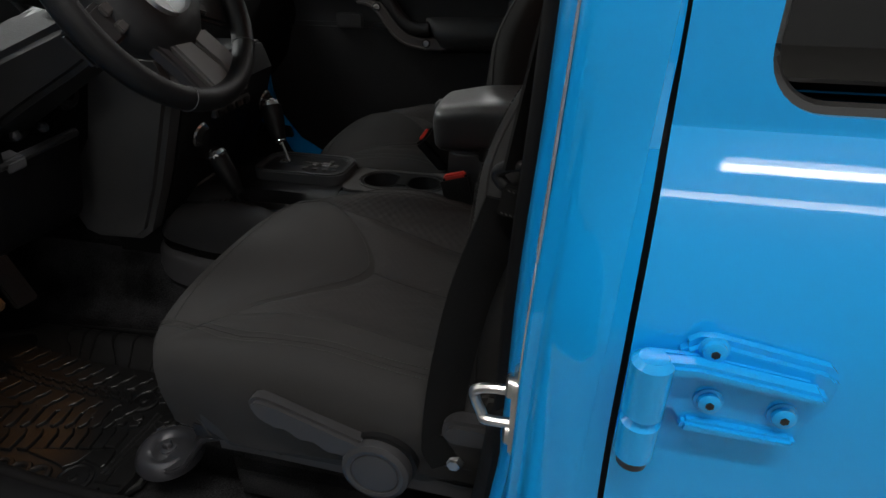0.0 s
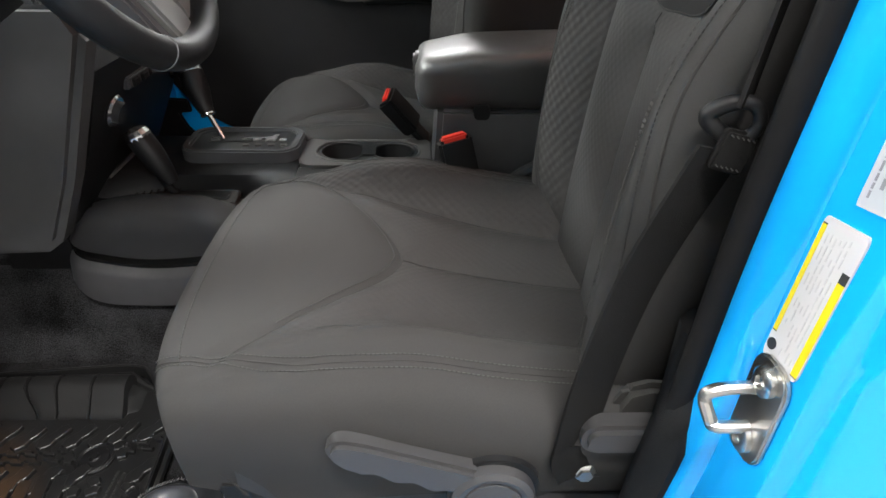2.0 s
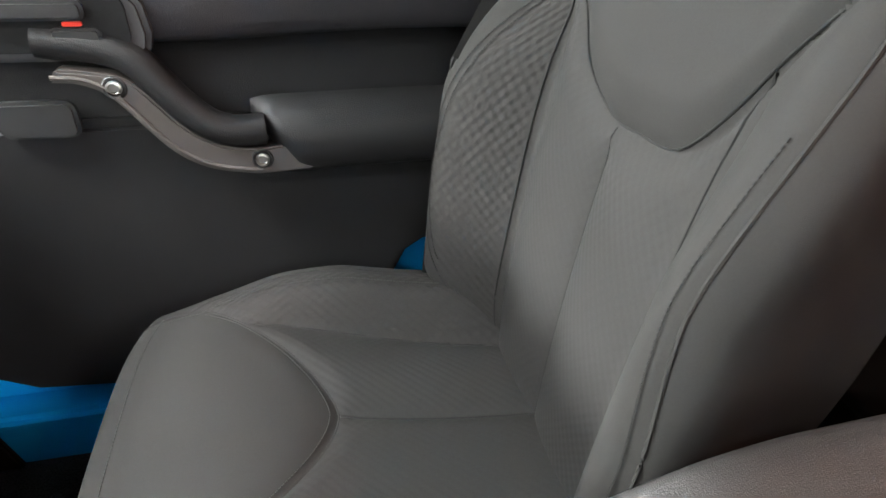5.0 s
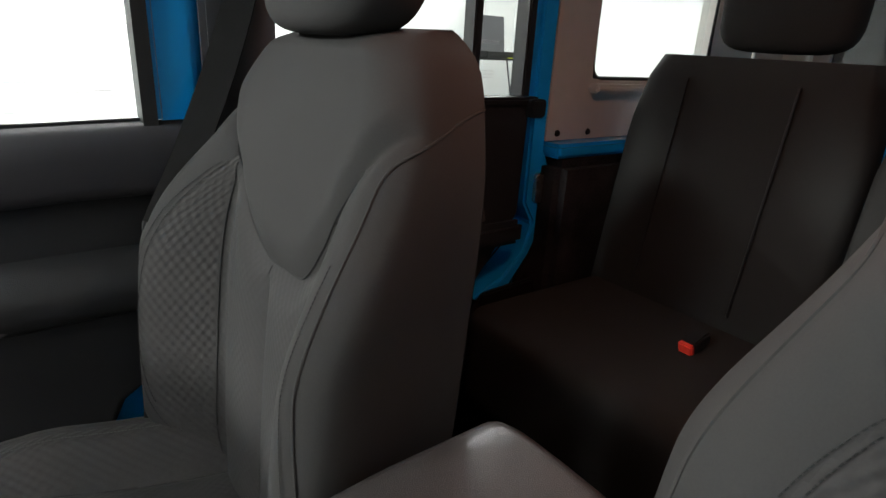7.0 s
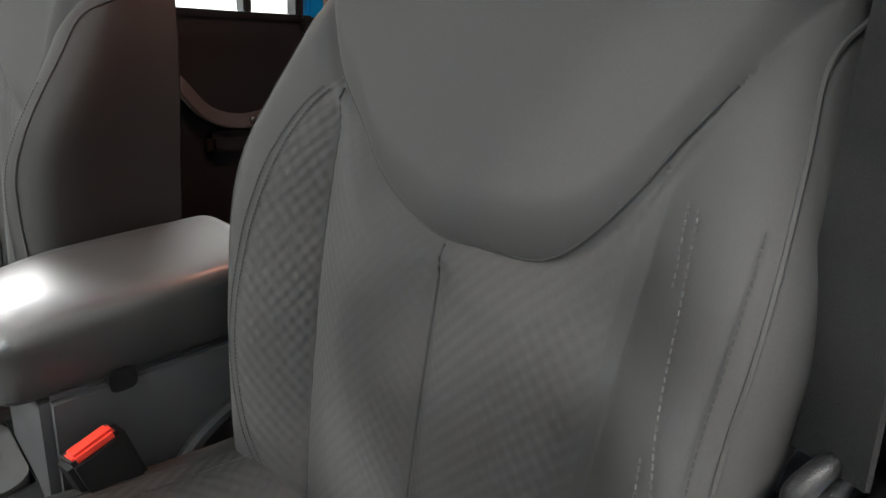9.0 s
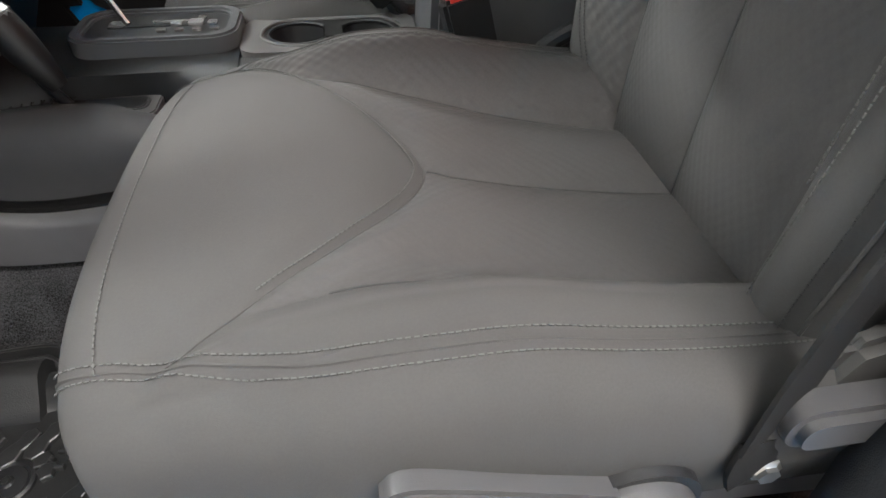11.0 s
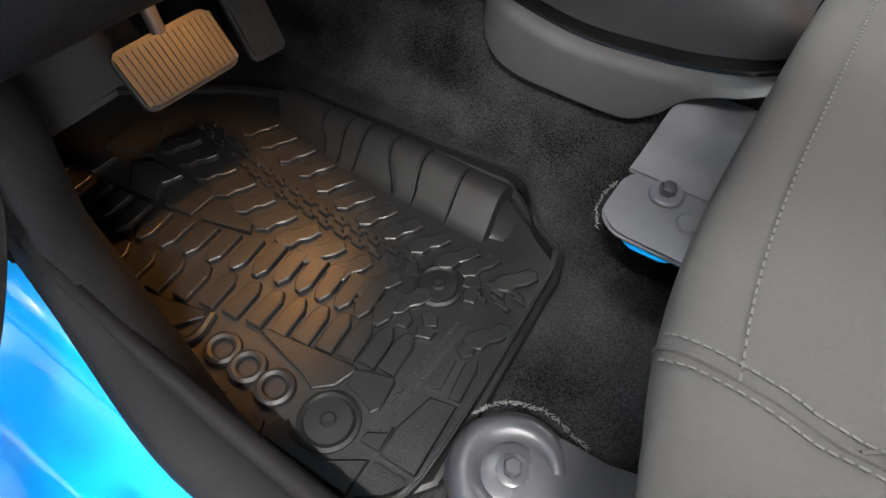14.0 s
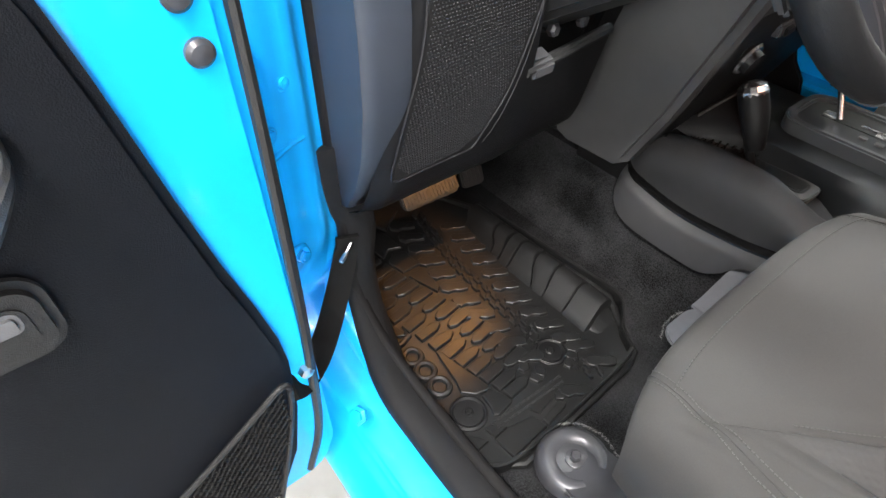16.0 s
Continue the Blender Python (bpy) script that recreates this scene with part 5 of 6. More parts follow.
PRINT = surface("label_print", (.22, .22, .24), .5)
GREYLABEL = surface("label_grey", (.42, .43, .46), .4, vary=.05)
rl = random.Random(7)
bars = [("print_bar", (.12, .42, .03 + .018 * k, .03 + .018 * k + (.006 if k % 3 else .011), PRINT)) for k in range(16)]
for j in range(4):
    v = .36 + rl.uniform(0, .02)
    while v < .95:
        step = rl.uniform(.012, .032) * (1.4 if j == 1 else 1)
        bars.append(("print_bar", (.16 + .19 * j, .16 + .19 * j + (.085 if j == 1 else .05), v, min(.97, v + step), PRINT)))
        v += step + rl.choice((.006, .008, .03))
label("paper_label", [face(-.7215, 1.345), face(-.7515, 1.345), face(-.7540, 1.161), face(-.7255, 1.157)], (GREYLABEL, bars), "long grey printed label on the blue pillar")
FAINT = surface("label_faint_print", (.47, .455, .455), .5)
bars = [("yellow_strip", (.015, .12, .05, .80, YELLOW)), ("yellow_strip", (.83, .985, .30, .965, YELLOW)), ("black_strip", (.83, .985, .235, .30, INK)), ("black_strip", (.015, .12, .042, .05, INK)), ("black_strip", (.015, .12, .80, .808, INK)),
        ("black_strip", (.83, .985, .965, .972, INK)), ("round_mark", (.03, .27, .855, .94, INK))]
for j in range(6):
    v = .06 + rl.uniform(0, .05)
    while v < .90:
        step = rl.uniform(.03, .09)
        if not (j < 2 and v > .76):
            bars.append(("print_bar", (.20 + .10 * j, .228 + .10 * j, v, min(.94, v + step), FAINT)))
        v += step + rl.choice((.012, .02, .09))
label("tyre_label", [face(-.7085, 1.142), face(-.7455, 1.147), face(-.7450, 1.040), face(-.7075, 1.034)], (WHITE, bars), "white and yellow printed label on the blue pillar", corner=.07)

striker = thing("door_striker", (.54, -.73, 1.0), "bright steel door striker bolted to the pillar", "striker")
sx = jamb(-.73, 1.0)
plate = prism([(y, z) for y, z in rounded(-.748, -.708, .955, 1.042, .016)], "x", sx - .004, sx + .001)
part("plate", plate, STEEL, striker, bevel=.0015)
for z in (.972, 1.026):
    part("bolt", lathe([(.011, 0), (.011, .004), (.008, .006), (.005, .006), (.004, .003), (.001, .003)], at((sx - .004, -.729, z), (-1, 0, 0)), 20), STEEL, striker)
part("loop", tube(smooth_path([(sx, -.722, 1.014), (sx - .02, -.722, 1.014), (sx - .034, -.722, 1.011), (sx - .038, -.722, 1.004), (sx - .030, -.725, .985), (sx - .026, -.728, .982), (sx, -.728, .982)], 6), .0048, 10), STEEL, striker)

belt = thing("seat_belt", (.52, -.65, 1.18), "black webbing seat belt hanging beside driver seat", "seat belt")
part("webbing", tube(smooth_path([(.462, -.634, .845), (.470, -.630, .93), (.490, -.627, 1.04), (.524, -.630, 1.150)], 6), 0, flat=(.046, .003), up=(.35, -.9, 0)), WEBBING, belt)
part("webbing", tube(smooth_path([(.532, -.628, 1.18), (.556, -.610, 1.32), (.59, -.595, 1.50), (.61, -.59, 1.70)], 6), 0, flat=(.046, .003), up=(.8, -.6, 0)), WEBBING, belt)
part("webbing", tube(smooth_path([(.462, -.635, .85), (.460, -.637, .83), (.47, -.634, .805)], 4), 0, flat=(.04, .004), up=(.2, -1, 0)), WEBBING, belt)
ring = [Vector((.526, -.631, 1.172)) + Vector((math.cos(a) * .0150, math.cos(a) * -.006, math.sin(a) * .0120 + .002 * math.sin(2 * a))) for a in (2 * math.pi * i / 48 for i in range(49))]
part("guide_ring", tube(ring, lambda t: .0046 + .0016 * math.sin(math.pi * t) ** 2, 16, up=(0, 1, 0)), BLACK, belt, "black plastic belt guide ring", smooth=70)
fold = Matrix.Translation((.529, -.636, 1.152)) @ Matrix.Rotation(.25, 4, "Y")
bm = prism(rounded(-.013, .013, -.016, .014, .004, 4), "y", -.004, .003)
bmesh.ops.transform(bm, matrix=fold, verts=bm.verts)
part("belt_fold", bm, WEBBING, belt, "folded belt end sewn round the ring", bevel=.002)
for z in (.010, -.012):
    for k in range(5):
        part("belt_stitch", box((.0026, .001, .0009), fold @ Matrix.Translation((-.008 + .004 * k, -.0042, z)) @ Matrix.Rotation(.5, 4, "Y")), THREAD, belt)
# Darker than BLACK: the shade beside the pillar is put into the colour.
SHADED_TRIM = surface("shaded_black_trim", (.0045, .0045, .0048), .6, bump=.2, bump_scale=900, vary=.2, spec=.12)
solid("pillar_trim", prism([(.575, -.635), (.66, -.635), (.66, -.70), (.60, -.70), (.575, -.67)], "z", .62, 1.86), SHADED_TRIM, "black plastic inner pillar trim", "trim", kind="structure", bevel=.012)

strap = thing("door_strap", (-.3, -.74, .75), "black webbing strap that checks the open door", "strap")
part("webbing", tube(smooth_path([(-.356, -.664, .840), (-.356, -.672, .808), (-.326, -.706, .782), (-.286, -.748, .768), (-.248, -.784, .780), (-.212, -.817, .810), (-.194, -.834, .838)], 8), 0, flat=(.032, .006), up=(-.39, -.05, -.55)), WEBBING, strap)
part("strap_clip", tube([(-.352, -.662, .83), (-.345, -.676, .822), (-.345, -.684, .812)], .004, 8), STEEL, strap, "steel hook")

# ---- open driver's door ----
door = thing("driver_door", (-.25, -.80, .62), "open blue driver door with black inner trim", "car door")
part("door_shell", prism(rounded(-1.78, -.795, .62, 1.30, .05), "x", -.30, -.205), BLUE, door, bevel=.012)
trim = [(-.915, 1.31), (-.897, 1.255), (-.888, 1.21), (-.872, 1.115), (-.856, 1.03), (-.842, .971), (-.832, .92), (-.829, .88), (-.834, .80), (-.85, .72), (-.88, .655), (-1.70, .655), (-1.72, 1.31)]
part("inner_trim", prism(trim, "x", -.207, -.186), surface("door_black", (.0042, .0048, .0065), .6, bump=.3, bump_scale=800, vary=.2, spec=.10), door, "black plastic door trim", bevel=.008)
part("door_seal", tube(smooth_path([(-.200, -.7935, 1.30), (-.200, -.797, 1.10), (-.201, -.801, .95), (-.202, -.806, .84), (-.204, -.815, .72), (-.206, -.84, .64)], 6), .0055, 8), RUBBER, door, "black rubber door seal")
for z, y in ((1.203, -.822), (1.240, -.826)):
    part("door_bolt", lathe([(.010, -.002), (.010, .004), (.007, .007), (.001, .008)], at((-.205, y, z), (1, 0, 0)), 18), DARKSTEEL, door, "dark round bolt")
part("strap_bolt", lathe([(.009, 0), (.008, .008), (.001, .010)], at((-.205, -.812, .838), (1, 0, 0)), 6), STEEL, door)
part("pull_handle", tube(smooth_path([(-.180, -.950, 1.205), (-.168, -.955, 1.18), (-.168, -.985, 1.14), (-.172, -1.02, 1.11), (-.182, -1.08, 1.09)], 6), .008, 10), DARK, door, "dark door pull")
part("release_bezel", prism(rounded(-1.06, -.966, 1.045, 1.115, .022), "x", -.188, -.172), BLACK, door, "black handle bezel", bevel=.006)
part("release_lever", prism(rounded(-1.05, -.978, 1.058, 1.102, .014), "x", -.180, -.1705), BLACK, door, bevel=.003)
part("release_tab", prism(rounded(-1.02, -.985, 1.078, 1.096, .006), "x", -.176, -.167), GREY, door, "pale grey release tab", bevel=.003)
net = bmesh.new()
NET_EDGE = [(.655, -.893), (.67, -.888), (.771, -.858), (.845, -.842), (.875, -.845)]
for slope in (1.25, -1.25):
    for k in range(64):
        line = []
        for j in range(41):
            y = -.84 - .0095 * j
            z = .50 + .0105 * k + slope * (y + 1.03)
            if .655 < z < .872 - .61 * (-.844 - y) and y < lerp(NET_EDGE, z):
                line.append(Vector((-.1765 + .0012 * math.sin(j * 1.3), y, z)))
        if len(line) > 1:
            tube(line, .0012, 4, net)
part("map_pocket_net", net, WEBBING, door, "black mesh map pocket", kind="stuff", smooth=0)
part("pocket_rim", tube(smooth_path([(-.178, -.893, .655), (-.178, -.858, .771), (-.177, -.842, .845), (-.176, -.847, .872), (-.176, -.889, .846), (-.176, -.972, .794), (-.178, -1.18, .67)], 6), .0035, 8), BLACK, door)

# ---- closed rear door on the driver's side ----
reardoor = thing("rear_door", (.62, -.81, .6), "closed glossy blue rear car door with exposed hinge", "car door")


def skin(z):
    return lerp([(.52, -.800), (.62, -.810), (.75, -.815), (.9, -.816), (1.0, -.815), (1.06, -.812), (1.12, -.8075), (1.15, -.8025), (1.18, -.7947), (1.21, -.7839), (1.24, -.7719), (1.260, -.7633), (1.2655, -.7609), (1.2665, -.7606), (1.30, -.7595), (1.9, -.722)], z)


def gap(z):
    """The x of the shut line between pillar and rear door."""
    return lerp([(.5, .634), (.7, .628), (.9, .621), (1.05, .617), (1.15, .618), (1.24, .622), (1.32, .624), (1.9, .614)], z)


bm = sheet(24, 60, lambda u, v: (gap(.52 + .746 * v) + .002 + (1.472 - gap(.52 + .746 * v)) * u, skin(.52 + .746 * v), .52 + .746 * v))
part("door_skin", bm, BLUE, reardoor, smooth=60)
outer = [(gap(z) + .002 if x < .66 else x, z) for x, z in rounded(.622, 1.47, 1.2650, 1.86, .003, 8)]
inner = rounded(.668, 1.42, 1.275, 1.80, .035, 8)
bm = bmesh.new()
n = len(outer)
rows = [[(a[0] + (b[0] - a[0]) * k, a[1] + (b[1] - a[1]) * k, 0) for a, b in zip(outer, inner)] for k in (0, .2, .4, .6, .8, .95, 1)] + [[(x, z, .004) for x, z in inner], [(x, z, .022) for x, z in inner]]
rows = [[bm.verts.new((x, skin(z) + d, z)) for x, z, d in r] for r in rows]
for a, b in zip(rows, rows[1:]):
    for i in range(n):
        k = (i + 1) % n
        bm.faces.new((a[i], a[k], b[k], b[i]))
bmesh.ops.recalc_face_normals(bm, faces=bm.faces)
part("window_frame", bm, BLUE, reardoor, smooth=40)
part("window_seal", tube([(x, skin(z) + .010, z) for x, z in [*inner, inner[0]]], .006, 8), RUBBER, reardoor)
part("door_glass", prism(rounded(.666, 1.422, 1.273, 1.802, .035, 6), "y", -.722, -.718), TINTED, reardoor, "dark tinted glass")
part("inner_trim", prism([(.66, .60), (1.44, .60), (1.44, 1.27), (.66, 1.27)], "y", -.725, -.70), BLACK, reardoor, "black inner door trim", bevel=.006)
part("hinge_base", prism([(.646, 1.098), (.647, 1.150), (.656, 1.157), (.664, 1.158), (.728, 1.147), (.735, 1.140), (.733, 1.118), (.722, 1.096), (.714, 1.091), (.652, 1.092)], "y", -.813, -.800), BLUE, reardoor, "blue hinge base plate", bevel=.004)
hinge = part("hinge_arm", prism([(.628, 1.106), (.628, 1.147), (.655, 1.1475), (.720, 1.139), (.725, 1.132), (.720, 1.098), (.714, 1.0945), (.652, 1.096), (.646, 1.106)], "y", -.818, -.809), BLUE, reardoor, "blue strap hinge", bevel=.003)
part("hinge_rib", prism([(.634, 1.1475), (.655, 1.1490), (.721, 1.140), (.7245, 1.136), (.721, 1.132), (.655, 1.1395), (.634, 1.137)], "y", -.828, -.815), BLUE, hinge, bevel=.004)
part("hinge_rib", prism([(.654, 1.1045), (.716, 1.1015), (.719, 1.098), (.715, 1.094), (.652, 1.0955)], "y", -.824, -.815), BLUE, hinge, bevel=.003)
for a, b, r in ((1.069, 1.1035, .0120), (1.1045, 1.149, .0124)):
    part("hinge_barrel", lathe([(.001, a), (r - .003, a), (r, a + .003), (r, b - .004), (r - .004, b), (.001, b)], Matrix.Translation((.630, -.823, 0)), 28), BLUE, reardoor)
part("hinge_pin", rod((.630, -.823, 1.064), (.630, -.823, 1.070), .0095), DARKSTEEL, reardoor, "dark hinge pin")
for x, z, y in ((.666, 1.119, -.818), (.707, 1.116, -.818), (.663, 1.1525, -.813)):
    bolt = part("hinge_bolt", lathe([(.0085, 0), (.0085, .0015), (.0068, .002), (.0065, .005), (.0048, .006), (.001, .006)], at((x, y, z), (0, -1, .05)), 24), BLUE, reardoor)
    part("bolt_socket", rod((x, y - .0055, z), (x, y - .0066, z), .0026, seg=6), RUBBER, bolt)
rim = []
for i, (x, z) in enumerate(DOOR_LINE[:-1]):
    if x < -.20 or z > 1.86:
        continue
    p, q = DOOR_LINE[i - 1], DOOR_LINE[i + 1]
    d = Vector((q[0] - p[0], q[1] - p[1])).normalized()
    rim.append((x + d.y * .067, z - d.x * .067))
low = [(gap(z) - .002, skin(z) + .002, max(z, .45)) if x > .3 else (x, -.80, .45) for x, z in rim]
high = [(x, -.8095 + .07 * max(0, z - 1.0) + .026 * ease(1.12, 1.26, z), z) for x, z in rim]
bm = rings([[a if k == 0 else tuple(p + (q - p) * k for p, q in zip(a, b)) for a, b in zip(high, low)] for k in (0, .4, .8, 1)] + [[(x, y + .02, z) for x, y, z in low]], closed=False)
solid("body_side", bm, BLUE, "blue body side below the door pillar", "body panel", kind="structure", smooth=30)
# Black strip added behind the gap, standing for the shade inside it.
bm = rings([[(gap(z) - .006, skin(z) + .016, z), (gap(z) + .012, skin(z) + .016, z), (gap(z) + .012, skin(z) + .022, z), (gap(z) - .006, skin(z) + .022, z)] for z in (.46, .7, .9, 1.0, 1.1, 1.2, 1.3, 1.5, 1.85)])
solid("shut_line_shade", bm, RUBBER, "dark strip added as the shade in the rear door's shut line", "trim", kind="structure")
solid("rear_quarter", cuboid(1.49, 2.3, -.83, -.79, .52, 1.28), BLUE, "blue rear body side", "body panel", kind="structure", bevel=.02)
solid("hood_side", cuboid(-1.9, -.97, -.80, .80, .62, 1.18), BLUE, "blue front body and bonnet", "body panel", kind="structure", bevel=.04)
solid("front_pillar", cuboid(-.50, -.40, -.72, -.66, 1.0, 1.86), BLUE, "blue windscreen pillar", "pillar", kind="structure", bevel=.02)

for p in ((-.206, -.762, .684), (-.385, -.757, .70), (-.492, -.726, .715)):
    solid("jamb_bolt", lathe([(.013, -.006), (.013, 0), (.009, .002), (.009, .007), (.001, .008)], at(p, (.25, -.7, .66)), 6), BLUE, "blue painted bolt in the door jamb", "bolt", group="jamb bolts")

# stamped details of the front door jamb
for p, r in (((-.343, -.716, 1.089), .0066), ((-.332, -.745, 1.043), .0066), ((-.336, -.735, .863), .0066)):
    solid("jamb_bolt", lathe([(r * 1.5, -.006), (r * 1.5, .001), (r * 1.3, .002), (r, .002), (r * .9, .005), (.001, .006)], at(p, (.93, .35, .05)), 20), BLUE, "blue painted bolt in the door jamb", "bolt", group="jamb bolts")
for path in ([(-.331, -.7495, 1.015), (-.340, -.724, 1.019), (-.348, -.703, 1.018)], [(-.325, -.764, .860), (-.331, -.750, .878), (-.336, -.735, .880), (-.339, -.729, .861)]):
    solid("jamb_rib", tube(smooth_path(path, 6), .0042, 8), BLUE, "raised blue stamped rib in the door jamb", "door frame", kind="structure")


# ---- passenger side ----
pdoor = thing("passenger_door", (0, .70, .6), "closed passenger door with black plastic inner trim", "car door")
part("door_shell", prism([(-.50, .62), (.42, .62), (.47, .80), (.47, 1.295), (-.50, 1.262)], "y", .7165, .775), BLUE, pdoor, bevel=.01)
TRIM = surface("door_trim", (.0145, .0143, .0152), .5, spec=.35, bump=.35, bump_scale=700, vary=.12)
# Pad colour is raised above TRIM to hold the light on the upper door.
LIT_PAD = surface("door_lit_pad", (.036, .034, .0375), .6, spec=.3, bump=.3, bump_scale=900, vary=.08)
low = [(-.44, 1.02), (-.425, .90), (-.39, .80), (-.33, .72), (-.25, .675), (-.1, .66), (.20, .70), (.292, .815), (.318, .868), (.345, .886), (.40, .892), (.468, .90), (.468, 1.10), (-.44, 1.10)]
part("lower_trim", prism(low, "y", .676, .711), TRIM, pdoor, bevel=.012)
prof = [(1.09, .692), (1.13, .696), (1.16, .698), (1.185, .694), (1.194, .688), (1.194, .715), (1.09, .715)]
part("trim_recess", rings([[(x, y, z + .012 * ease(.05, .30, x)) for z, y in prof] for x in (-.44, -.2, 0, .1, .2, .3, .455, .468)]), TRIM, pdoor, bevel=.002)
prof = [(1.188, .690), (1.190, .680), (1.197, .673), (1.210, .669), (1.235, .667), (1.262, .667), (1.280, .670), (1.292, .676), (1.300, .686), (1.306, .702), (1.306, .715), (1.188, .715)]
part("upper_pad", rings([[(x, y, z + .012 * ease(.05, .30, x) * (1 - ease(1.20, 1.28, z)) - .032 * (.42 - x) * ease(1.23, 1.30, z)) for z, y in prof] for x in (-.44, -.2, 0, .1, .2, .3, .455, .468)]), LIT_PAD, pdoor, "soft dark violet grey upper pad, lightened for the light on it", smooth=50)
arm_sec = [(1.034, .678), (1.036, .655), (1.043, .643), (1.056, .636), (1.078, .634), (1.094, .637), (1.107, .645), (1.118, .656), (1.127, .668), (1.132, .680)]
part("door_armrest", rings([[(x + max(-.008, 1.108 - z) * .60 * (1 - ease(.15, .30, x)), .680 + (y - .680) * k, z + dz) for z, y in arm_sec] for x, k, dz in ((.124, .30, -.012), (.131, .65, -.010), (.141, .9, -.008), (.155, 1, -.007), (.20, 1, -.006), (.30, 1, -.004), (.42, 1, -.003), (.455, .8, -.003))]), TRIM, pdoor, "dark soft armrest ledge", smooth=60)
part("grip_pad", tube(smooth_path([(-.09, .662, 1.200), (-.03, .660, 1.192), (.002, .657, 1.178), (.024, .654, 1.152), (.046, .652, 1.124), (.072, .650, 1.101), (.10, .650, 1.091), (.135, .654, 1.090)], 8), .0195, 16), TRIM, pdoor, "soft black grip", smooth=60)
PULL = surface("pull_grey", (.082, .073, .069), .42, vary=.08)
edge_top = smooth_path([(-.075, 0, 1.172), (-.035, 0, 1.167), (-.006, 0, 1.159), (.015, 0, 1.136), (.036, 0, 1.109), (.059, 0, 1.088), (.086, 0, 1.074), (.127, 0, 1.069), (.165, 0, 1.073)], 5)
edge_low = smooth_path([(-.085, 0, 1.158), (-.055, 0, 1.155), (-.031, 0, 1.143), (-.012, 0, 1.121), (.007, 0, 1.094), (.028, 0, 1.069), (.053, 0, 1.051), (.080, 0, 1.041), (.122, 0, 1.034)], 5)
outline = [(q.x, q.z) for q in edge_top] + [(.194, 1.042), (.192, 1.037)] + [(q.x, q.z) for q in reversed(edge_low)]
bracket = part("pull_bracket", prism(outline, "y", .641, .668), PULL, pdoor, "satin grey door pull bracket", bevel=.004)
part("bracket_lip", tube([Vector((q.x + .004, .6415, q.z + .006)) for q in edge_low], .0028, 8), PULL, bracket)
for x, z in ((-.020, 1.151), (.128, 1.055)):
    part("screw_well", lathe([(.0135, 0), (.012, .0015), (.0105, .0005), (.001, .0005)], at((x, .641, z), (0, -1, 0)), 24), DARK, bracket, smooth=40)
    part("bracket_screw", lathe([(.0085, 0), (.0085, .003), (.006, .004), (.005, .002), (.001, .002)], at((x, .640, z), (0, -1, 0)), 20), STEEL, bracket, "steel bracket screw")
bez = part("release_bezel", prism([(-.16, 1.177), (.012, 1.177), (.024, 1.188), (.028, 1.205), (.024, 1.236), (.012, 1.252), (-.008, 1.260), (-.03, 1.263), (-.16, 1.263)], "y", .652, .674), surface("bezel_dark", (.056, .056, .059), .42, vary=.08), pdoor, "dark grey bezel round door release", bevel=.006)
part("bezel_pocket", prism(rounded(-.145, .008, 1.188, 1.250, .018, 6), "y", .6495, .654), BLACK, bez)
part("release_lever", prism(rounded(-.14, -.030, 1.222, 1.243, .008), "y", .640, .652), DARK, bez, bevel=.004)
part("lock_slider", prism(rounded(-.07, -.02, 1.196, 1.214, .006), "y", .644, .652), DARK, bez, bevel=.003)
part("lock_mark", prism(rounded(-.055, -.036, 1.216, 1.221, .002), "y", .646, .652), RED, bez)
part("mirror_switch", prism(rounded(-.16, -.075, 1.085, 1.13, .012), "y", .664, .678), DARK, pdoor, bevel=.004)
part("frame_post", prism([(.392, 1.30), (.392, 1.86), (.412, 1.86), (.412, 1.30)], "y", .690, .735), RUBBER, pdoor, "black window channel")
part("frame_post", prism([(.412, 1.30), (.412, 1.86), (.475, 1.86), (.475, 1.30)], "y", .698, .75), BLUE, pdoor, "blue window frame", bevel=.008)
part("window_seal", prism([(-.44, 1.26), (.40, 1.286), (.40, 1.310), (-.44, 1.284)], "y", .714, .7215), RUBBER, pdoor)
pane = part("window_pane", cuboid(-.44, .400, .722, .726, 1.265, 1.86), GLASS, pdoor, "clear side glass", smooth=0)
pane.visible_shadow = False
ETCHED = surface("etched_glass_mark", (.32, .33, .33), .6)
for k, (x, w) in enumerate(((.353, .030), (.350, .034), (.358, .022), (.360, .018))):
    part("glass_mark", cuboid(x - w / 2, x + w / 2, .7205, .7215, 1.3535 - .0065 * k, 1.3548 - .0065 * k), ETCHED, pdoor, smooth=0)
solid("passenger_sill", cuboid(-.45, .66, .66, .80, FLOOR - .02, .64), BLUE, "blue painted passenger side sill", "sill", kind="structure", bevel=.01)
solid("passenger_pillar", prism([(.32, .64), (.36, .80), (.40, .96), (.478, 1.05), (.478, 1.88), (.56, 1.88), (.56, .64)], "y", .715, .78), BLUE, "blue painted pillar behind passenger door", "pillar", kind="structure", bevel=.012)
solid("pillar_cover", prism([(.476, .672), (.56, .672), (.60, .70), (.60, .74), (.49, .74)], "z", 1.12, 1.86), GREY, "grey plastic pillar cover", "trim", kind="structure", bevel=.01)
solid("hinge_jamb", prism([(-.60, .62), (-.44, .62), (-.40, .66), (-.42, 1.30), (-.60, 1.30)], "y", .66, .76), BLUE, "blue painted hinge pillar on passenger side", "pillar", kind="structure", bevel=.012)
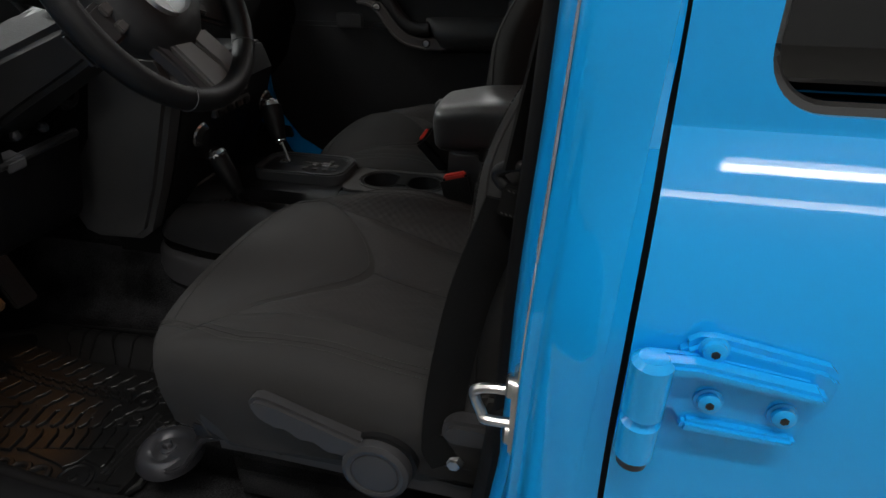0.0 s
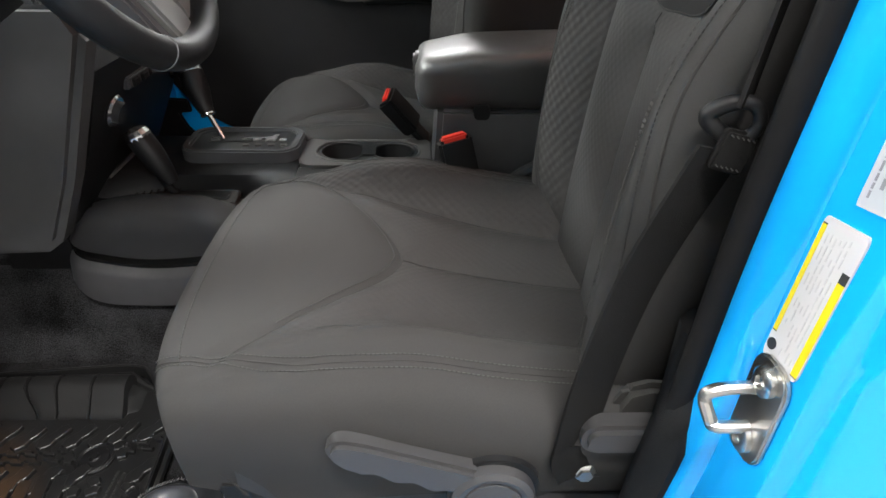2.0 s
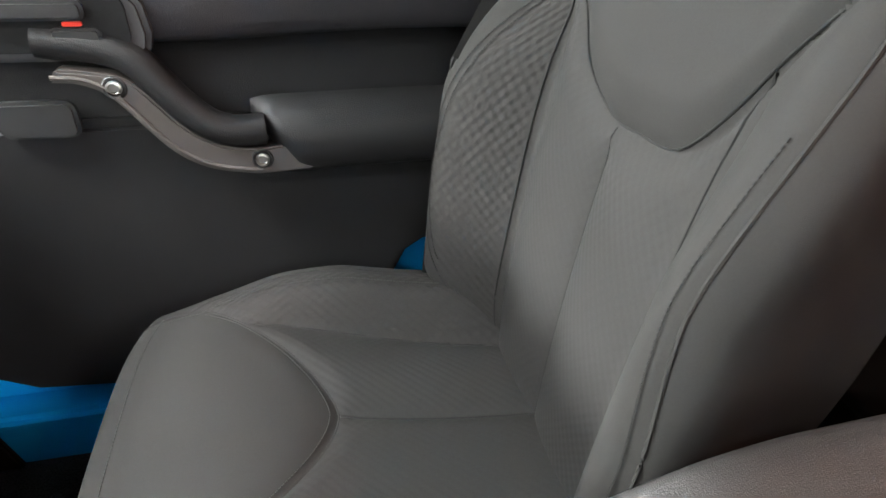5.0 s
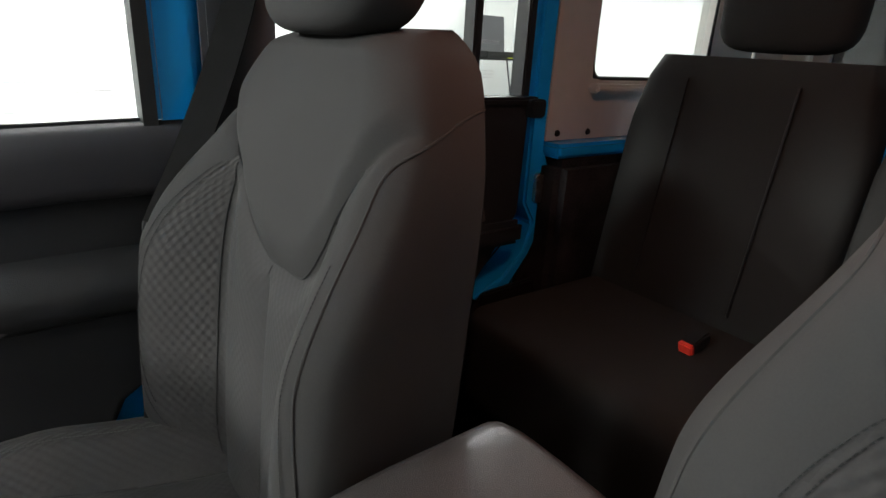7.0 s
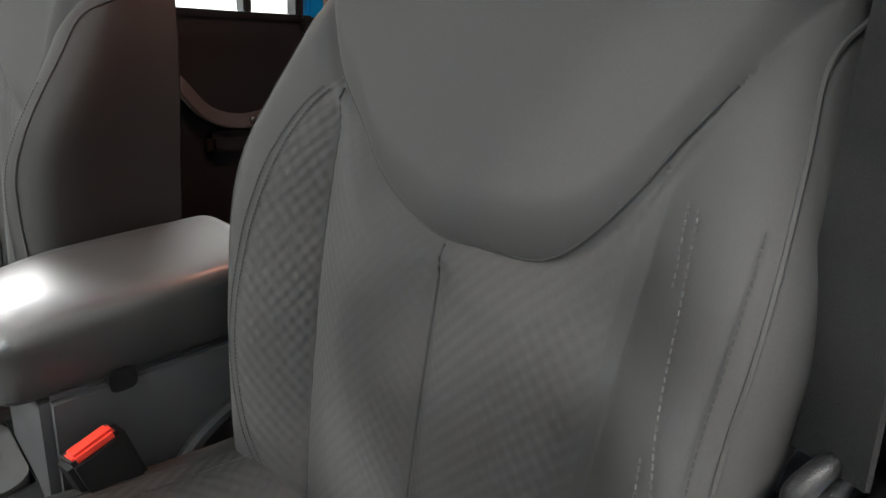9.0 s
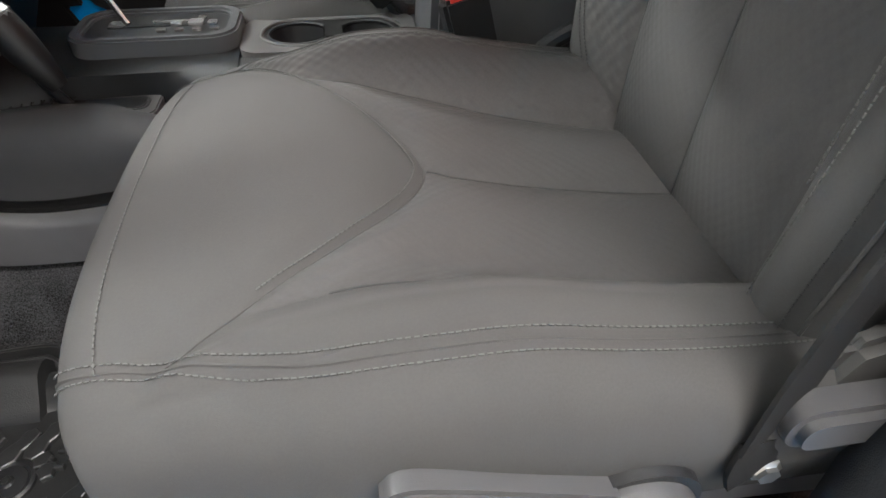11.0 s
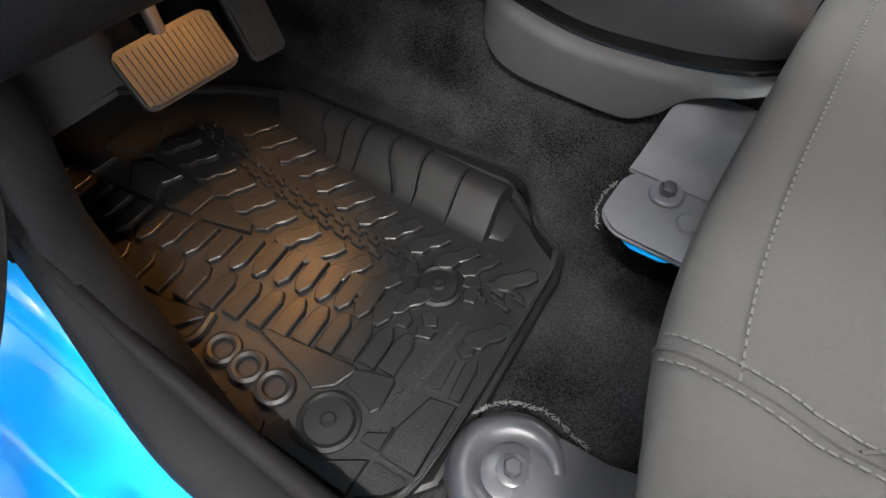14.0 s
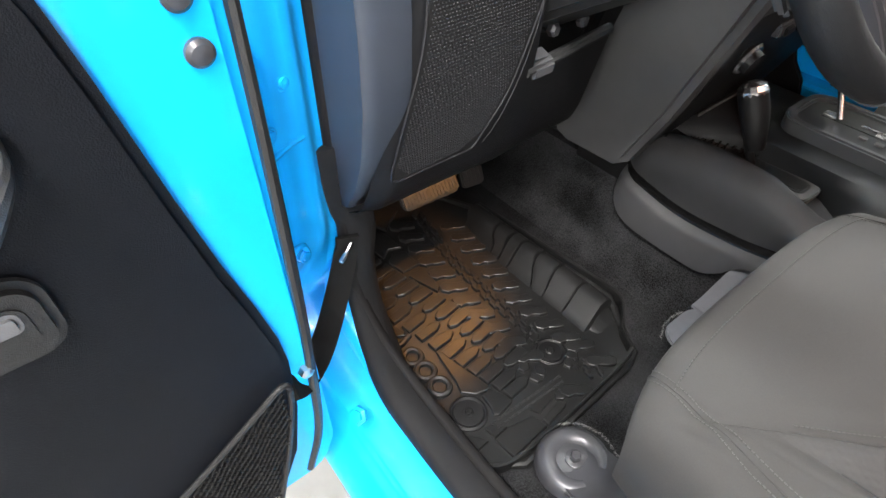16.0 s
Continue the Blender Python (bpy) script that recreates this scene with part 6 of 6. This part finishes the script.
solid("passenger_kick_panel", prism([(-.60, FLOOR), (-.30, FLOOR), (-.325, .650), (-.358, .688), (-.376, .730), (-.34, .732), (-.345, .768), (-.385, .772), (-.455, .772), (-.460, 1.0), (-.60, 1.0)], "y", .645, .658), BLACK, "black kick panel in passenger foot well", "trim", kind="structure", bevel=.004)
pbelt = thing("seat_belt", (.37, .62, 1.1), "black webbing seat belt beside passenger seat", "seat belt")
part("webbing", tube(smooth_path([(.585, .668, 1.66), (.515, .655, 1.44), (.445, .640, 1.28), (.385, .622, 1.17)], 6), 0, flat=(.046, .003), up=(-.6, -.8, 0)), WEBBING, pbelt)
part("webbing", tube(smooth_path([(.386, .640, 1.15), (.380, .642, 1.05), (.369, .640, .96), (.360, .638, .88), (.356, .632, .80)], 6), 0, flat=(.046, .003), up=(-.3, -.9, 0)), WEBBING, pbelt)
ring = [Vector((.392, .640, 1.165)) + Vector((math.cos(a) * .021, 0, math.sin(a) * .021)) for a in (2 * math.pi * i / 24 for i in range(25))]
part("guide_ring", tube(ring, .0055, 8, up=(0, 1, 0)), BLACK, pbelt, "black plastic belt guide ring")
part("belt_anchor", box((.03, .012, .06), Matrix.Translation((.357, .634, .80))), DARKSTEEL, pbelt, bevel=.004)

# rear door of the passenger side
rdoor = thing("rear_passenger_door", (.9, .70, .6), "closed rear door with black plastic inner trim", "car door")
part("door_shell", prism([(.57, .62), (.94, .62), (.985, .80), (1.03, .905), (1.14, 1.0), (1.15, 1.33), (.57, 1.33)], "y", .712, .775), BLUE, rdoor, bevel=.01)
part("inner_trim", prism([(.575, .64), (.95, .64), (.985, .82), (1.02, .915), (1.10, 1.02), (1.142, 1.08), (1.148, 1.335), (.575, 1.33)], "y", .676, .711), TRIM, rdoor, bevel=.012)
part("top_rail", cuboid(.575, 1.165, .668, .72, 1.318, 1.338), BLACK, rdoor, bevel=.006)
part("corner_latch", prism(rounded(1.125, 1.17, 1.296, 1.335, .01), "y", .655, .675), BLACK, rdoor, bevel=.004)
part("door_armrest", cuboid(.86, 1.13, .64, .676, 1.02, 1.075), TRIM, rdoor, bevel=.014)
part("pull_bracket", tube(smooth_path([(.77, .655, 1.215), (.80, .648, 1.19), (.85, .642, 1.13), (.90, .640, 1.105), (.96, .642, 1.10), (1.01, .650, 1.105)], 8), 0, flat=(.034, .014), up=(.3, -1, .2)), PULL, rdoor, "satin grey door pull bracket", bevel=.003)
for x, z in ((.785, 1.205), (.965, 1.10)):
    part("bracket_screw", lathe([(.009, 0), (.009, .003), (.005, .004), (.001, .004)], at((x, .636, z), (0, -1, 0)), 18), STEEL, rdoor)
part("release_bezel", prism(rounded(.70, .80, 1.225, 1.30, .02), "y", .660, .676), GREY, rdoor, bevel=.005)
part("release_lever", prism(rounded(.715, .785, 1.25, 1.275, .008), "y", .650, .662), BLACK, rdoor, bevel=.003)
part("frame_post", cuboid(1.128, 1.150, .69, .735, 1.335, 1.86), RUBBER, rdoor, bevel=.004)
part("glass_divider", cuboid(.992, 1.012, .695, .735, 1.335, 1.86), RUBBER, rdoor, "black window divider", bevel=.004)
pane = part("window_pane", cuboid(.575, 1.13, .722, .726, 1.335, 1.86), GLASS, rdoor, "clear side glass", smooth=0)
pane.visible_shadow = False
for x0 in (.95, 1.05):
    for k in range(3):
        part("glass_mark", cuboid(x0 - .02, x0 + .02, .7205, .7215, 1.386 - .0065 * k, 1.3873 - .0065 * k), ETCHED, rdoor, smooth=0)
solid("rear_pillar", prism([(1.03, .885), (1.06, .905), (1.11, .925), (1.17, .98), (1.19, 1.05), (1.158, 1.10), (1.158, 1.86), (1.205, 1.86), (1.205, 1.22), (1.24, 1.16), (1.235, 1.06), (1.19, .97), (1.13, .895), (1.08, .875)], "y", .682, .76), BLUE, "blue painted pillar behind rear door", "pillar", kind="structure", bevel=.006)
solid("rear_step_trim", prism([(.955, .56), (1.20, .56), (1.20, .915), (1.045, .905), (.995, .84), (.965, .70)], "y", .664, .680), BLACK, "black trim at foot of rear pillar", "trim", kind="structure", bevel=.004)
rs = thing("door_striker", (1.19, .67, 1.14), "small steel striker on the rear pillar", "striker")
part("plate", prism(rounded(1.18, 1.215, 1.10, 1.17, .012), "y", .672, .684), STEEL, rs, bevel=.002)
part("loop", tube([(1.19, .675, 1.152), (1.172, .662, 1.152), (1.172, .662, 1.128), (1.19, .675, 1.128)], .004, 8), STEEL, rs)
solid("body_rail", cuboid(1.205, 2.2, .64, .76, 1.205, 1.238), BLUE, "blue body rail under the hardtop", "body panel", kind="structure", bevel=.008)
solid("wheel_house", cuboid(1.20, 2.2, .62, .76, FLOOR, 1.205), CARPET, "black trim over the rear wheel house", "trim", kind="structure", bevel=.02)
win = rounded(1.336, 1.80, 1.376, 1.78, .03, 4)


def panel_with_hole(x0, x1, z0, z1, hole, y0, y1):
    """A wall with one opening, of given thickness."""
    bm = bmesh.new()
    hx0, hx1, hz0, hz1 = hole
    for a in ((x0, hx0, z0, z1), (hx1, x1, z0, z1), (hx0, hx1, z0, hz0), (hx0, hx1, hz1, z1)):
        cuboid(a[0], a[1], y0, y1, a[2], a[3], bm)
    return bm


solid("hardtop_side", panel_with_hole(1.207, 2.2, 1.240, 1.862, (1.336, 1.80, 1.376, 1.79), .685, .735), LINER, "pale hardtop side panel with window", "hardtop", kind="structure")
ht = thing("hardtop_window", (1.57, .70, 1.376), "fixed hardtop side window with rubber seal", "window")
part("seal", tube([(x, .690, z) for x, z in [*win, win[0]]], .006, 8), RUBBER, ht)
pane = part("window_pane", prism(rounded(1.338, 1.798, 1.378, 1.788, .028, 4), "y", .712, .716), GLASS, ht, "clear glass", smooth=0)
pane.visible_shadow = False
part("window_ledge", cuboid(1.325, 1.815, .655, .690, 1.345, 1.366), LINER, ht, "pale ledge under the window", bevel=.006)
for x in (1.24, 1.343):
    solid("trim_screw", lathe([(.008, 0), (.006, .004), (.001, .005)], at((x, .684, 1.256), (0, -1, 0)), 12), BLACK, "small black trim screw", "screw")
solid("hardtop_side_far", panel_with_hole(1.207, 2.2, 1.285, 1.862, (1.336, 1.80, 1.376, 1.79), -.79, -.74), LINER, "pale hardtop side panel on the driver side", "hardtop", kind="structure")
solid("hardtop_back", cuboid(2.2, 2.24, -.79, -.60, .6, 1.862), LINER, "pale hardtop rear corner", "hardtop", kind="structure")
solid("hardtop_rear", cuboid(2.2, 2.24, .55, .76, .6, 1.862), LINER, "pale hardtop rear corner", "hardtop", kind="structure")
solid("tailgate", cuboid(2.2, 2.26, -.60, .55, .6, 1.25), BLUE, "blue tailgate", "tailgate", kind="structure", bevel=.02)
solid("wheel_house_trim", cuboid(.93, 1.22, .762, .776, .50, 1.22), BLACK, "black trim below the rear pillar", "trim", kind="structure")
solid("body_side_far", cuboid(.56, 2.2, .778, .80, .45, 1.235), BLUE, "blue body side on the passenger side", "body panel", kind="structure", bevel=.008)
# Unseen pane added to keep lamp light from behind off the bench.
solid("rear_window", cuboid(2.215, 2.221, -.60, .55, 1.25, 1.862), glass("light_cut_glass", (.12, .12, .12), .08), "unseen rear window, tinted dark to hold back light", "window", kind="structure")
solid("car_roof", cuboid(-.42, 2.24, -.78, .775, 1.864, 1.90), LINER, "pale hardtop roof lining", "roof", kind="structure")

# rear bench
rear = thing("bench_seat", (1.2, .1, FLOOR), "dark cloth split rear bench seat", "car seat")
DARKCLOTH = surface("rear_cloth", (.0225, .023, .022), .9, vary=.12, scale=500, bump=.4, bump_scale=1200, spec=.2)


def cushion_box(x0, x1, y0, y1, z0, z1, r):
    """A soft block with wide round edges."""
    bm = cuboid(x0, x1, y0, y1, z0, z1)
    bmesh.ops.bevel(bm, geom=bm.edges[:], offset=r, segments=5, affect="EDGES", profile=.6)
    return bm


part("bench", cushion_box(.93, 1.42, -.56, .60, .70, .935, .05), DARKCLOTH, rear, smooth=60)
part("bench_base", cuboid(.98, 1.42, -.54, .58, FLOOR, .70), BLACK, rear, bevel=.02)
for y0, y1 in ((.115, .60), (-.56, .105)):
    loops = []
    for i in range(14):
        t = i / 13
        z = .88 + .56 * t
        x = 1.30 + .09 * t
        w = .5 * (y1 - y0) * (1 - .10 * ease(.7, 1, t)) * (1 if i not in (0, 13) else .94)
        c, th = (y0 + y1) / 2, .11 * (1 if i not in (0, 13) else .7)
        ring = []
        for j in range(24):
            q = 2 * math.pi * j / 24
            cx, cy = math.copysign(abs(math.cos(q)) ** .4, math.cos(q)), math.copysign(abs(math.sin(q)) ** .3, math.sin(q))
            ring.append((x + .05 + cx * th / 2, c + cy * w, z))
        loops.append(ring)
    back = part("bench_back", rings(loops), DARKCLOTH, rear, "dark cloth split backrest", smooth=60)
    c = (y0 + y1) / 2
    for s in (-.11, .11):
        part("back_seam", tube([(1.30 + .09 * t - .008, c + s, .88 + .56 * t) for t in (.15, .4, .7, .92)], .003, 6), BLACK, back)
for yc in (.325, -.28):
    loops = []
    for i in range(15):
        t = math.pi * (i / 14 - .5)
        h, k = math.copysign(abs(math.sin(t)) ** .5, math.sin(t)), max(.02, math.cos(t)) ** .45
        loops.append([(1.44 + math.copysign(abs(math.cos(q)) ** .6, math.cos(q)) * .05 * k, yc + math.copysign(abs(math.sin(q)) ** .5, math.sin(q)) * .125 * k, 1.535 + h * .085) for q in (2 * math.pi * j / 24 for j in range(24))])
    part("headrest", rings(loops), DARKCLOTH, rear, "dark cloth headrest", smooth=60)
    for s in (-.05, .05):
        part("headrest_post", rod((1.44, yc + s, 1.42), (1.44, yc + s, 1.49), .006), STEEL, rear)
for y in (.235, -.10):
    b = thing("seat_buckle", (1.16, y, .95), "black rear belt buckle with red button", "seat belt buckle", "seat belt buckles")
    part("housing", box((.05, .03, .026), Matrix.Translation((1.185, y, .952)) @ Matrix.Rotation(-.3, 4, "Y")), BLACK, b, bevel=.004)
    part("release_button", box((.012, .028, .022), Matrix.Translation((1.157, y, .945)) @ Matrix.Rotation(-.3, 4, "Y")), RED, b, "red release button", bevel=.003)
solid("seat_belt", tube([(1.335, .155, .95), (1.36, .16, 1.15), (1.395, .17, 1.40)], 0, flat=(.045, .003), up=(-1, 0, .1)), surface("grey_webbing", (.05, .055, .05), .8), "dark grey rear seat belt on the backrest", "seat belt")

# ---- far side of the garage ----
gdoor = thing("garage_door", (4.6, 8.38, 0), "white painted garage side door", "door")
part("leaf", cuboid(4.22, 5.08, 8.35, 8.388, .01, 2.05), PLASTER, gdoor, bevel=.004)
for a in ((4.14, 4.22, 0, 2.12), (5.08, 5.16, 0, 2.12), (4.22, 5.08, 2.05, 2.12)):
    part("door_trim", cuboid(a[0], a[1], 8.33, 8.39, a[2], a[3]), PLASTER, gdoor, bevel=.004)
part("handle", rod((4.30, 8.35, 1.0), (4.30, 8.29, 1.0), .025), STEEL, gdoor)
part("closer_plate", cuboid(5.0, 5.03, 8.33, 8.349, 1.10, 1.25), STEEL, gdoor)
sw = thing("wall_keypad", (3.94, 8.38, 1.37), "small dark wall keypad", "keypad")
part("case", cuboid(3.88, 4.0, 8.36, 8.395, 1.27, 1.45), GREY, sw, bevel=.006)
part("screen", cuboid(3.90, 3.97, 8.352, 8.361, 1.37, 1.43), BLACK, sw)
table = thing("work_table", (6.9, 7.6, 0), "tall folding work table with black top", "table")
part("tabletop", cuboid(5.55, 7.75, 7.25, 7.85, 1.20, 1.235), BLACK, table, bevel=.008)
for x in (5.65, 7.65):
    for y in (7.32, 7.78):
        part("leg", rod((x, y, 0), (x + (.3 if x < 6 else -.3), y, 1.2), .014), DARKSTEEL, table)
        part("leg", rod((x + (.3 if x < 6 else -.3), y, 0), (x, y, 1.2), .014), DARKSTEEL, table)
case = thing("open_case", (6.85, 7.6, 1.235), "open black equipment case standing on the table", "case")
part("tray", cuboid(6.55, 7.25, 7.35, 7.75, 1.236, 1.33), BLACK, case, bevel=.01)
part("lid", box((.70, .04, .58), Matrix.Translation((6.90, 7.80, 1.60)) @ Matrix.Rotation(-.15, 4, "X")), GREY, case, "grey lined lid", bevel=.01)
for x, c, h, t in ((7.38, (.05, .35, .65), .18, "blue spray bottle"), (6.42, (.25, .25, .24), .12, "small grey bottle"), (6.3, (.05, .3, .3), .10, "teal bottle"), (7.5, (.3, .32, .33), .15, "pale plastic bottle")):
    b = thing("bottle", (x, 7.55, 1.235), t + " on the table", "bottle", "bottles on the table")
    m2 = surface("bottle_plastic", c, .4)
    part("body", lathe([(.001, 0), (.04, 0), (.042, h * .6), (.03, h * .8), (.014, h * .85), (.014, h)], Matrix.Translation((x, 7.55, 1.236)), 16), m2, b)
    part("cap", rod((x, 7.55, 1.236 + h), (x, 7.55, 1.27 + h), .016), WHITE, b)
solid("cloth", cuboid(6.95, 7.3, 7.27, 7.34, 1.20, 1.245), surface("yellow_cloth", (.55, .6, .05), .8), "bright yellow cloth on the table edge", "cloth", bevel=.01)
solid("blue_bag", rings([[(5.95 + .22 * math.cos(a) * k, 7.5 + .18 * math.sin(a) * k, z) for a in (2 * math.pi * j / 16 for j in range(16))] for z, k in ((.55, .75), (.65, 1), (.85, .95), (1.0, .6), (1.08, .25))]), surface("blue_bag_cloth", (.02, .12, .6), .6), "blue bag hanging under the table", "bag")
roll = thing("roll_door", (7.97, 1.75, 0), "closed white ribbed roll door", "garage door")
for k in range(29):
    part("slat", cuboid(7.955, 7.99, -1.0, 4.5, .02 + .118 * k, .132 + .118 * k), PLASTER, roll, bevel=.006)
roll2 = thing("roll_door", (1.0, 8.38, 0), "closed white ribbed roll door", "garage door")
for k in range(29):
    part("slat", cuboid(-2.6, 3.2, 8.34, 8.39, .02 + .118 * k, .132 + .118 * k), PLASTER, roll2, bevel=.006)

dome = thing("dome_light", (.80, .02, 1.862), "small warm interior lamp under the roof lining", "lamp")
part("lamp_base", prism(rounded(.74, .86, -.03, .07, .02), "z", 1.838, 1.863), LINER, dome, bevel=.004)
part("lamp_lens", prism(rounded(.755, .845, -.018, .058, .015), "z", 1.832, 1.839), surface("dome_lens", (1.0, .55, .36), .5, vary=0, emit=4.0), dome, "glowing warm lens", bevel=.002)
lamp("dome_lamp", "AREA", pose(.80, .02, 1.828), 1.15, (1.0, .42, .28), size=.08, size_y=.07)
